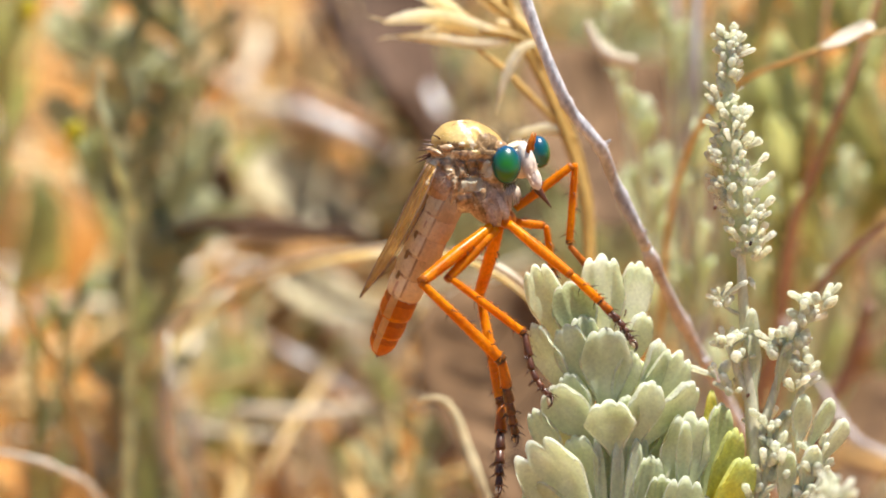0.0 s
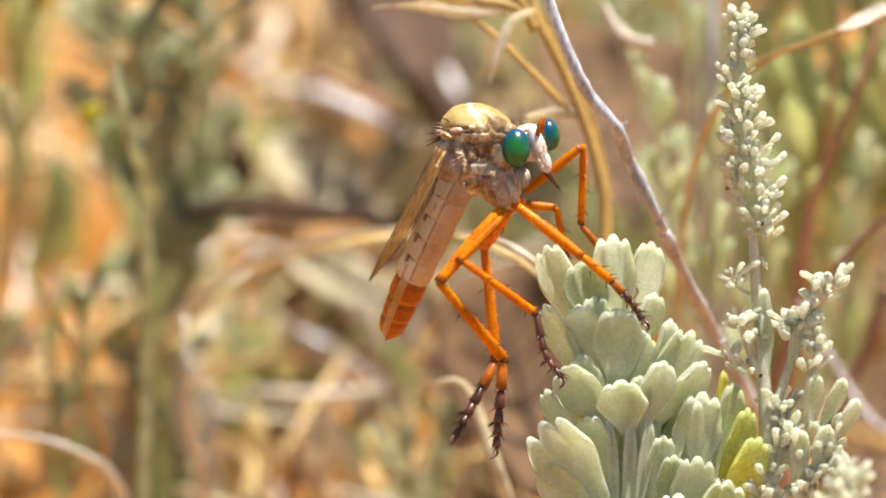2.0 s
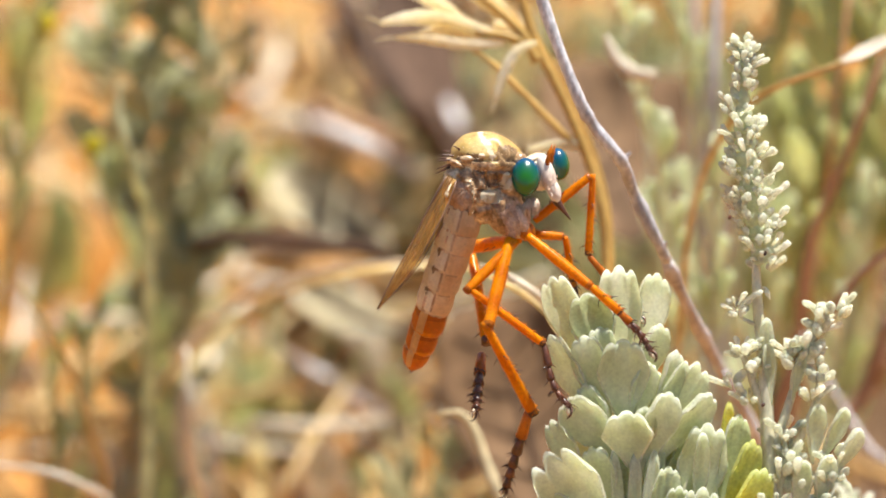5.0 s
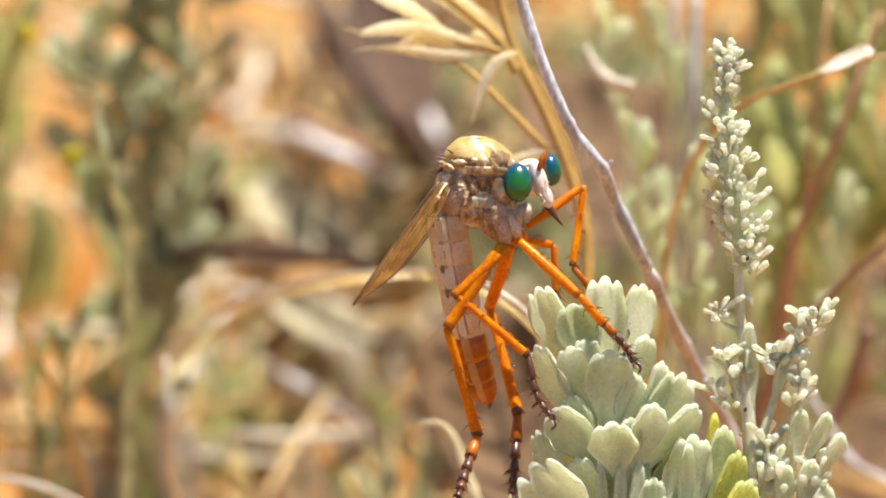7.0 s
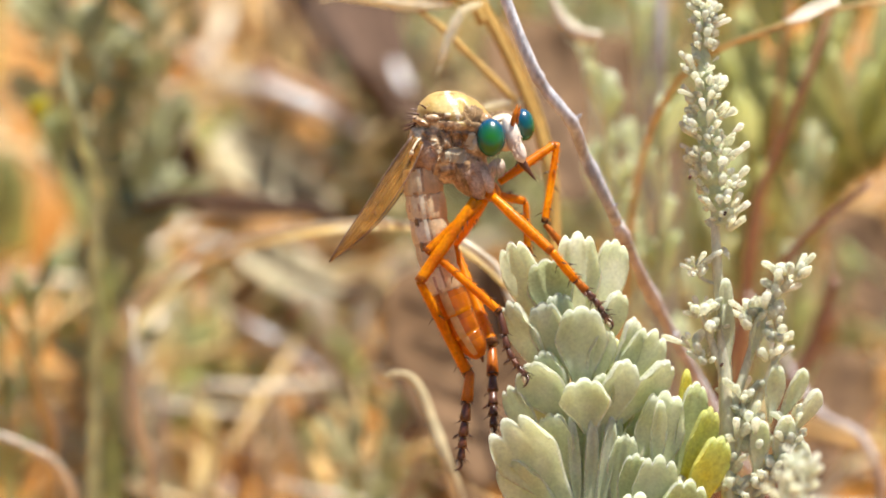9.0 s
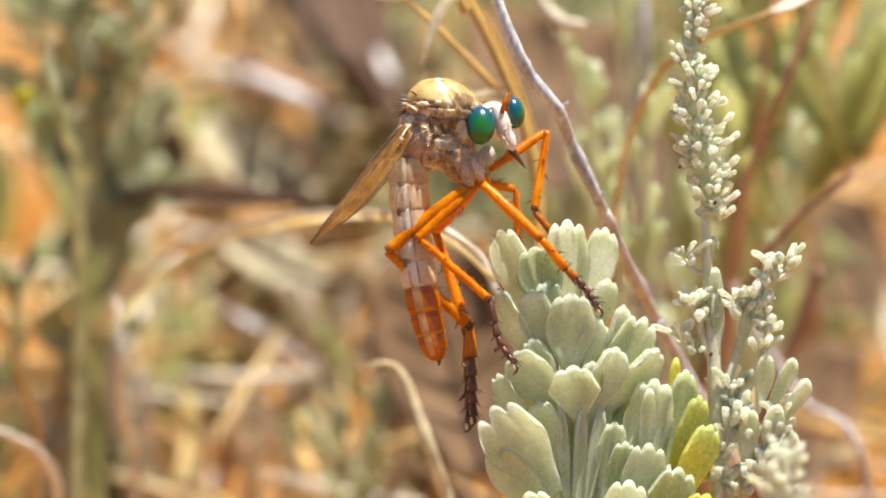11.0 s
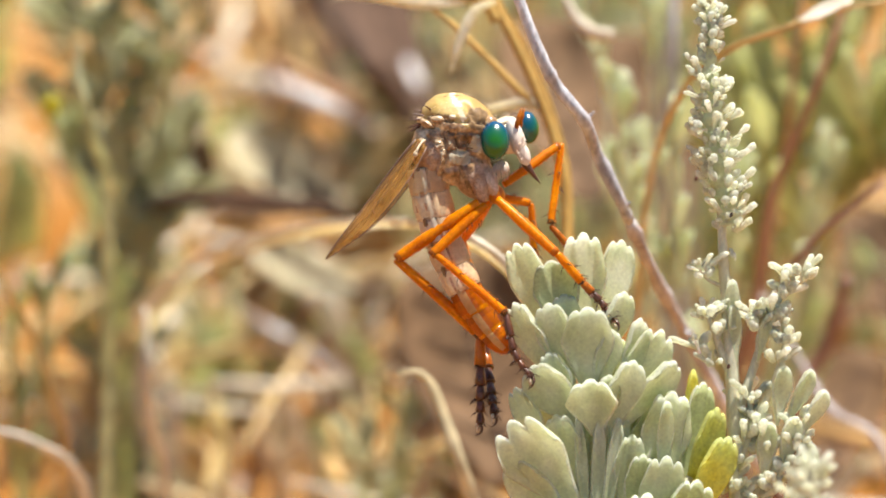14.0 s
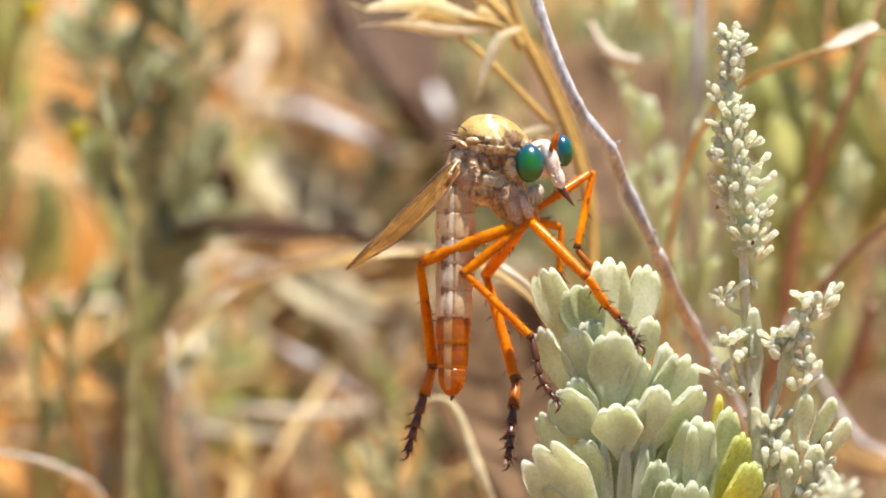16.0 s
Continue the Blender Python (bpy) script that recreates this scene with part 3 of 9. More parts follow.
    shapes = [mesh_of(leaf_bm(130 * K, 46 * K, 0.03, 0.3, 0.1, 3.4 * K, 10, 8, seed=60 + i), "leaf", M_LEAF) for i in range(3)]
    for i in range(46):
        f = 0.30 + 0.014 * i
        a = i * 2.4
        d = Vector((math.cos(a), math.sin(a), 1.1)).normalized()
        b = Vector((0.0, 0.0, 0.0)).lerp(board(1346, 1000) - R, f)
        part("leaf", rnd.choice(shapes), None, s, m=grow(b, b + d * 0.01, Vector((-d.x, -d.y, 1))) @ Matrix.Scale(rnd.uniform(0.7, 1.2), 4))
    return s


spike = flower_spike()


# a short bud tuft that stands nearer than the rest
def near_tuft():
    root = Vector((spot(1470, 900).x + 0.004, -0.055, -0.006))
    s = thing("sagebrush_shoot", "short pale sagebrush shoot with a tuft of woolly buds", "sagebrush", Matrix.Translation(root))
    rnd = random.Random(8)
    bm = bmesh.new()
    top = board(1474, 870, 900) - root
    add_tube(bm, rounded_path([Vector((0, 0, 0)), Vector((0.002, 0, top.z * 0.5)), top], 16), [K * (22 - i) for i in range(17)], 8)
    part("stem", bm, M_SAGE_STEM, s)
    for x, y, w, n in ((1474, 866, 15, 8), (1478, 886, 24, 10), (1472, 912, 32, 12), (1466, 940, 34, 12), (1482, 968, 34, 12)):
        cluster(s, root, rnd, x, y, 900, w, 13, n)
    return s


near_tuft()


# ---- the bare twig and the grass behind the fly ----
def twig():
    s = thing("bare_twig", "bare grey-lilac shrub twig with small thorns, reddish lower down", "twig", Matrix.Translation(TWIG_ROOT))
    R = TWIG_ROOT
    way = [spot(884, -260, 0.008), spot(900, -120, 0.009), spot(928, -6, 0.010), spot(982, 138, 0.012), spot(1014, 200, 0.014), spot(1062, 260, 0.016), spot(1086, 318, 0.021), spot(1128, 404, 0.024), spot(1160, 474, 0.030), spot(1202, 560, 0.040), spot(1258, 660, 0.054), spot(1390, 900, 0.07)]
    bm = bmesh.new()
    pts = rounded_path([p - R for p in way], 66)
    rad = []
    for i in range(67):
        node = max(math.exp(-((i - k) / 0.9) ** 2) for k in (9, 22, 30, 38, 47, 55))
        rad.append(K * (10.5 - 0.8 * math.sin(i * 0.9) + 3.2 * node))
    add_tube(bm, pts[:46], rad[:46], 10)
    part("stem", bm, M_TWIG, s)
    bm = bmesh.new()
    add_tube(bm, pts[45:], rad[45:], 10)
    part("lower_stem", bm, M_TWIG_PINK, s, "pinkish brown bark")
    low = rounded_path([way[-1] - R, Vector((-0.006, -0.004, 0.025)), Vector((0, 0, 0))], 14)
    bm = bmesh.new()
    add_tube(bm, low, [K * (12 + i) for i in range(15)], 10)
    part("lower_stem", bm, M_TWIG_RED, s, "reddish bark")
    for x, y, b, dx, dy in ((1060, 262, 0.019, 20, -14), (984, 146, 0.016, -8, -12), (1134, 418, 0.025, 10, -12), (1118, 392, 0.024, -9, -8), (1206, 570, 0.040, -12, -10), (1246, 640, 0.050, 14, -6)):
        bm = bmesh.new()
        p = [spot(x, y, b) - R, spot(x + dx * 0.6, y + dy * 0.4, b) - R, spot(x + dx, y + dy, b - 0.001) - R]
        add_tube(bm, rounded_path(p, 5), [K * q for q in (7, 6, 5, 4, 3, 1.4)], 7)
        part("thorn", bm, M_TWIG, s)
    return s


bare_twig = twig()


def strand(name, label, points, width, material, category="grass", flat=0.35, taper=0.35, n=24, ground_end=True, group="", sides=6):
    """One stalk, blade or fallen twig, its points (x, y, metres back); on the ground or rooted in it at its last point."""
    way = [spot(x, y, b * 0.55) if b < 0.4 else spot(x, y, b - 0.4) for x, y, b in points]
    if ground_end:
        last = way[-1]
        way.append(Vector((last.x * 1.05, last.y + 0.008, -0.012)))
    root = way[-1].copy()
    bm = bmesh.new()
    pts = rounded_path([p - root for p in way], n)
    back = (way[len(points) // 2] - FOCUS).dot(INTO)
    w = width * 0.5 * K * (1 + back / DIST)
    rad = [w * (taper + (1 - taper) * math.sin(math.pi * min(1, 0.06 + 0.55 * i / n))) * (1 + 0.08 * math.sin(i * 1.7)) for i in range(n + 1)]
    add_tube(bm, pts, rad, sides, flat)
    ob = part(name, bm, material, None, m=Matrix.Translation(root))
    return tagged(ob, label, category, group)


def grass_panicle():
    B = 0.05
    root = Vector((spot(1046, 900, B).x, 0.08, -0.008))
    s = thing("dry_grass_stalk", "golden dry grass stalk with pale open seed heads", "grass", Matrix.Translation(root))
    for shift, r, low in ((0, 12, 0.0), (15, 5, 0.004)):
        bm = bmesh.new()
        way = [Vector((shift * K * 0.4, low, 0))] + [spot(x + shift * f, y, B + low) - root for x, y, f in ((1050, 900, 0.4), (1042, 440, 0.5), (1024, 310, 0.8), (986, 200, 1), (948, 118, 1), (918, 60, 0.6), (890, -30, 0), (872, -140, -1))]
        add_tube(bm, rounded_path(way, 40), [K * r * (1 - 0.008 * i) for i in range(41)], 8)
        part("stalk", bm, M_STRAW_GOLD, s)
    bm = bmesh.new()
    add_tube(bm, rounded_path([spot(*p) - root for p in ((1000, 232, B), (960, 230, B), (900, 244, B))], 22), [K * 13 * (1 - 0.3 * i / 22) for i in range(23)], 7, 0.5)
    part("branch", bm, M_HUSK, s)
    # the nodding head, which the wind turns
    def calm(x, y, back=B):
        return spot(x - 42, y - 24, back) - root

    bm = bmesh.new()
    for pts, w in ((((1020, 252), (935, 165), (880, 112), (840, 82), (800, 62)), 7), (((960, 110), (935, 60), (880, 10), (800, -50)), 12), (((946, 78), (900, 62), (850, 56)), 11)):
        add_tube(bm, rounded_path([calm(x, y) for x, y in pts], 18), [K * w * (1 - 0.02 * i) for i in range(19)], 8)
    head = part("seed_head", bm, M_STRAW_GOLD, s, "pale nodding seed head")
    husks = ((((900, 62), (790, 32), (730, 31), (680, 41)), 13, 0), (((880, 56), (800, 38), (745, 38)), 12, -3), (((905, 76), (830, 76), (760, 66), (706, 66)), 11, 0), (((860, 62), (790, 56), (750, 58)), 10, -2),
             (((845, 50), (775, 0), (720, -26), (690, -38)), 13, -7), (((800, 26), (740, -22), (690, -50)), 10, -9),
             (((948, 70), (890, 12), (830, -26), (770, -50)), 16, -8), (((915, 46), (850, -18), (800, -46), (740, -70)), 14, -10), (((960, 78), (920, 52), (880, 40)), 15, -6),
             (((958, 74), (922, 90), (898, 136), (883, 184)), 8.5, 4))
    for pts, w, z in husks:
        line = rounded_path([calm(x, y, B - z * 0.0006) for x, y in pts], 16)
        bm = bmesh.new()
        add_tube(bm, line, [K * 1.2 * w * (0.12 + 0.88 * math.sin(math.pi * min(1, 0.1 + 0.88 * i / 16)) ** 0.8) * (1 + 0.07 * math.sin(i * 2.3 + w)) for i in range(17)], 9, 0.6, OUT + UP * 0.5)
        part("spikelet", bm, M_HUSK, head)
    for a, b in (((684, 40), (650, 30)), ((708, 66), (668, 72)), ((694, -38), (650, -60)), ((884, 182), (878, 206))):
        bm = bmesh.new()
        add_tube(bm, [calm(*a), calm((a[0] + b[0]) / 2, (a[1] + b[1]) / 2 - 2), calm(*b)], [2.2 * K, 1.5 * K, 0.5 * K], 5)
        part("awn", bm, M_HUSK, head)
    return head


seed_head = grass_panicle()


# ---- the robber fly ----
FLY_HOME = Matrix.Translation(spot(830, 320)) @ pose(0, 0, 0, 90 - PITCH, 0, 0)


def at(x, y, z=0.0):
    """A place in the fly's own space, steps of 0.059 mm, z towards the camera."""
    return Vector(((x - 830) * K, (320 - y) * K, z * K))


def hairs(bm, rnd, centre, radii, count, length, thick, lean, spread=0.5, cone=None):
    """Fine hairs over part of an ellipsoid; cone is the direction that they cover."""
    for i in range(count):
        d = Vector((rnd.gauss(0, 1), rnd.gauss(0, 1), rnd.gauss(0, 1))).normalized()
        if cone is not None:
            d = (cone + d * spread).normalized()
        p = centre + Vector((d.x * radii[0], d.y * radii[1], d.z * radii[2])) * K
        q = (d + lean).normalized() * length * K * rnd.uniform(0.6, 1.2)
        mid = p + q * 0.55 + lean * length * 0.08 * K
        add_tube(bm, [p - q * 0.1, mid, p + q + lean * length * 0.25 * K], [thick * K, thick * 0.75 * K, thick * 0.2 * K], 4)


def limb(name, length, r0, rm, r1, parent, materials, tip_from=0.92, bow=0.0, bristles=8, seed=1, blen=13.0):
    """A leg joint along +x with a dark end and stiff bristles."""
    bm = bmesh.new()
    n = 18
    add_tube(bm, [Vector((length * K * i / n, bow * K * math.sin(math.pi * i / n), 0)) for i in range(n + 1)],
                     [K * (r0 + (rm - r0) * min(1, 2.2 * t) if t < 0.45 else rm + (r1 - rm) * (t - 0.45) / 0.55) for t in (i / n for i in range(n + 1))], 12)
    for f in bm.faces:
        if f.calc_center_median().x > length * K * tip_from:
            f.material_index = 1
    ob = part(name, bm, materials, parent)
    rnd = random.Random(seed)
    bm = bmesh.new()
    for i in range(bristles):
        x = length * rnd.uniform(0.3, 0.99)
        a = rnd.uniform(0, 2 * math.pi)
        o = Vector((0.35, math.cos(a), math.sin(a)))
        p = Vector((x, 0, 0)) * K + Vector((0, math.cos(a), math.sin(a))) * r1 * 0.8 * K + Vector((0, bow * K * math.sin(math.pi * x / length), 0))
        add_tube(bm, [p, p + o * blen * 0.5 * K, p + o * blen * K + Vector((blen * 0.3 * K, 0, 0))], [1.3 * K, 1.0 * K, 0.3 * K], 4)
    for i in range(int(length * 0.7)):
        x, a = length * rnd.uniform(0.05, 0.98), rnd.uniform(0, 2 * math.pi)
        d = Vector((0.8, math.cos(a), math.sin(a)))
        r = r0 + (rm - r0) * min(1, 2.2 * x / length) if x < 0.45 * length else rm + (r1 - rm) * (x / length - 0.45) / 0.55
        p = Vector((x, bow * math.sin(math.pi * x / length) + math.cos(a) * r * 0.95, math.sin(a) * r * 0.95)) * K
        add_tube(bm, [p, p + d * 4.5 * K], [0.6 * K, 0.15 * K], 3, mat=1)
    part("bristles", bm, [M_DARK, M_ORANGE], ob)
    return ob


def tarsus(length, r, parent, seed=1, hook=0.0, first=None, blen=12.0):
    """A foot of five joints with two claws and pale pads, along +x; hook bends its end."""
    rnd = random.Random(seed)
    cuts = (0, 0.34, 0.54, 0.70, 0.83, 0.96)
    place = lambda t: Vector((length * t, hook * max(0.0, t - 0.45) ** 2 / 0.3, 0)) * K
    bm = bmesh.new()
    for i in range(5):
        a, b = cuts[i], cuts[i + 1]
        ts = (a, a + 0.02, (a + b) / 2, b - 0.02, b)
        rad = (0.60, 0.8, 0.95, 1.12, 0.7)
        s = r * (1 - 0.06 * i)
        add_tube(bm, [place(t) for t in ts], [K * s * q for q in rad], 10, mat=0 if i < (1 if first is None else first) else 1)
        if i < (first or 1):
            add_tube(bm, [place(b - 0.07), place(b - 0.005)], [K * s * 1.0, K * s * 1.1], 10, mat=2)
    ob = part("tarsus", bm, [M_ORANGE_DARK, M_DARK, M_DARK], parent, "dark-ringed foot")
    end = place(0.95)
    for sgn in (1, -1):
        bm = bmesh.new()
        pts = [end, end + Vector((9, 3, sgn * 6)) * K, end + Vector((17, -1, sgn * 10)) * K, end + Vector((21, -9, sgn * 11)) * K]
        add_tube(bm, rounded_path(pts, 8), [K * (3.2 - 0.33 * i) for i in range(9)], 7)
        part("claw", bm, M_DARK, ob)
        bm = bmesh.new()
        add_ball(bm, end + Vector((10, -4, sgn * 4)) * K, (7 * K, 3 * K, 3.5 * K), None, 8, 6)
        part("foot_pad", bm, M_BAND, ob, "pale foot pad")
    bm = bmesh.new()
    for i in range(32):
        t = rnd.choice(cuts[1:]) - rnd.uniform(0, 0.03)
        a = rnd.uniform(0, 2 * math.pi)
        o = Vector((0.5, math.cos(a), math.sin(a)))
        p = place(t) + Vector((0, math.cos(a), math.sin(a))) * r * 0.7 * K
        add_tube(bm, [p, p + o * blen * 0.55 * K, p + o * blen * K + Vector((3 * K, 0, 0))], [1.2 * K, 0.9 * K, 0.25 * K], 4)
    for i in range(60):
        t, a = rnd.uniform(0.02, 0.95), rnd.uniform(0, 2 * math.pi)
        p = place(t) + Vector((0, math.cos(a), math.sin(a))) * r * 0.85 * K
        add_tube(bm, [p, p + Vector((0.7, math.cos(a), math.sin(a))) * 5 * K], [0.6 * K, 0.15 * K], 3)
    part("bristles", bm, M_DARK, ob)
    return ob


def wing(length, width, parent):
    """A long narrow veined wing along +x, its trailing edge towards +y."""
    def edge(t):
        lead = -3.0 * math.sin(math.pi * t)
        trail = width * (0.22 + 0.95 * math.sin(math.pi * min(1, 0.12 + 0.80 * t)) ** 0.8) * max(0.0, 1 - t ** 5) ** 0.7
        return lead, max(lead + 1.0, trail * (1 - 0.25 * t))
    bm = bmesh.new()
    n, m = 26, 8
    sides = []
    for s in (0.5, -0.5):
        grid = []
        for i in range(n + 1):
            t = i / n
            a, b = edge(t)
            grid.append([bm.verts.new(Vector((length * t, a + (b - a) * j / m, 5 * math.sin(math.pi * j / m) * math.sin(math.pi * t) + 1.5 * math.sin(j * 2.1 + t * 9) + s)) * K) for j in range(m + 1)])
        sides.append(grid)
        for i in range(n):
            for j in range(m):
                q = (grid[i][j], grid[i + 1][j], grid[i + 1][j + 1], grid[i][j + 1])
                bm.faces.new(q if s > 0 else q[::-1])
    ob = part("wing", bm, M_WING, parent, "smoky amber veined wing")
    for v, (f0, f1, t1, r) in enumerate(((0.0, 0.0, 1.0, 3.0), (0.10, 0.10, 0.97, 1.5), (0.22, 0.26, 0.97, 1.4), (0.34, 0.46, 0.95, 1.3), (0.5, 0.66, 0.9, 1.2), (0.68, 0.86, 0.78, 1.1), (1.0, 1.0, 1.0, 1.8))):
        bm = bmesh.new()
        pts = []
        for i in range(19):
            t = 0.01 + (t1 - 0.01) * i / 18
            a, b = edge(t)
            f = f0 + (f1 - f0) * t
            pts.append(Vector((length * t, a + (b - a) * f, 5 * math.sin(math.pi * f) * math.sin(math.pi * t) + 1.5 * math.sin(f * m * 2.1 + t * 9))) * K)
        add_tube(bm, pts, [K * 0.75 * r * (1 - 0.5 * i / 18) for i in range(19)], 6)
        part("vein", bm, M_SPOT if v in (0, 6) else M_VEIN, ob)
    for t, f0, f1 in ((0.36, 0.24, 0.40), (0.50, 0.4, 0.57), (0.62, 0.12, 0.25), (0.68, 0.42, 0.6), (0.55, 0.6, 0.78), (0.76, 0.26, 0.44)):
        a, b = edge(t)
        bm = bmesh.new()
        add_tube(bm, [Vector((length * (t + 0.02 * q), a + (b - a) * (f0 + (f1 - f0) * q), 5 * math.sin(math.pi * (f0 + (f1 - f0) * q)) * math.sin(math.pi * t))) * K for q in (0, 0.5, 1)], 1.0 * K, 5)
        part("vein", bm, M_VEIN, ob)
    return ob


SEGMENTS = 8
SEG_LEN = 44.0
SIDES = 48


def abdomen_segment(i, parent):
    """One ring of the abdomen along +x: pinkish with a pale hind band at first, amber towards the tail."""
    half = (34, 35, 34, 33, 32, 31, 29, 25, 15)
    a, b = half[i], half[i + 1]
    amber = i >= 5
    bm = bmesh.new()
    ts = (-0.10, 0.0, 0.25, 0.55, 0.82, 0.93, 1.0, 1.05)
    if i == SEGMENTS - 1:
        ts = (-0.10, 0.0, 0.2, 0.4, 0.6, 0.75, 0.88, 0.95)
    rings = []
    for t in ts:
        r = a + (b - a) * max(0, t) + 2.4 * math.sin(math.pi * min(1, max(0, t))) ** 0.7 - 0.8
        if t > 0.9 and i < SEGMENTS - 1:
            r *= 1.0 - 0.25 * (t - 0.9) / 0.15 * 0.3
        if amber and i < SEGMENTS - 1:
            r *= 0.96 + 0.06 * min(1, max(0, t)) ** 2
        if i == SEGMENTS - 1:
            r = a * (1 - max(0, t) ** 2.8 * 0.74)
        ring = []
        for k in range(SIDES):
            c, s = math.cos(2 * math.pi * k / SIDES), math.sin(2 * math.pi * k / SIDES)
            crease = 1 - 0.16 * math.exp(-((abs(s) - 0.35) / 0.10) ** 2) * (1 if c < 0 else 0)
            if s > 0 and not amber:
                crease *= 1 - 0.07 * math.exp(-((c + 0.10) / 0.055) ** 2) - 0.05 * math.exp(-((c - 0.34) / 0.06) ** 2) - 0.07 * math.exp(-((c + 0.52) / 0.07) ** 2)
            crease *= 1 + 0.034 * noise.noise(Vector((4 * c, 4 * s, i * 3.1 + 5 * t)))
            ring.append(bm.verts.new(Vector((SEG_LEN * t * 1.02, c * r * crease, s * r * 0.92 * crease)) * K))
        rings.append(ring)
    for q, (ra, rb) in enumerate(zip(rings, rings[1:])):
        for k in range(SIDES):
            f = bm.faces.new((ra[k], ra[(k + 1) % SIDES], rb[(k + 1) % SIDES], rb[k]))
            c, s = math.cos(2 * math.pi * (k + 0.5) / SIDES), math.sin(2 * math.pi * (k + 0.5) / SIDES)
            edge = 0.16 * noise.noise(Vector((k * 0.9, q * 1.3, i * 2.7)))
            seam = not amber and (s > 0 and (abs(c + 0.10) < 0.05 and q < 4 or abs(c + 0.52) < 0.09 and q in (0, 4)) or q >= 5 and c < 0.75)
            tan = amber and -0.58 < c < -0.12 + 0.25 * edge and s > 0 and q < 5
            f.material_index = 4 if seam else (0 if tan else 3 if q >= 4 and i < SEGMENTS - 1 else 1 if q < 2 else 2) if amber else 1 if q == 4 and c < -0.10 else 2 if c > -0.10 else 3 if edge > 0.085 else 0
    bm.faces.new(rings[0][::-1])
    bm.faces.new(rings[-1])
    ob = part("abdomen_segment", bm, [M_TAN_RING if amber else M_BELLY, M_AMBER_DARK if amber else M_BAND, M_TAIL if amber else M_VENTER, M_ORANGE if amber else M_COXA, M_SEAM], parent, "amber tail ring" if amber else "pinkish-tan ring with a pale hind band")
    rnd = random.Random(70 + i)
    if i < 4:
        bm = bmesh.new()
        add_ball(bm, Vector((SEG_LEN * 0.92, -a * 0.66, a * 0.60)) * K, (15 * K, 4.5 * K, 2 * K), Matrix.Rotation(radians(50), 3, "X"), 16, 8, 0.7, 3.0)
        part("side_mark", bm, M_BLOTCH, ob, "dark side mark")
    bm = bmesh.new()
    for k in range(40):
        ang, t = rnd.uniform(0, 2 * math.pi), rnd.uniform(0.02, 0.98)
        r = a + (b - a) * t if i < SEGMENTS - 1 else a * (1 - t ** 2.8 * 0.74)
        p = Vector((SEG_LEN * t, math.cos(ang) * r, math.sin(ang) * r * 0.92)) * K
        d = Vector((1.0, math.cos(ang) * 0.6, math.sin(ang) * 0.6))
        add_tube(bm, [p, p + d * 4 * K], [0.4 * K, 0.1 * K], 3)
    part("hairs", bm, M_ORANGE if amber else M_COXA, ob)
    if i == SEGMENTS - 1:
        bm = bmesh.new()
        add_tube(bm, [Vector((SEG_LEN * 0.85, 0, 0)) * K, Vector((SEG_LEN * 1.05, 2, 0)) * K, Vector((SEG_LEN * 1.2, -1, 0)) * K], [K * 6, K * 4, K * 1.2], 8)
        part("tail_tip", bm, M_DARK, ob)
    return ob


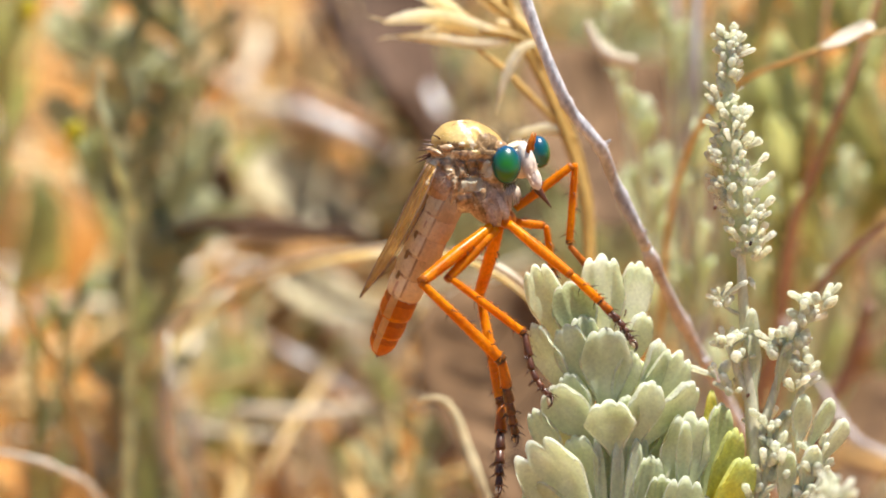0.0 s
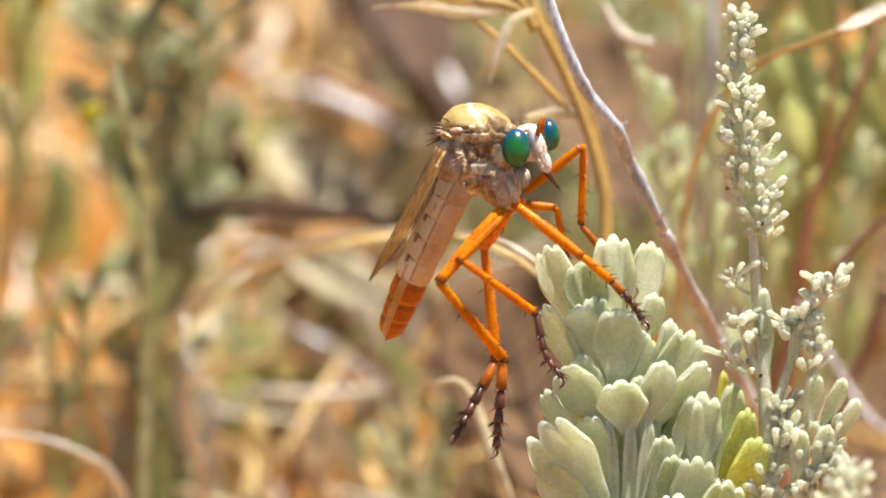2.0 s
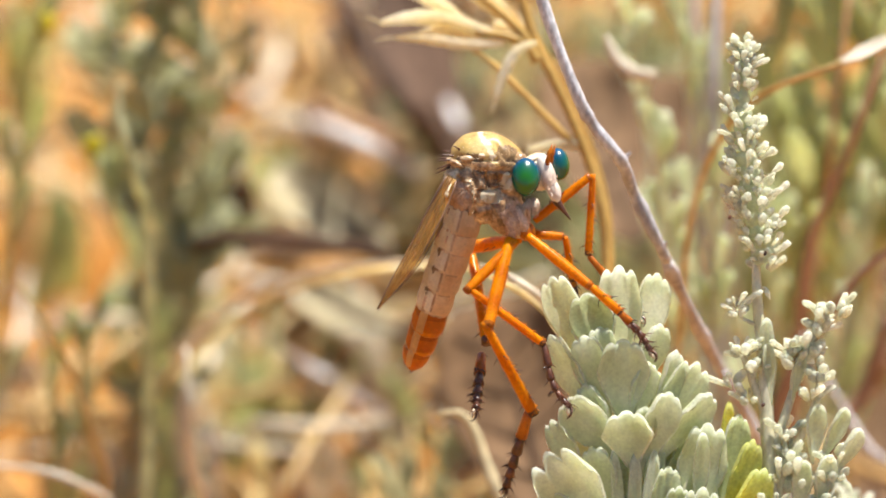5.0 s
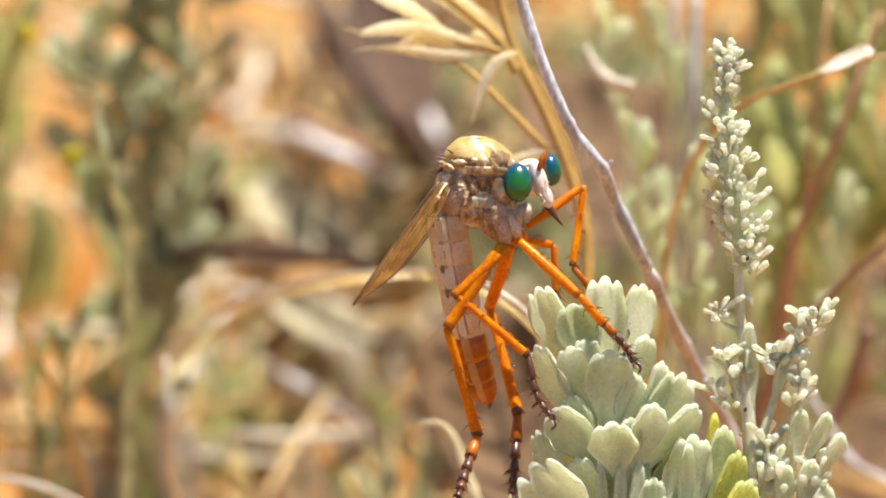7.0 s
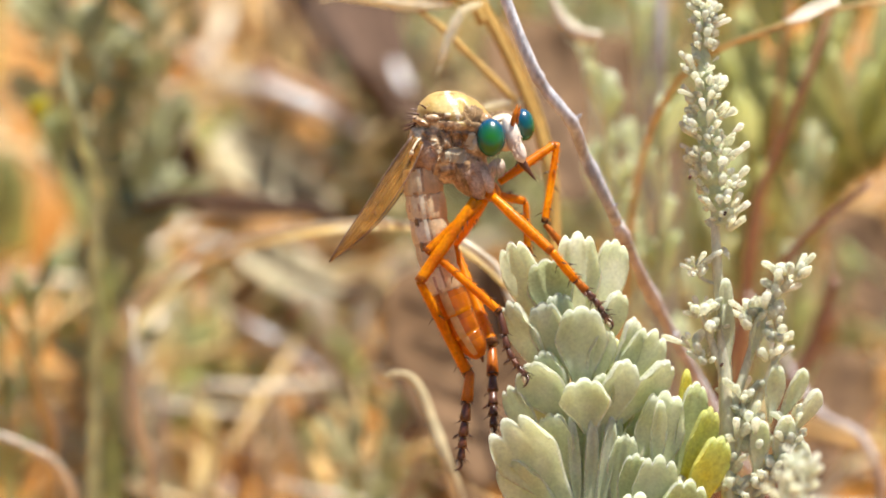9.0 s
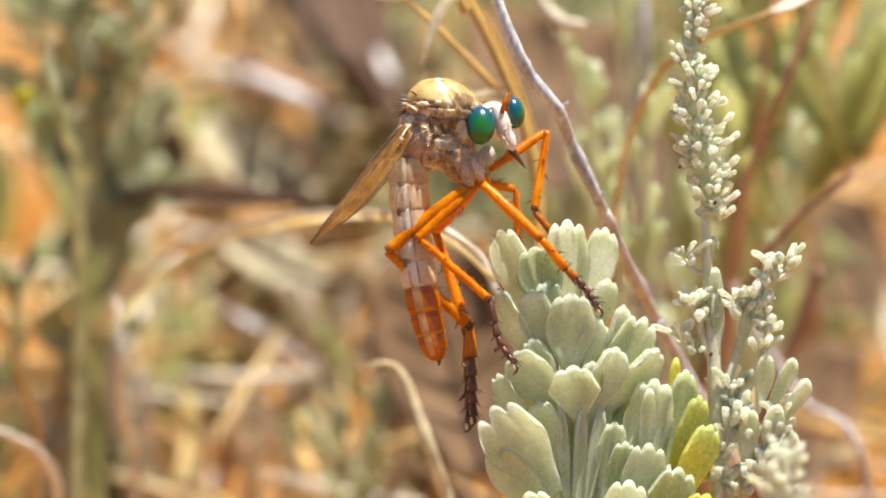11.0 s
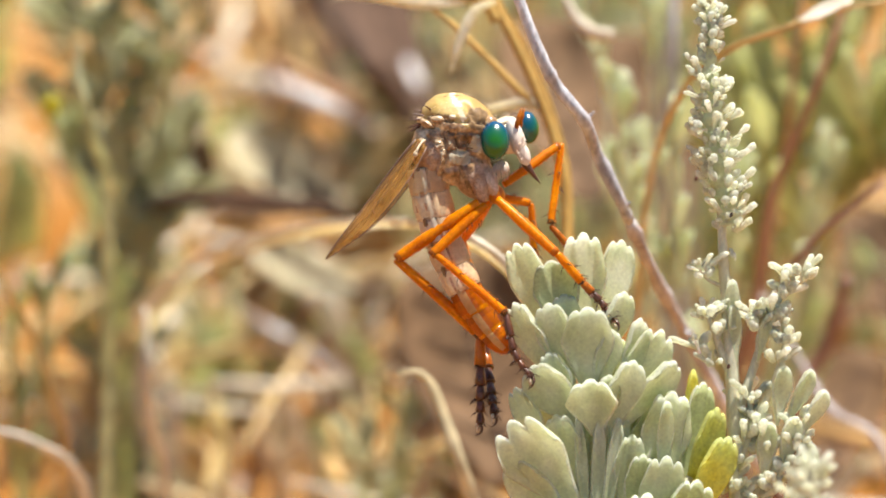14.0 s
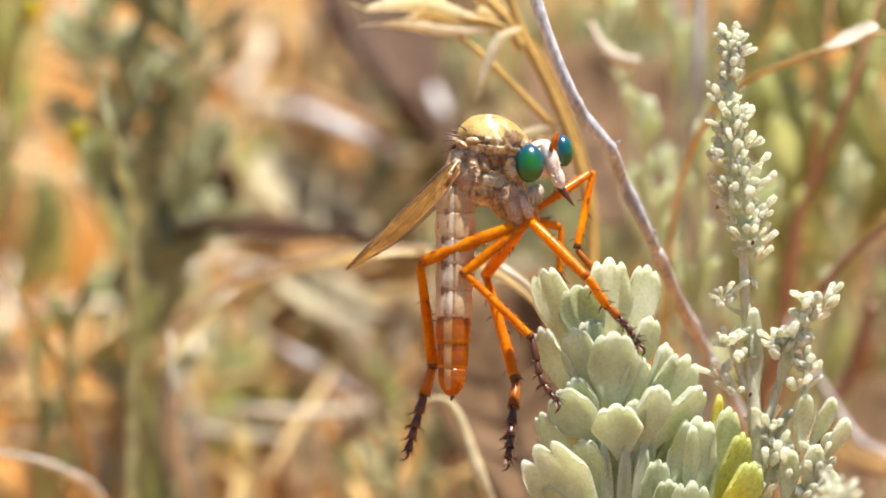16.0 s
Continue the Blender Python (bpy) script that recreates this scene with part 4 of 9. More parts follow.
def thorax_shell():
    """The thorax as one skin round several swollen forms, cut by grooves; the humped back apart from the flanks."""
    mid = at(822, 304, 0)
    forms = [(at(828, 263, 0), (66, 49, 53), -14), (at(810, 312, 0), (52, 64, 45), 18), (at(860, 352, 0), (34, 46, 33), 24), (at(876, 364, 0), (26, 34, 30), 24), (at(780, 322, 0), (26, 42, 34), 14), (at(866, 296, 0), (26, 40, 36), 8)]
    grooves = [((762, 280), (790, 276), (820, 284), (850, 280), (890, 282)), ((800, 280), (812, 318), (804, 366)), ((846, 282), (852, 316), (838, 344), (806, 350)), ((872, 290), (854, 326), (872, 352)),
               ((812, 318), (852, 316)), ((776, 296), (800, 330), (790, 364)), ((838, 344), (846, 398)), ((872, 352), (862, 396)), ((824, 284), (832, 318)), ((840, 232), (862, 262), (886, 262)), ((776, 258), (800, 262), (846, 262))]

    def near(p, a, b):
        ax, ay, bx, by = a[0], a[1], b[0], b[1]
        dx, dy = bx - ax, by - ay
        t = max(0, min(1, ((p[0] - ax) * dx + (p[1] - ay) * dy) / (dx * dx + dy * dy)))
        return math.hypot(p[0] - ax - t * dx, p[1] - ay - t * dy)

    nu, nv = 110, 70
    rows = []
    for j in range(nv + 1):
        th = math.pi * j / nv
        row = []
        for i in range(1 if j in (0, nv) else nu):
            ph = 2 * math.pi * i / nu
            d = Vector((math.sin(th) * math.cos(ph), math.sin(th) * math.sin(ph), math.cos(th)))
            total = 0.0
            for c, r, turn in forms:
                q = Matrix.Rotation(radians(-turn), 3, "Z")
                o, e = q @ ((mid - c) / K), q @ d
                o = Vector((o.x / r[0], o.y / r[1], o.z / r[2]))
                e = Vector((e.x / r[0], e.y / r[1], e.z / r[2]))
                aa, bb, cc = e.dot(e), o.dot(e), o.dot(o) - 1
                disc = bb * bb - aa * cc
                if disc > 0:
                    hit = (-bb + math.sqrt(disc)) / aa
                    if hit > 0:
                        total += hit ** 14
            r = total ** (1 / 14)
            x, y = 822 + d.x * r, 304 - d.y * r
            cut = max(math.exp(-(near((x, y), a, b) / 3.0) ** 2) for g in grooves for a, b in zip(g, g[1:])) * min(1, abs(d.z * r) / 14)
            crumple = 1 if y > 276 else 0.15
            r += 2.2 * noise.noise(d * 5) + crumple * (5.5 * (0.5 - abs(noise.noise(d * 11 + Vector((3, 1, 7))))) + 2.2 * noise.noise(d * 23)) - 8.0 * cut
            row.append(mid + d * (r * K))
        rows.append(row)
    shells = (bmesh.new(), bmesh.new())
    made = ({}, {})

    def vert(k, j, i):
        if (j, i) not in made[k]:
            made[k][(j, i)] = shells[k].verts.new(rows[j][i])
        return made[k][(j, i)]

    for j in range(nv):
        for i in range(nu):
            n = (i + 1) % nu
            ids = [(j, i if len(rows[j]) > 1 else 0), (j + 1, i if len(rows[j + 1]) > 1 else 0), (j + 1, n if len(rows[j + 1]) > 1 else 0), (j, n if len(rows[j]) > 1 else 0)]
            ids = list(dict.fromkeys(ids))
            c = sum((rows[p][q] for p, q in ids), Vector()) / len(ids)
            x, y = c.x / K + 830, 320 - c.y / K
            k = 0 if y < 270 + 0.06 * (x - 826) + 4 * math.sin(x * 0.09) else 1
            face = shells[k].faces.new([vert(k, p, q) for p, q in ids])
            # cream paints the glossy highlight, brown both markings and the shade below it
            n1 = 0.35 * noise.noise(c * 7000)
            cream = abs(x - 828 - (y - 240) * 0.55) / 5 + n1 < 1 and y < 262
            grey = ((x - 796) / 24) ** 2 + ((y - 262) / 10) ** 2 + n1 < 1
            brown = ((x - 862) / 20) ** 2 + ((y - 256) / 20) ** 2 + n1 < 1
            plate = min(((x - 836) / 20) ** 2 + ((y - 326) / 14) ** 2, ((x - 862) / 10) ** 2 + ((y - 300) / 16) ** 2)
            rear = min(((x - 782) / 20) ** 2 + ((y - 336) / 34) ** 2, ((x - 882) / 26) ** 2 + ((y - 364) / 30) ** 2)
            face.material_index = (2 if cream else 1 if grey or brown else 0) if k == 0 else 1 if plate < 1 else 2 if rear < 1 else 0
    return shells


def robber_fly():
    f = thing("robber_fly", "amber robber fly with green eyes, clinging to a sagebrush leaf", "fly", FLY_HOME)
    rnd = random.Random(21)
    # thorax: golden humped back over dusty, shade-mottled flank plates parted by grooves
    golden, dusty = thorax_shell()
    back = part("scutum", golden, [M_SCUTUM, M_BLOTCH, M_BAND], f, "golden humped back with brown blotches, painted highlight and shade")
    bm = bmesh.new()
    for z in (-17, 17):
        pts = [at(776 + 14 * i, 264 - 47 * math.sin(math.pi * (0.16 + 0.105 * i)), z * (1 + 0.2 * math.sin(i))) for i in range(8)]
        add_tube(bm, pts, [K * q for q in (2, 4, 5, 5, 5, 5, 4, 2)], 8, 0.3)
    part("stripe", bm, M_PLEURA, back, "darker stripes along the back")
    flank = part("flank", dusty, [M_PLEURA, M_BELLY, M_COXA], f, "dusty brown flank plates with painted crinkle shading")
    for x, y, z, rx, ry, rz, mat in ((818, 256, 48, 8, 5, 6, M_BAND), (884, 262, 22, 14, 14, 14, M_PLEURA), (792, 262, 45, 14, 6, 5, M_PLEURA)):
        bm = bmesh.new()
        add_ball(bm, at(x, y, z), (rx * K, ry * K, rz * K), None, 16, 10, 0.1, 2.2)
        part("flank_plate", bm, mat, flank)
    for x, y, z, rx, ry, rz, turn in ((888, 366, 18, 12, 30, 14, 22), (868, 372, 16, 13, 32, 14, 14), (888, 368, -16, 12, 26, 13, 18), (864, 376, -16, 13, 26, 12, 10)):
        bm = bmesh.new()
        add_ball(bm, at(x, y, z), (rx * K, ry * K, rz * K), Matrix.Rotation(radians(turn), 3, "Z"), 16, 12, 0.06, 2.2)
        part("coxa", bm, M_COXA, f)
    bm = bmesh.new()
    add_ball(bm, at(776, 272, 0), (24 * K, 9 * K, 38 * K), Matrix.Rotation(radians(-24), 3, "Z"), 20, 12, 0.06, 2)
    part("scutellum", bm, M_PLEURA, f)
    bm = bmesh.new()
    for x, y, z, dx, dy in ((772, 258, 20, -28, 2), (768, 264, 24, -30, -4), (764, 272, 18, -26, -10), (776, 254, 6, -26, 6), (762, 276, 4, -24, -14), (784, 250, 30, -20, 12), (770, 262, -10, -28, 0)):
        p = at(x, y, z)
        add_tube(bm, rounded_path([p, p + Vector((dx * 0.6, dy * 0.6 + 1, 3)) * K, p + Vector((dx * 1.15, dy, 5)) * K], 6), [K * q for q in (2.2, 2.0, 1.8, 1.5, 1.2, 0.8, 0.3)], 5)
    part("bristles", bm, M_DARK, back)
    bm = bmesh.new()
    hairs(bm, rnd, at(828, 263, 0), (65, 49, 53), 260, 4, 0.3, Vector((-0.9, 0.1, 0)), 0.9, Vector((0, 0.7, 0.5)))
    part("hairs", bm, M_BAND, back)
    bm = bmesh.new()
    hairs(bm, rnd, at(816, 318, 6), (48, 60, 42), 40, 6, 0.3, Vector((-0.5, -0.7, 0.0)), 0.9, Vector((0, 0, 1)))
    part("hairs", bm, M_BAND, flank)
    bm = bmesh.new()
    add_tube(bm, rounded_path([at(770, 300, 40), at(762, 312, 48), at(758, 322, 54)], 6), [K * 2] * 7, 6)
    add_ball(bm, at(757, 326, 52), (4 * K, 6 * K, 4 * K), None, 10, 8)
    part("haltere", bm, M_BAND, f)
    # neck and head
    bm = bmesh.new()
    add_tube(bm, [at(872, 290, 2), at(892, 294, 2), at(916, 292, 0)], [K * 24, K * 22, K * 18], 14)
    part("neck", bm, M_COXA, f)
    bm = bmesh.new()
    turn = Matrix.Rotation(radians(20), 3, "Z") @ Matrix.Rotation(radians(38), 3, "Y")
    add_ball(bm, at(922, 286, 2), (32 * K, 31 * K, 20 * K), turn, 24, 16, 0.04, 2)
    add_ball(bm, at(910, 260, 4), (26 * K, 9 * K, 14 * K), turn, 20, 12, 0.05, 2)
    head = part("head", bm, M_BAND, f, "silvery-white head")
    bm = bmesh.new()
    add_ball(bm, at(933, 286, 18), (15 * K, 37 * K, 15 * K), Matrix.Rotation(radians(16), 3, "Z"), 20, 14, 0.06, 2.4)
    add_ball(bm, at(946, 316, 18), (12 * K, 22 * K, 12 * K), Matrix.Rotation(radians(20), 3, "Z"), 16, 12, 0.1, 2.4)
    part("face", bm, M_FACE, head)
    for x, y, z, yaw, r in ((896, 292, 36, 0, (25.5, 34.5, 22)), (954, 269, -14, 105, (22, 29, 20))):
        bm = bmesh.new()
        add_ball(bm, (0, 0, 0), tuple(q * K for q in r), None, 32, 20)
        e = part("eye", bm, M_EYE, head, "glossy green compound eye with a painted blue sheen")
        e.matrix_basis = Matrix.Translation(at(x, y, z)) @ pose(0, 0, 0, -8, yaw, 0)
    bm = bmesh.new()
    add_tube(bm, rounded_path([at(948, 330, 12), at(960, 347, 14), at(976, 368, 16)], 8), [K * q for q in (9, 9, 8.4, 7.6, 6.4, 5, 3.8, 2.4, 0.8)], 10, 0.8)
    part("beak", bm, M_DARK, head, "dark stabbing beak")
    for dx, z in ((0, 4), (9, -8)):
        bm = bmesh.new()
        p = [at(934 + dx * 0.6, 270, z + 24), at(936 + dx * 0.6, 258, z + 30), at(939 + dx * 0.6, 248, z + 31), at(943 + dx * 0.6, 234, z + 30)]
        add_tube(bm, rounded_path(p, 9), [K * q for q in (4, 4.6, 5, 4.2, 3.6, 4.2, 4.0, 3.0, 1.8, 0.5)], 8)
        part("antenna", bm, M_ORANGE_DARK, head)
    bm = bmesh.new()
    hairs(bm, rnd, at(940, 304, 18), (13, 32, 15), 60, 5, 0.5, Vector((0.3, -1.1, 0.2)), 0.7, Vector((0.4, -0.2, 0.8)))
    hairs(bm, rnd, at(906, 336, 16), (16, 12, 12), 110, 12, 0.8, Vector((0.15, -2.2, 0.0)), 0.7, Vector((0, -0.2, 0.8)))
    hairs(bm, rnd, at(910, 262, 0), (26, 14, 18), 26, 6, 0.5, Vector((-0.2, 0.8, 0)), 0.7, Vector((0, 0.8, 0.3)))
    part("beard", bm, M_BEARD, head, "white beard hairs")
    bm = bmesh.new()
    add_ball(bm, at(898, 388, 6), (16 * K, 18 * K, 20 * K), None, 14, 10, 0.1, 2)
    part("front_coxa", bm, M_ORANGE_DARK, f)
    return f


fly = robber_fly()
abdomen = [abdomen_segment(i, fly) for i in range(SEGMENTS)]
wing_near, wing_far = wing(268.0, 46.0, fly), wing(262.0, 46.0, fly)
LEG = [M_ORANGE, M_ORANGE_DARK]
TIB = [M_ORANGE, M_DARK]
legs = {}
for key, lf, lt, la, r, hook, first in (("hind_near", 178, 206, 166, 11.8, 0, 1), ("hind_far", 178, 206, 166, 11.8, 0, 1), ("mid_near", 134, 168, 124, 9.5, 26, 0), ("mid_far", 60, 84, 60, 8, 0, 1), ("front_near", 146, 70, 96, 10, -10, 1), ("front_far", 128, 146, 146, 8.5, 0, 1)):
    near = key.endswith("near")
    legs[key] = (limb("femur", lf, r * 0.75, r * 1.05, r * 0.85, fly, LEG, 0.96, 0, 3, 31), limb("tibia", lt, r * 0.62, r * 0.78, r * (0.92 if "hind" in key else 0.8), fly, TIB, 0.95, 0, 10, 32),
                 tarsus(la, r * (0.84 if "hind" in key else 0.74), fly, 33, hook, first))


# ---- the plants and litter behind ----
def shrub(name, label, stems, leaf_len, leaf_w, count, material, stem_material, seed, lobes=0.06, spread=0.9, stem_r=14, up=0.8, leaf_from=0.15, category="shrub"):
    """A small shrub: stems (x, y, metres back) rooted in the sand and many leaves round them."""
    rnd = random.Random(seed)
    stems = [[(x, y, b * 0.55) for x, y, b in way] for way in stems]
    first = spot(*stems[0][-1])
    root = Vector((first.x, first.y + 0.01, -0.01))
    s = thing(name, label, category, Matrix.Translation(root))
    bm_leaf = bmesh.new()
    proto = leaf_bm(1, leaf_w / leaf_len, lobes, 0.25, 0.08, 0.02, 6, 5, seed=seed)
    proto.verts.index_update()
    pv = [v.co.copy() for v in proto.verts]
    pf = [[v.index for v in q.verts] for q in proto.faces]
    proto.free()
    for way in stems:
        pts = [spot(*p) - root for p in way]
        pts.append(Vector((pts[-1].x * 0.7, pts[-1].y * 0.7, 0)) if pts[-1].z > 0 else Vector((0, 0, 0)))
        line = rounded_path(pts, 30)
        bm = bmesh.new()
        back = way[0][2]
        w = K * (1 + back / DIST)
        add_tube(bm, line, [w * stem_r * (0.35 + 0.65 * i / 30) for i in range(31)], 7)
        part("stem", bm, stem_material, s)
        for i in range(count):
            f = rnd.uniform(0, 1 - leaf_from) * 30
            b = line[int(f)].lerp(line[min(30, int(f) + 1)], f - int(f))
            a = rnd.uniform(0, 2 * math.pi)
            d = Vector((math.cos(a) * spread, math.sin(a) * spread, up + rnd.uniform(-0.3, 0.4))).normalized()
            m = grow(b, b + d, Vector((-d.x + rnd.uniform(-0.5, 0.5), -d.y - 0.6, 0.8)), rnd.uniform(-40, 40)) @ Matrix.Scale(leaf_len * w * rnd.uniform(0.6, 1.15), 4)
            vs = [bm_leaf.verts.new(m @ c) for c in pv]
            for q in pf:
                bm_leaf.faces.new([vs[k] for k in q])
    tagged(part("foliage", bm_leaf, material, s), kind="stuff")
    return s


def lying(x, y, lift=0.006):
    """The place on the sand behind a place of the board, as strand() takes it (0.4 stands for: its own depth)."""
    v = (441 - y) * K
    up, down = math.cos(radians(PITCH)), math.sin(radians(PITCH))
    return (x, y, 0.4 + (HEIGHT + v * up - lift) / (down - v * up / DIST))


GRASS = "dry grass round the sagebrush"
# grey-green sagebrush behind on the sunny sand
shrub("background_sagebrush", "out-of-focus grey-green sagebrush with upright leafy stems", [
    [(320, -190, 0.30), (322, 60, 0.31), (312, 360, 0.33), (290, 640, 0.35), (262, 930, 0.36)],
    [(180, -20, 0.30), (192, 60, 0.31), (236, 260, 0.32), (276, 560, 0.34), (264, 940, 0.36)],
    [(248, -150, 0.31), (252, 0, 0.31), (262, 240, 0.33), (280, 560, 0.35), (262, 940, 0.36)],
    [(372, -230, 0.32), (362, 0, 0.32), (340, 240, 0.33), (300, 560, 0.35), (266, 940, 0.36)],
    [(140, 20, 0.32), (170, 130, 0.32), (216, 330, 0.33), (262, 600, 0.35), (262, 940, 0.36)]], 150, 52, 40, M_GREY_LEAF, M_GREY_LEAF, 1, stem_r=12, spread=0.9, up=0.7, leaf_from=0.05)
shrub("budding_weed", "green weed stem with a small yellow flower bud", [
    [(132, 250, 0.25), (150, 300, 0.25), (200, 400, 0.26), (250, 560, 0.28), (262, 900, 0.32)]], 120, 30, 9, M_OLIVE, M_OLIVE, 2, 0.0, 0.5, 12, 1.2, 0.3, "weed")
shrub("budding_weed", "green weed stem with a small yellow flower bud", [
    [(36, -40, 0.26), (22, 60, 0.27), (10, 200, 0.28), (-30, 460, 0.30), (-60, 900, 0.32)]], 150, 30, 10, M_LIME, M_LIME, 3, 0.0, 0.5, 6, 1.0, 0.2, "weed")
for x, y, b in ((133, 238, 0.25), (48, 20, 0.26)):
    bm = bmesh.new()
    rnd = random.Random(x)
    for i in range(14):
        add_ball(bm, Vector((rnd.gauss(0, 9), rnd.gauss(0, 9), rnd.gauss(0, 9))) * K, (9 * K, 9 * K, 12 * K), None, 8, 6, 0.2, 2)
    tagged(part("flower_bud", bm, M_FLOWER, None, m=Matrix.Translation(spot(x, y, b * 0.55))), "small yellow flower bud on a weed stem", "flower")
shrub("low_sagebrush", "low dark grey-green sagebrush tuft near the ground", [
    [(740, 790, 0.29), (735, 880, 0.30), (700, 980, 0.31)], [(690, 850, 0.27), (690, 920, 0.28), (690, 990, 0.29)]],
    110, 44, 7, M_GREY_LEAF, M_GREY_LEAF, 4, stem_r=9, spread=0.6, up=1.0)
shrub("low_sagebrush", "low olive-green sagebrush tuft near the ground", [
    [(40, 560, 0.24), (60, 700, 0.26), (70, 900, 0.28)], [(110, 600, 0.26), (110, 760, 0.27), (90, 900, 0.28)]], 130, 30, 7, M_OLIVE, M_OLIVE, 5, 0.0, 0.5, 9, 1.1)
# yellow-green leafy shrub with red stems
shrub("red_stemmed_shrub", "yellow-green leafy shrub with reddish-brown stems, out of focus", [
    [(1560, -60, 0.24), (1500, 120, 0.25), (1440, 300, 0.26), (1390, 460, 0.27), (1350, 900, 0.30)],
    [(1476, -80, 0.26), (1450, 100, 0.27), (1400, 330, 0.28), (1370, 520, 0.28), (1350, 900, 0.30)],
    [(1640, 330, 0.24), (1540, 390, 0.25), (1460, 480, 0.26), (1390, 640, 0.28), (1352, 900, 0.30)]], 310, 58, 24, M_LIME, M_RUST, 7, 0.0, 0.7, 7, 1.2, 0.3)
shrub("broad_leaved_shrub", "out-of-focus olive-green leafy shrub", [
    [(1360, -220, 0.30), (1340, 0, 0.31), (1330, 300, 0.32), (1320, 700, 0.34), (1310, 950, 0.36)],
    [(1560, -160, 0.30), (1540, 60, 0.31), (1500, 360, 0.32), (1440, 760, 0.34), (1400, 950, 0.36)],
    [(1460, -200, 0.32), (1450, 40, 0.33), (1430, 360, 0.34), (1400, 760, 0.35), (1380, 950, 0.36)]], 260, 56, 13, M_LIME, M_OLIVE, 8, 0.0, 0.6, 9, 1.3, 0.35)
shrub("pale_sagebrush", "pale sagebrush shoots between the stems, out of focus", [
    [(1120, 200, 0.18), (1135, 300, 0.19), (1160, 480, 0.20), (1200, 900, 0.22)], [(1230, 300, 0.16), (1230, 480, 0.17), (1220, 900, 0.19)], [(1080, 20, 0.21), (1100, 150, 0.22), (1140, 480, 0.23), (1200, 900, 0.25)], [(1340, 360, 0.22), (1330, 520, 0.23), (1260, 900, 0.25)], [(1180, 40, 0.23), (1190, 200, 0.24), (1200, 520, 0.25), (1210, 900, 0.26)], [(1500, 330, 0.23), (1470, 520, 0.24), (1380, 900, 0.26)], [(1290, 80, 0.30), (1280, 260, 0.31), (1260, 560, 0.32), (1240, 900, 0.34)], [(1130, 330, 0.30), (1150, 480, 0.31), (1200, 900, 0.34)], [(1420, 480, 0.30), (1400, 620, 0.31), (1360, 900, 0.34)]], 110, 34, 24, M_LEAF, M_SAGE_STEM, 9, 0.03, 0.5, 9, 1.2)
for pts, w, mat, lab in (
    (((1196, -60, 0.26), (1198, 80, 0.26), (1206, 200, 0.27), (1214, 800, 0.30)), 20, M_TWIG_PINK, "dull pinkish upright shrub twig"),
    (((1236, -60, 0.22), (1228, 160, 0.22), (1236, 420, 0.23), (1250, 800, 0.26)), 24, M_TWIG_PINK, "dull mauve upright shrub twig"),
    (((1470, -40, 0.2), (1448, 130, 0.2), (1430, 300, 0.21), (1400, 480, 0.22), (1360, 900, 0.24)), 12, M_RUST, "rusty brown upright shrub twig"),
    (((1560, -20, 0.17), (1530, 70, 0.17), (1488, 190, 0.17), (1432, 330, 0.175), (1392, 450, 0.18), (1352, 900, 0.2)), 18, M_RUST, "rusty orange slanting shrub twig"),
    (((1600, 370, 0.13), (1500, 450, 0.14), (1420, 560, 0.15), (1330, 780, 0.17)), 16, M_TWIG_RED, "thin reddish brown slanting twig"),
    (((1380, 560, 0.2), (1500, 760, 0.2), (1620, 900, 0.2)), 13, M_TWIG_PINK, "thin mauve brown slanting twig"),
    (((1540, 540, 0.2), (1500, 660, 0.21), (1440, 820, 0.22)), 30, M_TWIG_RED, "thick rust brown dry shrub stem")):
    strand("shrub_twig", lab, pts, w, mat, "twig", 0.9, 0.6, 24, True, "twigs behind the sagebrush")
# grass heads and blades
strand("straw_stalk", "pale grass seed head on a thin golden stem", ((1640, 50, 0.10), (1570, 56, 0.10), (1500, 72, 0.10), (1420, 100, 0.10), (1320, 140, 0.11), (1240, 220, 0.12), (1180, 420, 0.14), (1160, 900, 0.18)), 13, M_STRAW, group=GRASS)
bm = leaf_bm(110 * K, 34 * K, 0.0, 0.4, 0.06, 4 * K, 8, 8, 0.3, 5, 2.2)
tagged(part("seed_head", bm, M_STRAW_PALE, None, m=grow(spot(1452, 86, 0.055), spot(1560, 48, 0.053), OUT + UP)), "pale dry grass seed head", "grass", GRASS)
strand("straw_stalk", "bleached dry grass blade arching over", ((970, 590, 0.075), (940, 520, 0.075), (870, 468, 0.075), (800, 444, 0.10), (720, 436, 0.13), (600, 446, 0.17), (480, 470, 0.21), (390, 506, 0.24), (320, 560, 0.27), (260, 620, 0.30), lying(190, 690, 0.0)), 20, M_STRAW_PALE, group=GRASS, flat=0.4, taper=0.6, n=44, ground_end=False)
strand("straw_stalk", "bleached dry grass blade, arching beside another", ((965, 560, 0.07), (900, 500, 0.07), (840, 468, 0.07), (790, 450, 0.095), (700, 446, 0.125), (600, 458, 0.165), (490, 486, 0.205), (400, 530, 0.235), (340, 584, 0.265), (290, 640, 0.295), lying(220, 700, 0.0)), 18, M_HUSK, group=GRASS, flat=0.5, taper=0.3, n=36, ground_end=False)
strand("straw_stalk", "straw blade bent over the litter", ((470, 474, 0.20), (400, 504, 0.22), (340, 550, 0.24), (290, 610, 0.26), (260, 650, 0.29), lying(200, 720, 0.0)), 16, M_STRAW_PALE, group=GRASS, flat=0.5, taper=0.5, ground_end=False)
strand("dead_branch", "brown dead branch lying across the litter", ((650, 424, 0.27), (610, 416, 0.27), (560, 410, 0.27), (470, 396, 0.28), (380, 396, 0.29), (320, 408, 0.32), lying(240, 440, 0.0)), 30, M_DEAD_LEAF, "twig", 0.9, 0.6, 24, False)
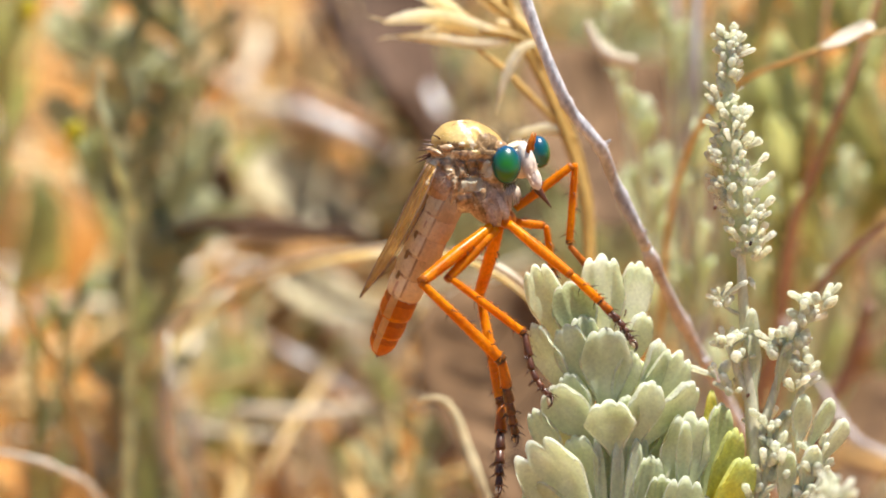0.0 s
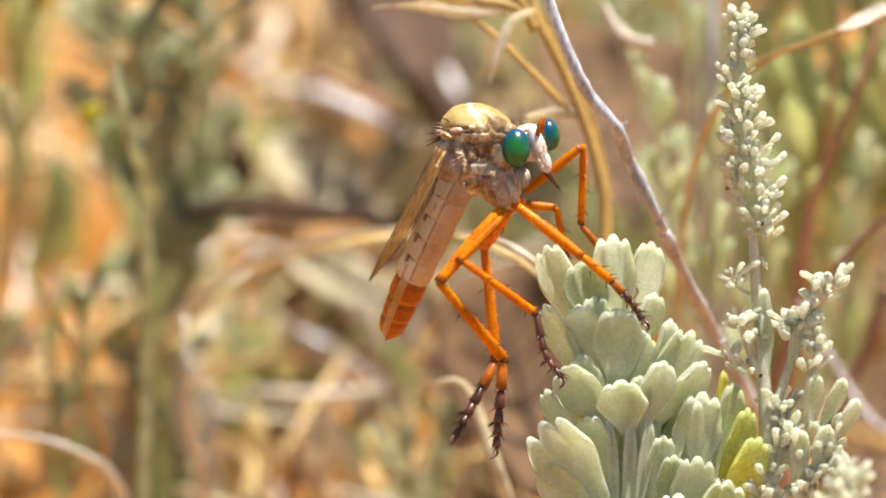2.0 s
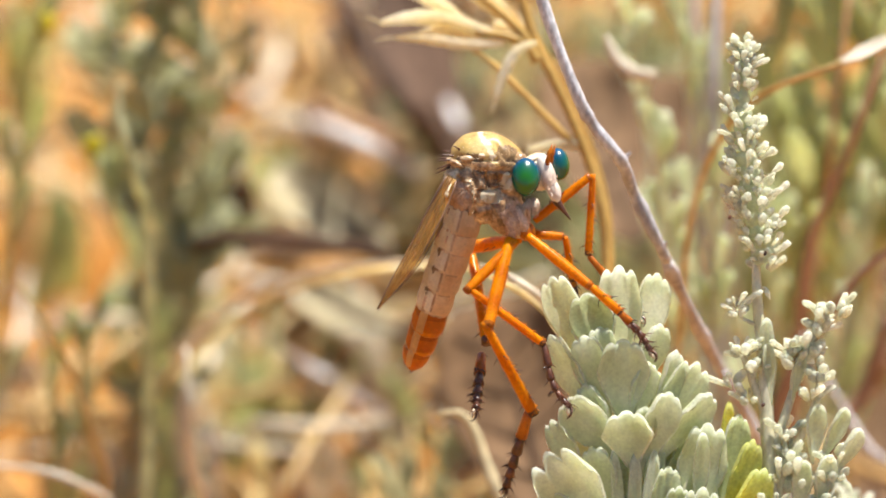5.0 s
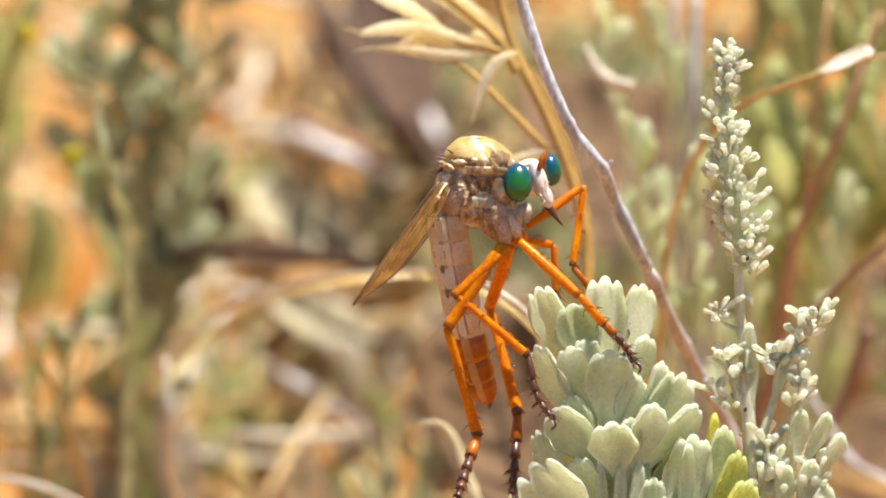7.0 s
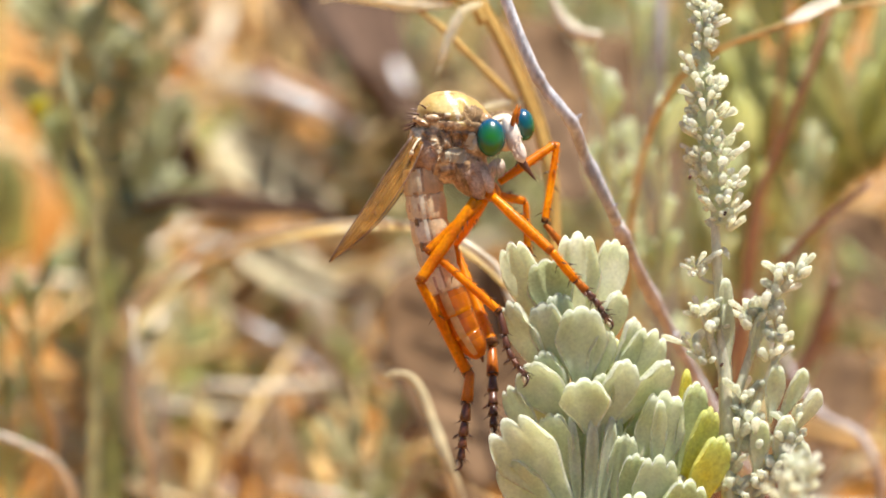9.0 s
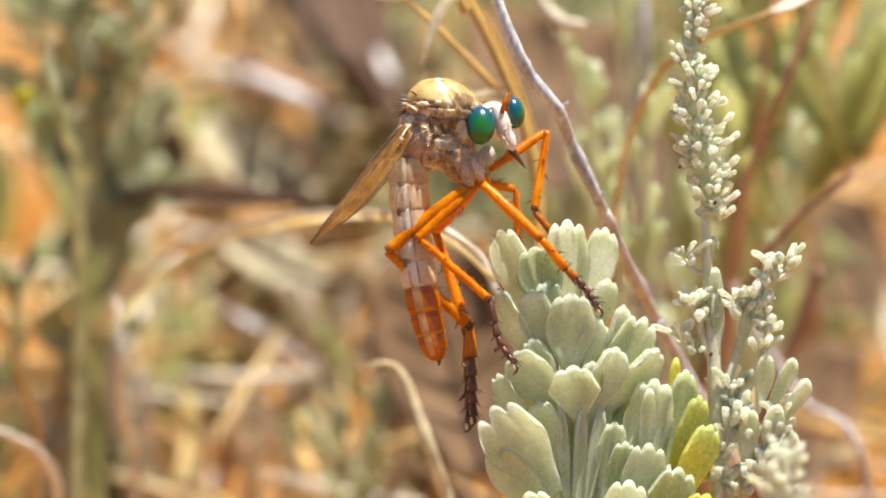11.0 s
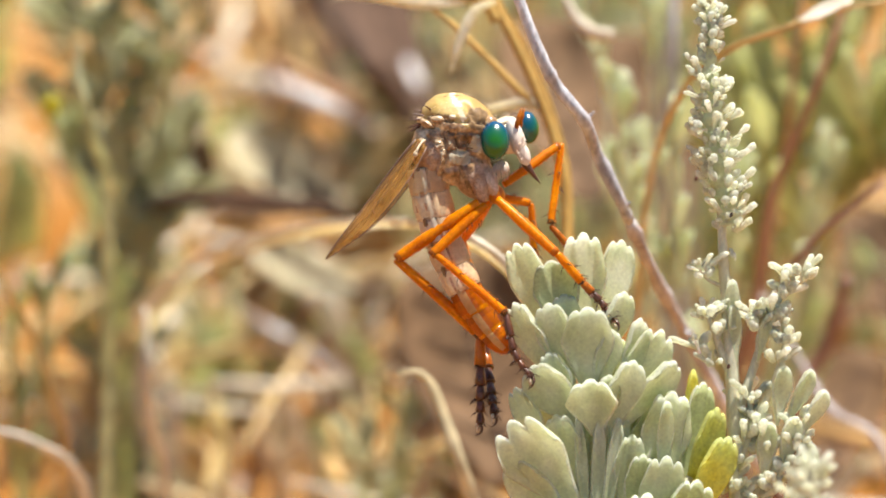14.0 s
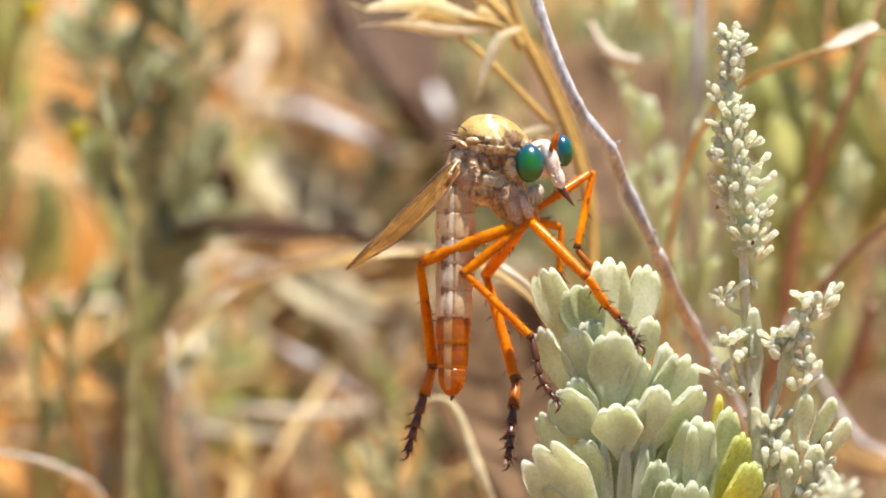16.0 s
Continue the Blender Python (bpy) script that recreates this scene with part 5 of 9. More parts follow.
strand("fallen_twig", "pale lilac-grey fallen twig", (lying(410, 560, 0.0), lying(470, 600, 0.01), lying(540, 640, 0.012), lying(610, 690, 0.010), lying(650, 720, 0.0)), 17, M_TWIG_PINK, "twig", 0.9, 0.5, ground_end=False)
strand("fallen_twig", "pale reddish fallen twig on litter", (lying(490, 146, 0.0), lying(590, 190, 0.03), lying(650, 222, 0.03), lying(710, 256, 0.0)), 24, M_RUST, "twig", 0.9, 0.6, ground_end=False)
strand("fallen_twig", "sun-bleached white fallen twig", (lying(510, 186, 0.0), lying(560, 208, 0.03), lying(630, 244, 0.032), lying(700, 284, 0.0)), 34, M_BLEACHED, "twig", 0.9, 0.6, ground_end=False)
strand("fallen_twig", "dark brown fallen twig", (lying(540, -60, 0.022), lying(590, 60, 0.022), lying(640, 180, 0.022), lying(690, 300, 0.022)), 22, M_DEAD_LEAF, "twig", 0.9, 0.6, ground_end=False)
# added dark diagonal, in place of the shadow over the litter
strand("fallen_twig", "thick dark twig added for shadowed litter", (lying(560, -90, 0.0), lying(600, 20, 0.03), lying(660, 120, 0.035), lying(720, 200, 0.03), lying(780, 290, 0.0)), 44, M_DEAD_LEAF, "twig", 0.9, 0.6, ground_end=False)
strand("fallen_twig", "bleached greyish pink fallen twig", (lying(690, 60, 0.022), lying(740, 120, 0.022), lying(780, 200, 0.022)), 17, M_BLEACHED, "twig", 0.9, 0.6, ground_end=False)
strand("straw_stalk", "bleached upright dry blade", ((296, 590, 0.20), (300, 700, 0.20), (310, 800, 0.21), (330, 920, 0.23)), 20, M_STRAW_PALE, group=GRASS, taper=0.25)
strand("straw_stalk", "straw-coloured bent grass stem", ((0, 480, 0.18), (54, 560, 0.18), (100, 650, 0.19), (128, 740, 0.20), (156, 880, 0.22)), 15, M_STRAW, group=GRASS)
strand("straw_stalk", "pale arching grass stem", ((-60, 800, 0.18), (20, 806, 0.18), (100, 830, 0.18), (170, 880, 0.19), (190, 1000, 0.21)), 18, M_STRAW_PALE, group=GRASS)
strand("straw_stalk", "pale bent grass stem with a fluffy head", ((735, 712, 0.11), (772, 706, 0.11), (800, 726, 0.11), (824, 785, 0.11), (850, 860, 0.11), (880, 950, 0.115), (930, 1100, 0.12)), 24, M_TAN, group=GRASS, taper=0.15)
strand("straw_stalk", "bleached upright grass blade", ((180, 120, 0.19), (176, 170, 0.19), (188, 230, 0.19), (206, 300, 0.195), (230, 460, 0.21)), 22, M_GREY_LEAF, group=GRASS)
strand("straw_stalk", "grey dry grass leaf hanging", ((1038, 40, 0.16), (1056, 76, 0.16), (1086, 104, 0.16), (1122, 112, 0.165)), 26, M_STRAW_PALE, group=GRASS, ground_end=False)


for k, (x0, y0, x1, y1, w, mat, lab) in enumerate((
    (515, 168, 700, 262, 22, M_LITTER, "reddish-tan fallen stalk on the sand"), (400, 196, 540, 190, 34, M_STRAW_PALE, "cream fallen stalk on the sand"),
    (556, -20, 622, 118, 22, M_TWIG_RED, "dark reddish fallen twig on the sand"), (676, 30, 740, 176, 34, M_DEAD_LEAF, "dark brown fallen twig on the sand"), (600, -30, 690, 140, 26, M_DEAD_LEAF, "dark brown fallen twig on the sand"),
    (470, 20, 430, 150, 26, M_STRAW_PALE, "pale pinkish dry stalk on the sand"), (510, -30, 480, 120, 20, M_LITTER, "tan dry stalk on the sand"), (720, 110, 780, 190, 18, M_STRAW_PALE, "bleached dry stalk on the sand"),
    (20, 90, 190, 130, 22, M_LITTER, "tan dry stalk on the sand"), (30, 200, 60, 330, 26, M_LITTER, "dull tan dry stalk on the sand"), (60, 560, 110, 510, 26, M_LITTER, "dull tan dry stalk on the sand"),
    (160, 480, 200, 600, 26, M_OLIVE, "dark olive grass leaf on the sand"), (190, 440, 180, 560, 22, M_OLIVE, "dark olive grass leaf on the sand"),
    (400, 350, 520, 372, 30, M_TAN, "tan wide stalk on the sand"), (480, 320, 600, 360, 26, M_STRAW_PALE, "bleached wide stalk on the sand"), (540, 380, 660, 396, 28, M_TAN, "tan wide stalk on the sand"), (560, 300, 680, 340, 26, M_TAN, "tan wide stalk on the sand"), (400, 470, 520, 500, 30, M_STRAW_PALE, "bleached wide stalk on the sand"), (520, 470, 640, 520, 28, M_TAN, "tan wide stalk on the sand"), (560, 540, 660, 580, 30, M_STRAW_PALE, "bleached wide stalk on the sand"),
    (620, 800, 640, 900, 24, M_LITTER, "tan stalk on the sand"), (420, 790, 400, 920, 22, M_STRAW, "straw stalk on the sand"),
    (240, 720, 200, 860, 26, M_STRAW, "straw stalk on the sand"), (30, 620, 50, 740, 26, M_LITTER, "dull tan dry stalk on the sand"), (1430, 770, 1570, 700, 34, M_DEAD_LEAF, "dark brown fallen twig on the sand"), (1440, 900, 1600, 800, 44, M_TWIG_RED, "dark reddish fallen twig on the sand"), (1500, 640, 1620, 560, 30, M_TWIG_RED, "dark reddish fallen twig on the sand"), (1080, 40, 1130, 110, 34, M_STRAW_PALE, "bleached curled stalk on the sand"),
    (1010, 30, 1040, 160, 60, M_OLIVE, "broad olive leaf on the sand"), (770, 20, 850, 80, 50, M_OLIVE, "broad olive leaf on the sand"))):
    strand("fallen_stalk", lab, (lying(x0, y0), lying(x0 * 0.5 + x1 * 0.5 + (8 if k % 2 else -8), (y0 + y1) / 2), lying(x1, y1)), w, mat, "plant litter", 0.7, 0.6, 12, False, "stalks lying on the sand")


def curled_leaf(points, label, material):
    """A large curled dead leaf: points are its base, tip and half width, all on the board."""
    (bx, by, bb), (tx, ty, tb), w = points
    b, t = spot(bx, by, bb * 0.55), spot(tx, ty, tb * 0.55)
    L = (t - b).length
    s = thing("dead_leaf", label, "leaf", grow(b, t, OUT + UP * 0.5), "dead leaves on the sand")
    part("blade", leaf_bm(L, w * K * 1.2, 0.02, 0.3, 0.15, 4 * K, 10, 10, 0.4, int(bx), 1.8), material, s)
    bm = bmesh.new()
    add_tube(bm, [Vector((0, L * q, 0.15 * L * q * q + 5 * K)) for q in (-0.15, 0, 0.25, 0.5, 0.75, 0.95)], [K * q for q in (9, 9, 8, 7, 5, 2)], 7)
    part("midrib", bm, M_DEAD_LEAF, s, "darker midrib and leaf stalk")
    for k in range(4):
        for sgn in (-1, 1):
            bm = bmesh.new()
            q = 0.2 + 0.18 * k
            a = Vector((0, L * q, 0.15 * L * q * q + 4 * K))
            e = Vector((sgn * w * K * 0.42, L * (q + 0.14), 0.15 * L * (q + 0.14) ** 2 + 0.3 * w * K * 0.35))
            add_tube(bm, [a, a.lerp(e, 0.5) - Vector((0, 0, 3 * K)), e], [4 * K, 3 * K, 1.5 * K], 5)
            part("vein", bm, M_DEAD_LEAF, s)


# added leaf: its brown takes the place of shade behind the legs
curled_leaf(((950, 900, 0.25), (830, 530, 0.27), 240), "large curled brown leaf added for the shade behind the legs", M_BROWN_LEAF)
# added dark leaf, in place of the shadowed hollow at the top
curled_leaf(((790, 250, 0.44), (650, -40, 0.50), 120), "dark brown curled leaf added for shadowed litter", M_DEAD_LEAF)
curled_leaf(((650, 424, 0.42), (450, 300, 0.43), 110), "large tan curled dry leaf", M_TAN)
curled_leaf(((670, 566, 0.38), (480, 496, 0.38), 80), "bleached tan curled dry leaf", M_TAN)
curled_leaf(((345, 436, 0.36), (392, 286, 0.36), 92), "brown curled dead leaf", M_BROWN_LEAF)
curled_leaf(((380, 420, 0.36), (650, 428, 0.36), 36), "long brown curled dead leaf", M_BROWN_LEAF)
# three added leaves whose brown stands for littered ground in shadow
curled_leaf(((1090, 400, 0.36), (980, 130, 0.40), 170), "pale brown curled leaf added as shaded ground", M_BROWN_LEAF)
curled_leaf(((1190, 460, 0.40), (1130, 150, 0.44), 150), "pale brown curled leaf added as shaded ground", M_BROWN_LEAF)
curled_leaf(((1290, 520, 0.40), (1280, 260, 0.42), 120), "pale brown curled leaf added as shaded ground", M_BROWN_LEAF)
curled_leaf(((1640, 640, 0.40), (1560, 440, 0.42), 130), "rust brown curled dead leaf", M_BROWN_LEAF)
curled_leaf(((1500, 900, 0.33), (1570, 690, 0.35), 120), "rust brown curled dead leaf", M_BROWN_LEAF)


def grass_blade(foot, top, width, material, label, lean=0.0):
    """One upright blade: foot and top on the board, the foot in the sand behind it."""
    back = lying(foot[0], foot[1], 0.0)[2] - 0.4
    a, b = spot(*foot, back), spot(*top, back - 0.012)
    a.z = -0.004
    bow = RIGHT * (lean * (b - a).length)
    n = 14
    line = rounded_path([Vector(), (b - a) * 0.35 + bow * 0.6, (b - a) * 0.72 + bow, b - a], n)
    w = width * 0.5 * K * (1 + back / DIST)
    bm = bmesh.new()
    add_tube(bm, line, [w * (0.75 + 0.25 * math.sin(math.pi * i / n)) * (1 if i < n - 3 else (n - i + 0.6) / 3.8) for i in range(n + 1)], 7, 0.3)
    tagged(part("straw_stalk", bm, material, None, m=Matrix.Translation(a)), label, "grass", GRASS)


for foot, top, width, material, label, lean in (
    ((320, 900), (304, 640), 34, M_STRAW_PALE, "bleached upright dry grass blade", -0.04), ((350, 890), (322, 690), 22, M_BLEACHED, "bleached upright dry grass blade", 0.03),
    ((520, 900), (548, 740), 34, M_STRAW_PALE, "bleached upright dry grass blade", 0.05), ((548, 910), (516, 770), 30, M_STRAW_PALE, "bleached upright dry grass blade", -0.06),
    ((476, 890), (490, 760), 24, M_TWIG_RED, "reddish brown upright dry stalk", 0.02), ((604, 920), (560, 800), 26, M_STRAW_PALE, "bleached upright dry grass blade", 0.04),
    ((415, 720), (424, 590), 30, M_OLIVE, "olive upright grass blade", 0.03), ((440, 760), (400, 650), 26, M_LIME, "lime-green upright grass blade", -0.04), ((365, 800), (380, 690), 26, M_OLIVE, "olive upright grass blade", 0.05),
    ((720, 720), (640, 630), 34, M_OLIVE, "olive bent grass blade", 0.05), ((610, 880), (604, 780), 34, M_OLIVE, "olive upright grass blade", 0.0),
    ((450, 160), (424, -30), 34, M_STRAW_PALE, "bleached upright dry grass blade", -0.03), ((480, 180), (470, 10), 26, M_TAN, "tan upright dry grass blade", 0.03), ((560, 150), (530, 20), 34, M_STRAW_PALE, "bleached upright dry grass blade", 0.04),
    ((590, 130), (566, -40), 22, M_TWIG_RED, "reddish brown upright dry stalk", 0.02), ((600, 190), (590, 70), 24, M_TAN, "tan upright dry grass blade", -0.03),
    ((540, 350), (440, 230), 60, M_LIME, "lime-yellow bent grass blade", 0.06), ((480, 340), (420, 240), 50, M_LIME, "lime-yellow bent grass blade", -0.05), ((560, 330), (530, 220), 40, M_TAN, "tan bent grass blade", 0.05),
    ((640, 400), (540, 300), 40, M_TAN, "tan bent grass blade", 0.05), ((620, 360), (660, 290), 50, M_OLIVE, "olive bent grass blade", 0.05),
    ((318, 440), (356, 280), 26, M_STRAW_PALE, "cream upright grass blade", -0.02), ((160, 620), (190, 470), 36, M_OLIVE, "olive upright grass blade", 0.04), ((190, 600), (170, 500), 30, M_OLIVE, "olive upright grass blade", -0.04),
    ((250, 420), (128, 262), 76, M_LIME, "lime-green leaning grass blade", 0.04), ((230, 440), (150, 330), 30, M_OLIVE, "olive leaning grass blade", 0.02), ((30, 150), (20, -30), 56, M_LIME, "lime-green blurred grass blade", 0.03), ((6, 170), (-4, 0), 50, M_LIME, "lime-green blurred grass blade", -0.03),
    ((40, 460), (66, 300), 60, M_OLIVE, "olive upright grass blade", 0.04), ((6, 430), (22, 290), 44, M_TAN, "tan upright dry grass blade", -0.03), ((90, 440), (84, 330), 44, M_LIME, "lime-green blurred grass blade", 0.03), ((1600, 620), (1550, 470), 44, M_OLIVE, "olive bent grass blade", 0.04),
    ((362, 700), (348, 560), 40, M_HUSK, "cream upright grass blade", 0.03), ((330, 640), (346, 520), 36, M_HUSK, "cream upright grass blade", -0.03), ((424, 880), (408, 740), 36, M_HUSK, "cream upright grass blade", 0.04), ((640, 880), (656, 760), 34, M_HUSK, "cream upright grass blade", 0.03), ((470, 690), (462, 580), 34, M_HUSK, "cream upright grass blade", -0.04),
    ((170, 880), (140, 740), 30, M_STRAW_PALE, "bleached upright dry grass blade", 0.05), ((60, 820), (96, 700), 34, M_TAN, "tan bent grass blade", -0.05), ((24, 700), (30, 620), 36, M_BLEACHED, "bleached broken grass blade", 0.0), ((60, 570), (74, 510), 34, M_BLEACHED, "bleached broken grass blade", 0.0),
    ((380, 900), (366, 800), 28, M_TAN, "tan upright dry grass blade", 0.05), ((430, 910), (446, 800), 24, M_STRAW_PALE, "bleached upright dry grass blade", 0.04), ((670, 620), (560, 560), 34, M_STRAW_PALE, "bleached bent grass blade", 0.05),
    ((760, 180), (712, 70), 30, M_BLEACHED, "bleached upright broken stalk", 0.02), ((850, 260), (860, 130), 30, M_RUST, "rusty upright dry stalk", 0.02), ((820, 240), (800, 80), 24, M_TWIG_PINK, "pinkish upright dry stalk", 0.03), ((790, 230), (770, 60), 40, M_OLIVE, "olive upright grass blade", 0.02),
    ((1120, 120), (984, 60), 90, M_LIME, "broad lime-green leaf blade", 0.05), ((1094, 90), (1056, -40), 26, M_RUST, "rusty dry grass blade", 0.02), ((1560, 660), (1490, 560), 30, M_RUST, "rusty orange dry grass blade", 0.05), ((1510, 700), (1530, 600), 40, M_RUST, "rusty orange dry grass blade", 0.0),
    ((1160, 400), (1150, 250), 30, M_GREY_LEAF, "grey-green upright grass blade", 0.03), ((1110, 300), (1104, 180), 40, M_GREY_LEAF, "grey-green upright grass blade", -0.04)):
    grass_blade(foot, top, width, material, label, lean)


def litter(name, label, count, area, length, radius, material, seed, lift=0.0, upright=0.0, category="litter"):
    """Loose straw over the sand: many short bent stalks in one object."""
    rnd = random.Random(seed)
    bm = bmesh.new()
    (x0, x1), (y0, y1) = area
    for i in range(count):
        x, y = rnd.uniform(x0, x1), rnd.uniform(y0, y1)
        a = rnd.uniform(0, 2 * math.pi)
        L = length * rnd.uniform(0.5, 1.5)
        up = rnd.uniform(0, upright)
        d = Vector((math.cos(a), math.sin(a), up)).normalized()
        p = Vector((x, y, rnd.uniform(0, lift)))
        s = Vector((-d.y, d.x, 0)) * L * rnd.uniform(-0.15, 0.15)
        r = radius * rnd.uniform(0.5, 1.4)
        add_tube(bm, [p, p + d * L * 0.5 + s, p + d * L], [r, r, r * 0.5], 5, 0.5)
    return tagged(part(name, bm, material), label, category, kind="stuff")


def dry_tuft(x, y, spread, height, blades, material, seed, width=9.0, label="clump of dry straw-coloured grass on the sand", lean=0.0):
    """A clump of bent dry grass, rooted in the sand."""
    rnd = random.Random(seed)
    root = spot(x, y, lying(x, y, 0.0)[2] - 0.4)
    root.z = -0.006
    s = thing("grass_clump", label, "grass", Matrix.Translation(root), GRASS)
    for i in range(blades):
        a = rnd.uniform(0, 2 * math.pi)
        h = height * rnd.uniform(0.45, 1.1)
        o = Vector((math.cos(a), math.sin(a), 0)) * spread * rnd.uniform(0.1, 1)
        b = o * 0.3
        tip = b + o + Vector((lean * h, 0, h * rnd.uniform(0.6, 1.0)))
        droop = tip + o * 0.7 + Vector((lean * h * 0.5, 0, -h * rnd.uniform(0.0, 0.35)))
        pts = rounded_path([b, b.lerp(tip, 0.5) + Vector((0, 0, h * 0.1)), tip, droop], 9)
        w = width * K * rnd.uniform(0.5, 1.2)
        bm = bmesh.new()
        add_tube(bm, pts, [w * (1 - 0.08 * k) for k in range(10)], 5, 0.35)
        part("blade", bm, material, s)
    return s


rnd = random.Random(12)
for i, (x, y) in enumerate(((60, 760), (640, 640), (520, 60), (760, 300), (840, 200), (-60, 600), (820, 860), (900, 620), (960, 300), (1080, 160), (1400, 420), (1500, 520), (1550, 340), (1450, 640), (1300, 480), (1180, 300), (1520, 700), (1450, 820), (1560, 600), (440, 400))):
    m = (M_STRAW, M_STRAW_PALE, M_LITTER, M_STRAW)[i % 4]
    dry_tuft(x, y + 60, 0.010, 0.018, 13, m, 40 + i, 13, lean=rnd.uniform(-0.3, 0.3), label=("clump of dry straw-coloured grass on the sand", "clump of bleached dry grass on the sand", "clump of dull brown dry grass on the sand", "clump of dry straw-coloured grass on the sand")[i % 4])
# dark clumps added in place of twigs and the shade among them
for i, (x, y) in enumerate(((760, 200), (880, 260), (930, 330), (720, 40), (880, 800), (800, 640))):
    dry_tuft(x, y + 70, 0.008, 0.026, 20, M_DEAD_LEAF, 120 + i, 15, "dark brown grass clump added for twigs and shade", 0.3 if i % 2 else -0.3)
for i, (x, y) in enumerate(((460, 660), (740, 880), (700, 320), (820, 440), (700, 260), (900, 120), (1060, 380), (1060, 440), (1240, 460), (1080, 150), (1180, 80), (1130, 230), (1230, 150), (1480, 640), (1540, 780), (1420, 740), (1120, 130))):
    dry_tuft(x, y + 40, 0.009, 0.022, 20, (M_OLIVE, M_GREY_LEAF)[i % 2], 80 + i, 16, "low olive-green grass clump on the sand" if i % 2 == 0 else "low grey-green grass clump on the sand")

NEAR = ((-0.12, 0.12), (0.10, 0.46))
litter("straw_litter", "tangle of pale broken straw on the sand", 310, NEAR, 0.022, 0.0007, M_LITTER, 1, 0.012, 0.3)
litter("pale_straw", "bleached straw scattered over the sand", 170, NEAR, 0.020, 0.0006, M_STRAW_PALE, 2, 0.014, 0.35)
litter("straw_litter", "golden broken straw on the sand", 310, NEAR, 0.016, 0.0006, M_STRAW, 3, 0.012, 0.5)
litter("twig_litter", "brown twig bits on the sand", 70, NEAR, 0.020, 0.0007, M_BROWN_LEAF, 4, 0.01, 0.5)
litter("straw_litter", "sparse straw over the wider desert floor", 1500, ((-1.6, 1.6), (-1.2, 2.6)), 0.05, 0.0015, M_LITTER, 5, 0.01, 0.6)
rnd = random.Random(77)
for i in range(26):
    bm = bmesh.new()
    r = rnd.uniform(0.003, 0.009)
    add_ball(bm, (0, 0, r * 0.4), (r, r * 0.8, r * 0.6), None, 10, 7, 0.35, 1.6)
    tagged(part("pebble", bm, M_PEBBLE, None, m=Matrix.Translation((rnd.uniform(-0.3, 0.3), rnd.uniform(0.1, 0.9), -0.004)) @ pose(0, 0, 0, 0, 0, rnd.uniform(0, 360))), "small brown desert pebble half sunk in sand", "stone", "pebbles on the sand")


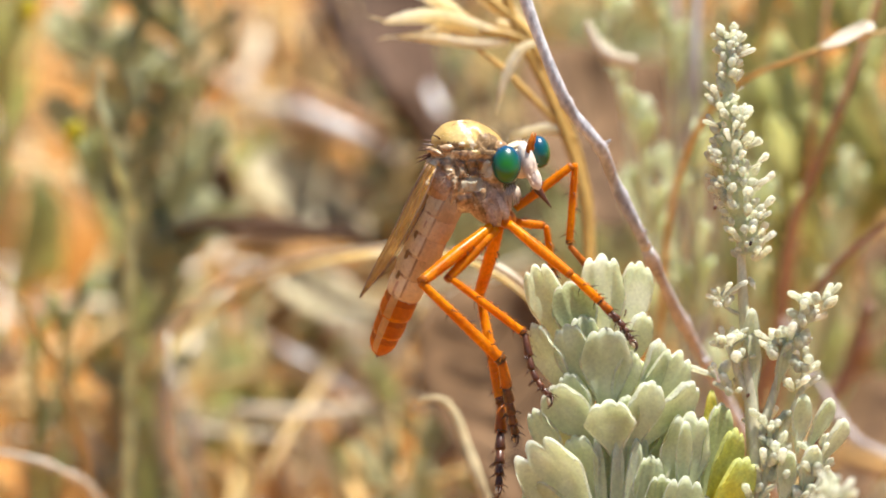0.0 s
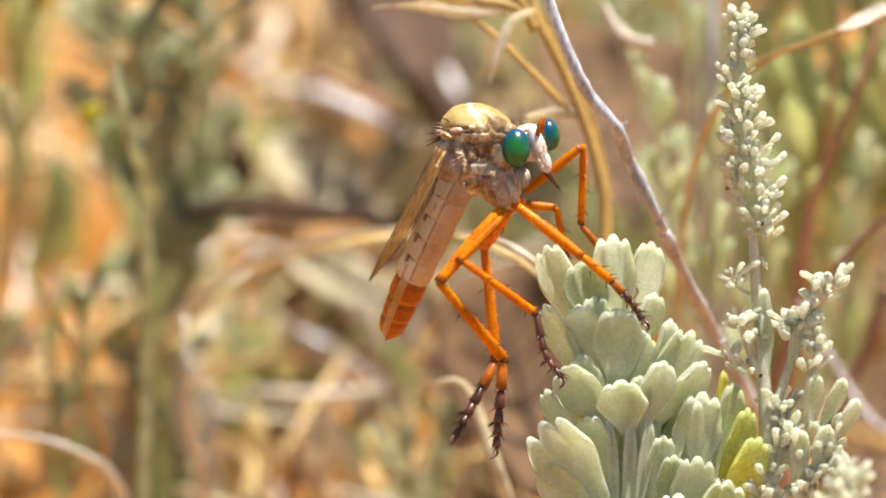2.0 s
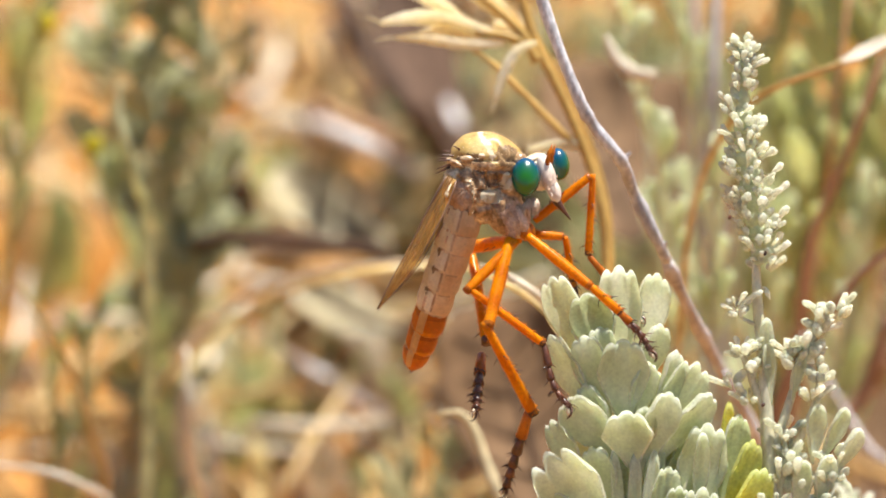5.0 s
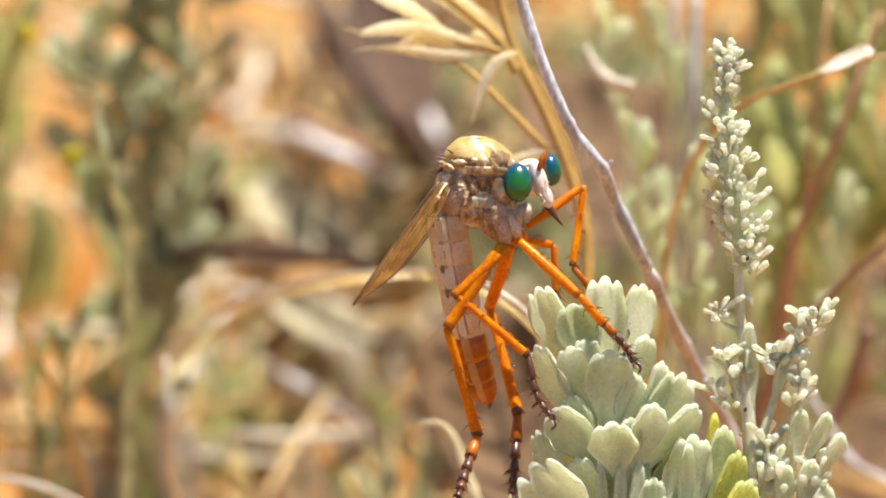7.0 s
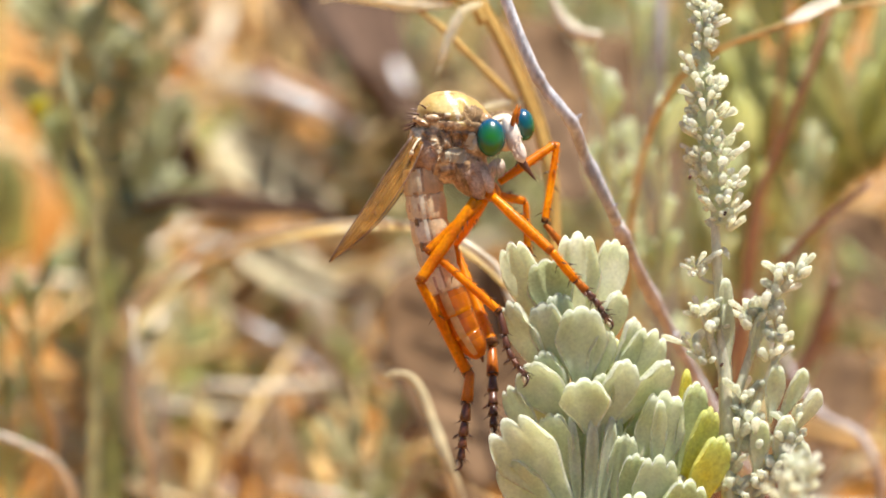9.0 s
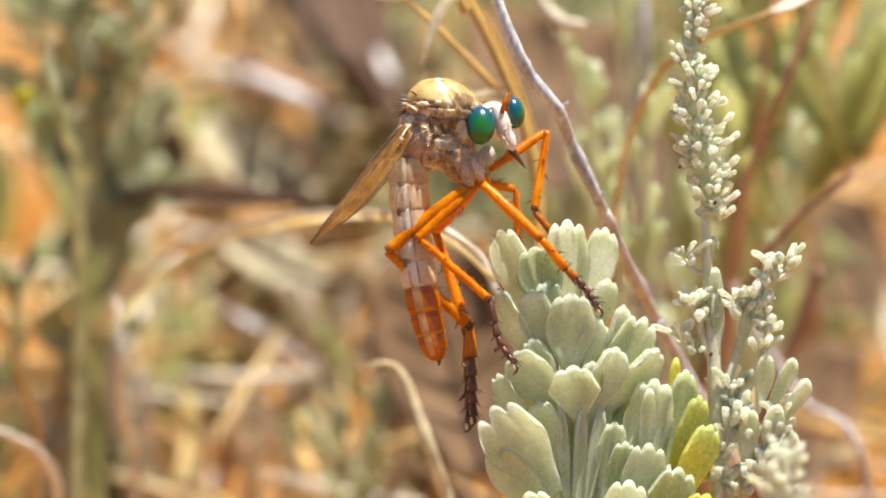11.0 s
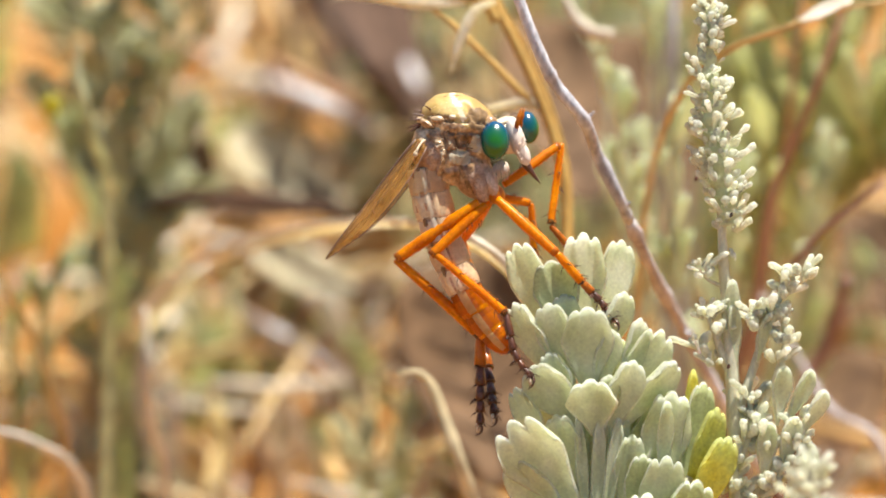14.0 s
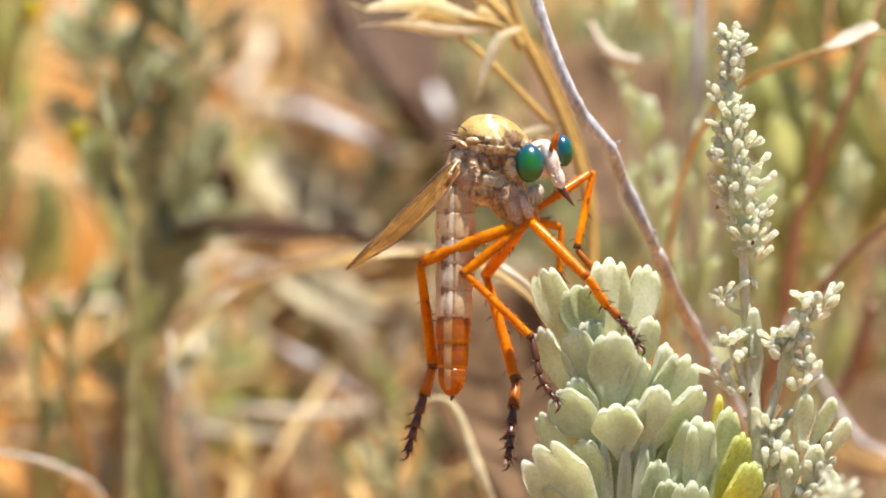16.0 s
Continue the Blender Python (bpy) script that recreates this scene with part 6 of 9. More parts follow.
# ---- what moves: the plants sway, the fly shifts, strokes its hind legs and swings its abdomen ----
def motions():
    # plants sway about their roots
    walk(sprig, [
        (0, Matrix.Translation(SPRIG_ROOT) @ pose(0, 0, 0, 0.000, 0.000, 0)),
        (0.5, Matrix.Translation(SPRIG_ROOT) @ pose(0, 0, 0, -0.254, -0.551, 0)),
        (1, Matrix.Translation(SPRIG_ROOT) @ pose(0, 0, 0, 0.072, -0.291, 0)),
        (1.5, Matrix.Translation(SPRIG_ROOT) @ pose(0, 0, 0, -0.290, 0.337, 0)),
        (2, Matrix.Translation(SPRIG_ROOT) @ pose(0, 0, 0, -0.254, -0.276, 0)),
        (2.5, Matrix.Translation(SPRIG_ROOT) @ pose(0, 0, 0, -0.326, -0.337, 0)),
        (3, Matrix.Translation(SPRIG_ROOT) @ pose(0, 0, 0, -0.362, -0.597, 0)),
        (3.5, Matrix.Translation(SPRIG_ROOT) @ pose(0, 0, 0, -0.761, -0.153, 0)),
        (4, Matrix.Translation(SPRIG_ROOT) @ pose(0, 0, 0, -0.616, -0.459, 0)),
        (4.2, Matrix.Translation(SPRIG_ROOT) @ pose(0, 0, 0, -0.471, -0.291, 0)),
        (6.3, Matrix.Translation(SPRIG_ROOT) @ pose(0, 0, 0, -0.290, -0.015, 0)),
        (6.5, Matrix.Translation(SPRIG_ROOT) @ pose(0, 0, 0, -0.072, -0.184, 0)),
        (7, Matrix.Translation(SPRIG_ROOT) @ pose(0, 0, 0, -0.326, 0.260, 0)),
        (7.5, Matrix.Translation(SPRIG_ROOT) @ pose(0, 0, 0, -0.544, 0.077, 0)),
        (8, Matrix.Translation(SPRIG_ROOT) @ pose(0, 0, 0, -0.326, 0.000, 0)),
        (8.5, Matrix.Translation(SPRIG_ROOT) @ pose(0, 0, 0, 0.181, 0.168, 0)),
        (8.7, Matrix.Translation(SPRIG_ROOT) @ pose(0, 0, 0, 0.435, 0.398, 0)),
        (11, Matrix.Translation(SPRIG_ROOT) @ pose(0, 0, 0, 0.217, 0.827, 0)),
        (11.5, Matrix.Translation(SPRIG_ROOT) @ pose(0, 0, 0, 0.000, 0.781, 0)),
        (12, Matrix.Translation(SPRIG_ROOT) @ pose(0, 0, 0, 0.036, 0.781, 0)),
        (12.5, Matrix.Translation(SPRIG_ROOT) @ pose(0, 0, 0, 0.833, 0.551, 0)),
        (13, Matrix.Translation(SPRIG_ROOT) @ pose(0, 0, 0, 0.833, 0.551, 0)),
        (13.5, Matrix.Translation(SPRIG_ROOT) @ pose(0, 0, 0, 0.725, 0.444, 0)),
        (14, Matrix.Translation(SPRIG_ROOT) @ pose(0, 0, 0, 0.833, 0.168, 0)),
        (14.5, Matrix.Translation(SPRIG_ROOT) @ pose(0, 0, 0, 0.471, 0.153, 0)),
        (15, Matrix.Translation(SPRIG_ROOT) @ pose(0, 0, 0, 0.544, 0.245, 0)),
        (15.5, Matrix.Translation(SPRIG_ROOT) @ pose(0, 0, 0, 0.435, 0.322, 0)),
        (16, Matrix.Translation(SPRIG_ROOT) @ pose(0, 0, 0, 0.507, 0.214, 0)),
    ])
    walk(spike, [
        (0, Matrix.Translation(SPIKE_ROOT) @ pose(0, 0, 0, 0.000, 0.000, 0)),
        (0.5, Matrix.Translation(SPIKE_ROOT) @ pose(0, 0, 0, -0.109, -0.490, 0)),
        (1, Matrix.Translation(SPIKE_ROOT) @ pose(0, 0, 0, -0.072, -0.352, 0)),
        (1.5, Matrix.Translation(SPIKE_ROOT) @ pose(0, 0, 0, -0.217, 0.245, 0)),
        (2, Matrix.Translation(SPIKE_ROOT) @ pose(0, 0, 0, -0.254, -0.245, 0)),
        (2.5, Matrix.Translation(SPIKE_ROOT) @ pose(0, 0, 0, -0.326, -0.429, 0)),
        (3, Matrix.Translation(SPIKE_ROOT) @ pose(0, 0, 0, -0.145, -0.658, 0)),
        (3.5, Matrix.Translation(SPIKE_ROOT) @ pose(0, 0, 0, -0.399, -0.214, 0)),
        (4, Matrix.Translation(SPIKE_ROOT) @ pose(0, 0, 0, -0.254, -0.582, 0)),
        (4.2, Matrix.Translation(SPIKE_ROOT) @ pose(0, 0, 0, -0.254, -0.413, 0)),
        (6.3, Matrix.Translation(SPIKE_ROOT) @ pose(0, 0, 0, -1.087, -0.138, 0)),
        (6.5, Matrix.Translation(SPIKE_ROOT) @ pose(0, 0, 0, -1.014, -0.184, 0)),
        (7, Matrix.Translation(SPIKE_ROOT) @ pose(0, 0, 0, -1.123, -0.046, 0)),
        (7.5, Matrix.Translation(SPIKE_ROOT) @ pose(0, 0, 0, -1.268, 0.077, 0)),
        (8, Matrix.Translation(SPIKE_ROOT) @ pose(0, 0, 0, -1.123, 0.000, 0)),
        (8.5, Matrix.Translation(SPIKE_ROOT) @ pose(0, 0, 0, -0.616, 0.138, 0)),
        (8.7, Matrix.Translation(SPIKE_ROOT) @ pose(0, 0, 0, -0.580, 0.337, 0)),
        (11, Matrix.Translation(SPIKE_ROOT) @ pose(0, 0, 0, -0.580, 0.766, 0)),
        (11.5, Matrix.Translation(SPIKE_ROOT) @ pose(0, 0, 0, -0.797, 0.444, 0)),
        (12, Matrix.Translation(SPIKE_ROOT) @ pose(0, 0, 0, -0.616, 0.475, 0)),
        (12.5, Matrix.Translation(SPIKE_ROOT) @ pose(0, 0, 0, -0.109, 0.337, 0)),
        (13, Matrix.Translation(SPIKE_ROOT) @ pose(0, 0, 0, -0.181, 0.306, 0)),
        (13.5, Matrix.Translation(SPIKE_ROOT) @ pose(0, 0, 0, -0.290, 0.168, 0)),
        (14, Matrix.Translation(SPIKE_ROOT) @ pose(0, 0, 0, -0.254, 0.138, 0)),
        (14.5, Matrix.Translation(SPIKE_ROOT) @ pose(0, 0, 0, -0.399, 0.000, 0)),
        (15, Matrix.Translation(SPIKE_ROOT) @ pose(0, 0, 0, -0.326, -0.031, 0)),
        (15.5, Matrix.Translation(SPIKE_ROOT) @ pose(0, 0, 0, -0.290, 0.077, 0)),
        (16, Matrix.Translation(SPIKE_ROOT) @ pose(0, 0, 0, -0.145, -0.061, 0)),
    ])
    walk(bare_twig, [
        (0, Matrix.Translation(TWIG_ROOT) @ pose(0, 0, 0, 0.000, 0.000, 0)),
        (0.5, Matrix.Translation(TWIG_ROOT) @ pose(0, 0, 0, -0.033, -0.028, 0)),
        (1, Matrix.Translation(TWIG_ROOT) @ pose(0, 0, 0, 0.000, -0.014, 0)),
        (1.5, Matrix.Translation(TWIG_ROOT) @ pose(0, 0, 0, 0.066, 0.000, 0)),
        (2, Matrix.Translation(TWIG_ROOT) @ pose(0, 0, 0, -0.033, -0.028, 0)),
        (2.5, Matrix.Translation(TWIG_ROOT) @ pose(0, 0, 0, -0.100, -0.028, 0)),
        (3, Matrix.Translation(TWIG_ROOT) @ pose(0, 0, 0, -0.066, -0.014, 0)),
        (3.5, Matrix.Translation(TWIG_ROOT) @ pose(0, 0, 0, -0.100, 0.084, 0)),
        (4, Matrix.Translation(TWIG_ROOT) @ pose(0, 0, 0, -0.100, 0.028, 0)),
        (4.2, Matrix.Translation(TWIG_ROOT) @ pose(0, 0, 0, -0.033, 0.014, 0)),
        (6.3, Matrix.Translation(TWIG_ROOT) @ pose(0, 0, 0, -0.199, 0.154, 0)),
        (6.5, Matrix.Translation(TWIG_ROOT) @ pose(0, 0, 0, -0.199, 0.140, 0)),
        (7, Matrix.Translation(TWIG_ROOT) @ pose(0, 0, 0, -0.166, 0.154, 0)),
        (7.5, Matrix.Translation(TWIG_ROOT) @ pose(0, 0, 0, -0.233, 0.154, 0)),
        (8, Matrix.Translation(TWIG_ROOT) @ pose(0, 0, 0, -0.166, 0.168, 0)),
        (8.5, Matrix.Translation(TWIG_ROOT) @ pose(0, 0, 0, 0.033, 0.267, 0)),
        (8.7, Matrix.Translation(TWIG_ROOT) @ pose(0, 0, 0, 0.066, 0.281, 0)),
        (11, Matrix.Translation(TWIG_ROOT) @ pose(0, 0, 0, 0.000, 0.393, 0)),
        (11.5, Matrix.Translation(TWIG_ROOT) @ pose(0, 0, 0, 0.000, 0.351, 0)),
        (12, Matrix.Translation(TWIG_ROOT) @ pose(0, 0, 0, -0.033, 0.295, 0)),
        (12.5, Matrix.Translation(TWIG_ROOT) @ pose(0, 0, 0, 0.166, 0.393, 0)),
        (13, Matrix.Translation(TWIG_ROOT) @ pose(0, 0, 0, -0.033, 0.337, 0)),
        (13.5, Matrix.Translation(TWIG_ROOT) @ pose(0, 0, 0, 0.000, 0.323, 0)),
        (14, Matrix.Translation(TWIG_ROOT) @ pose(0, 0, 0, 0.033, 0.267, 0)),
        (14.5, Matrix.Translation(TWIG_ROOT) @ pose(0, 0, 0, -0.033, 0.281, 0)),
        (15, Matrix.Translation(TWIG_ROOT) @ pose(0, 0, 0, 0.166, 0.337, 0)),
        (15.5, Matrix.Translation(TWIG_ROOT) @ pose(0, 0, 0, 0.133, 0.351, 0)),
        (16, Matrix.Translation(TWIG_ROOT) @ pose(0, 0, 0, 0.133, 0.309, 0)),
    ])
    # the wind turns the grass head at first
    walk(seed_head, [
        (0, Matrix.Translation(RIGHT * (42 * K) - UP * (24 * K))),
        (0.25, Matrix.Translation(RIGHT * (17 * K) - UP * (10 * K))),
        (0.5, Matrix.Translation(RIGHT * (-8 * K) - UP * (2 * K))),
        (1, Matrix.Translation(RIGHT * (0 * K) - UP * (0 * K))),
        (16, Matrix.Translation(RIGHT * (0 * K) - UP * (0 * K))),
    ])
    # the fly rides on its leaf and shifts its weight
    walk(fly, [
        (0, Matrix.Translation(RIGHT * (0 * K) - UP * (0 * K)) @ FLY_HOME),
        (0.5, Matrix.Translation(RIGHT * (-22 * K) - UP * (1.5 * K)) @ FLY_HOME),
        (1, Matrix.Translation(RIGHT * (-14.5 * K) - UP * (4 * K)) @ FLY_HOME),
        (1.5, Matrix.Translation(RIGHT * (9 * K) - UP * (-1 * K)) @ FLY_HOME),
        (2, Matrix.Translation(RIGHT * (-13 * K) - UP * (1.5 * K)) @ FLY_HOME),
        (2.5, Matrix.Translation(RIGHT * (-14 * K) - UP * (0.5 * K)) @ FLY_HOME),
        (3, Matrix.Translation(RIGHT * (-22.5 * K) - UP * (0 * K)) @ FLY_HOME),
        (3.5, Matrix.Translation(RIGHT * (-5 * K) - UP * (-4.5 * K)) @ FLY_HOME),
        (4, Matrix.Translation(RIGHT * (-16 * K) - UP * (-3.5 * K)) @ FLY_HOME),
        (4.2, Matrix.Translation(RIGHT * (-12.5 * K) - UP * (-1.5 * K)) @ FLY_HOME),
        (6.3, Matrix.Translation(RIGHT * (4.5 * K) - UP * (-7 * K)) @ FLY_HOME),
        (6.5, Matrix.Translation(RIGHT * (-2 * K) - UP * (-5 * K)) @ FLY_HOME),
        (7, Matrix.Translation(RIGHT * (22.5 * K) - UP * (-11.5 * K)) @ FLY_HOME),
        (7.5, Matrix.Translation(RIGHT * (12.5 * K) - UP * (-9.5 * K)) @ FLY_HOME),
        (8, Matrix.Translation(RIGHT * (11 * K) - UP * (-6.5 * K)) @ FLY_HOME),
        (8.5, Matrix.Translation(RIGHT * (14.5 * K) - UP * (-4.5 * K)) @ FLY_HOME),
        (8.7, Matrix.Translation(RIGHT * (29 * K) - UP * (-4 * K)) @ FLY_HOME),
        (11, Matrix.Translation(RIGHT * (44 * K) - UP * (-7 * K)) @ FLY_HOME),
        (11.5, Matrix.Translation(RIGHT * (44.5 * K) - UP * (-9 * K)) @ FLY_HOME),
        (12, Matrix.Translation(RIGHT * (50.5 * K) - UP * (-7.5 * K)) @ FLY_HOME),
        (12.5, Matrix.Translation(RIGHT * (33 * K) - UP * (2.5 * K)) @ FLY_HOME),
        (13, Matrix.Translation(RIGHT * (38 * K) - UP * (3.5 * K)) @ FLY_HOME),
        (13.5, Matrix.Translation(RIGHT * (33.5 * K) - UP * (2 * K)) @ FLY_HOME),
        (14, Matrix.Translation(RIGHT * (18.5 * K) - UP * (3.5 * K)) @ FLY_HOME),
        (14.5, Matrix.Translation(RIGHT * (19 * K) - UP * (0.5 * K)) @ FLY_HOME),
        (15, Matrix.Translation(RIGHT * (22 * K) - UP * (-2.5 * K)) @ FLY_HOME),
        (15.5, Matrix.Translation(RIGHT * (36.5 * K) - UP * (-5 * K)) @ FLY_HOME),
        (16, Matrix.Translation(RIGHT * (35 * K) - UP * (-3 * K)) @ FLY_HOME),
    ])
    # the thorax tips up a little behind the head while the abdomen swings down
    hinge = Matrix.Translation(at(896, 300))
    for plate in fly.children:
        if plate.name.split(".")[0] in ("scutum", "flank", "scutellum", "haltere"):
            walk(plate, [(t, hinge @ pose(0, 0, 0, 0, 0, a) @ hinge.inverted()) for t, a in ((0, 0), (4.2, 0), (6.3, -3), (8.7, -3), (11, -4), (12, -5), (13, -4), (15, -4), (16, -6))])
    # hind legs stroke each other
    walk(legs["hind_near"][0], [
        (0, bone(38, -82, 20, -85, -180, 103.4)),
        (0.5, bone(38, -82, 20, -21, -204, 135.4)),
        (1, bone(38, -82, 20, -38, -118, 176.9)),
        (1.5, bone(38, -82, 20, -132, -124, 51.9)),
        (2, bone(38, -82, 20, -70, -209, 82.4)),
        (2.5, bone(38, -82, 20, -88, -201, 60.6)),
        (3, bone(38, -82, 20, -83, -182, 103.9)),
        (3.5, bone(38, -82, 20, -72, -202, 92)),
        (4, bone(38, -82, 20, -1, -254, 44.1)),
        (4.2, bone(38, -82, 20, 7, -244, 86.9)),
        (6.3, bone(38, -82, 20, -40, -214, 110.4)),
        (6.5, bone(38, -82, 20, -26, -189, 147)),
        (7, bone(38, -82, 20, -59, -229, 45.8)),
        (7.5, bone(38, -82, 20, -85, -208, 46.1)),
        (8, bone(38, -82, 20, -134.1, -127.4, 20)),
        (8.5, bone(38, -82, 20, -55, -230, 53.6)),
        (10.8, bone(38, -82, 20, -99.9, -194.6, 20)),
        (11, bone(38, -82, 20, -100, -194.5, 20)),
        (11.5, bone(38, -82, 20, -92.5, -203.1, 20)),
        (12, bone(38, -82, 20, -92.3, -203.3, 20)),
        (12.5, bone(38, -82, 20, -92.3, -203.3, 20)),
        (13, bone(38, -82, 20, -67, -225, 34.5)),
        (13.5, bone(38, -82, 20, -112.8, -176.6, 20)),
        (14, bone(38, -82, 20, -109.2, -182.1, 20)),
        (14.5, bone(38, -82, 20, -113.2, -175.9, 20)),
        (15, bone(38, -82, 20, -58, -231.9, 20)),
        (15.5, bone(38, -82, 20, -47.1, -238.3, 20)),
        (16, bone(38, -82, 20, -127.7, -147, 20)),
    ])
    walk(legs["hind_near"][1], [
        (0, bone(-85, -180, 103.4, 58, -318, 54.5)),
        (0.5, bone(-21, -204, 135.4, 47.7, -398.2, 135.4)),
        (1, bone(-38, -118, 176.9, 53, -298, 139.2)),
        (1.5, bone(-132, -124, 51.9, -32, -304, 46.5)),
        (2, bone(-70, -209, 82.4, 44, -345, -11.8)),
        (2.5, bone(-88, -201, 60.6, -19, -365, -32.9)),
        (3, bone(-83, -182, 103.9, 43, -327, 37)),
        (3.5, bone(-72, -202, 92, -31, -369, -10.1)),
        (4, bone(-1, -254, 44.1, 66, -408, -63.3)),
        (4.2, bone(7, -244, 86.9, 100, -403, 3.9)),
        (6.3, bone(-40, -214, 110.4, 15, -381, 13.8)),
        (6.5, bone(-26, -189, 147, 38.3, -384.7, 147)),
        (7, bone(-59, -229, 45.8, -5, -418, -9.7)),
        (7.5, bone(-85, -208, 46.1, 0, -360, -53)),
        (8, bone(-134.1, -127.4, 20, -24, -274, -64.6)),
        (8.5, bone(-55, -230, 53.6, 35, -385, -37.8)),
        (10.8, bone(-99.9, -194.6, 20, -12, -375, -21.8)),
        (11, bone(-100, -194.5, 20, 47, -327, -31.4)),
        (11.5, bone(-92.5, -203.1, 20, 22, -348, -62.2)),
        (12, bone(-92.3, -203.3, 20, -60, -370, -85)),
        (12.5, bone(-92.3, -203.3, 20, 19, -363, -40.8)),
        (13, bone(-67, -225, 34.5, -2, -398, -47.4)),
        (13.5, bone(-112.8, -176.6, 20, 25, -324, -17.3)),
        (14, bone(-109.2, -182.1, 20, 40, -316, -22.5)),
        (14.5, bone(-113.2, -175.9, 20, 11, -329, -33.7)),
        (15, bone(-58, -231.9, 20, 9, -408, -54.9)),
        (15.5, bone(-47.1, -238.3, 20, 3, -422, -50.8)),
        (16, bone(-127.7, -147, 20, -105, -329, -64.5)),
    ])
    walk(legs["hind_near"][2], [
        (0, bone(58, -318, 54.5, 82, -450, -33.4)),
        (0.5, bone(47.7, -398.2, 135.4, 35, -552, 80.3)),
        (1, bone(53, -298, 139.2, 45.5, -463.8, 139.2)),
        (1.5, bone(-32, -304, 46.5, -38, -469, 31.1)),
        (2, bone(44, -345, -11.8, 31, -510, -0.3)),
        (2.5, bone(-19, -365, -32.9, -12, -458, 90.7)),
        (3, bone(43, -327, 37, -14, -474, -9.8)),
        (3.5, bone(-31, -369, -10.1, -38, -509, 69.9)),
        (4, bone(66, -408, -63.3, 18.1, -566.9, -63.3)),
        (4.2, bone(100, -403, 3.9, 54, -554, -42.3)),
        (6.3, bone(15, -381, 13.8, -26, -512, -70.2)),
        (6.5, bone(38.3, -384.7, 147, 33, -514, 53.5)),
        (7, bone(-5, -418, -9.7, -41, -528, 97.4)),
        (7.5, bone(0, -360, -53, -13, -501, 25)),
        (8, bone(-24, -274, -64.6, -14, -414, 15.2)),
        (8.5, bone(35, -385, -37.8, 17.1, -550, -37.8)),
        (10.8, bone(-12, -375, -21.8, -22.1, -540.7, -21.8)),
        (11, bone(47, -327, -31.4, 53.3, -492.9, -31.4)),
        (11.5, bone(22, -348, -62.2, 50, -467, 38.9)),
        (12, bone(-60, -370, -85, -132, -507, -31)),
        (12.5, bone(19, -363, -40.8, -6, -518, 7.8)),
        (13, bone(-2, -398, -47.4, -35, -560, -34)),
        (13.5, bone(25, -324, -17.3, 34.2, -489.7, -17.3)),
        (14, bone(40, -316, -22.5, 40, -482, -22.5)),
        (14.5, bone(11, -329, -33.7, 33, -480, 25.1)),
        (15, bone(9, -408, -54.9, -42.4, -565.9, -54.9)),
        (15.5, bone(3, -422, -50.8, -12, -580, -7.1)),
        (16, bone(-105, -329, -64.5, -151.3, -488.4, -64.5)),
    ])
    walk(legs["hind_far"][0], [
        (0, bone(54, -82, -20, 19, -200, -148.6)),
        (0.5, bone(54, -82, -20, -13, -187, -147.2)),
        (1, bone(54, -82, -20, -25, -239, -48.2)),
        (1.5, bone(54, -82, -20, 7, -199, -145.6)),
        (2, bone(54, -82, -20, 10, -147, -179.8)),
        (2.5, bone(54, -82, -20, -12, -183, -150.9)),
        (3, bone(54, -82, -20, 7, -192, -151.8)),
        (3.5, bone(54, -82, -20, 8, -191, -153)),
        (4, bone(54, -82, -20, 2, -99, -189.4)),
        (4.2, bone(54, -82, -20, -13, -69, -184.4)),
        (6.3, bone(54, -82, -20, -35, -179, -139.8)),
        (6.5, bone(54, -82, -20, -23, -169, -154.9)),
        (7, bone(54, -82, -20, 17, -193, -154.1)),
        (7.5, bone(54, -82, -20, 3, -170, -166.1)),
        (8, bone(54, -82, -20, -50, -122, -158.8)),
        (8.5, bone(54, -82, -20, 5, -155, -174.8)),
        (10.8, bone(54, -82, -20, -23, -173, -152.2)),
        (11, bone(54, -82, -20, -14, -158, -165.9)),
        (11.5, bone(54, -82, -20, -4, -164, -167)),
        (12, bone(54, -82, -20, -2, -190, -149.9)),
        (12.5, bone(54, -82, -20, -8, -181, -154.3)),
        (13, bone(54, -82, -20, 1, -167, -167.1)),
        (13.5, bone(54, -82, -20, -12, -165, -163)),
        (14, bone(54, -82, -20, 8, -146, -179.6)),
        (14.5, bone(54, -82, -20, 15, -148, -180.6)),
        (15, bone(54, -82, -20, 0, -161, -170.1)),
        (15.5, bone(54, -82, -20, 6, -191, -152.3)),
        (16, bone(54, -82, -20, -11, -170, -160.4)),
    ])
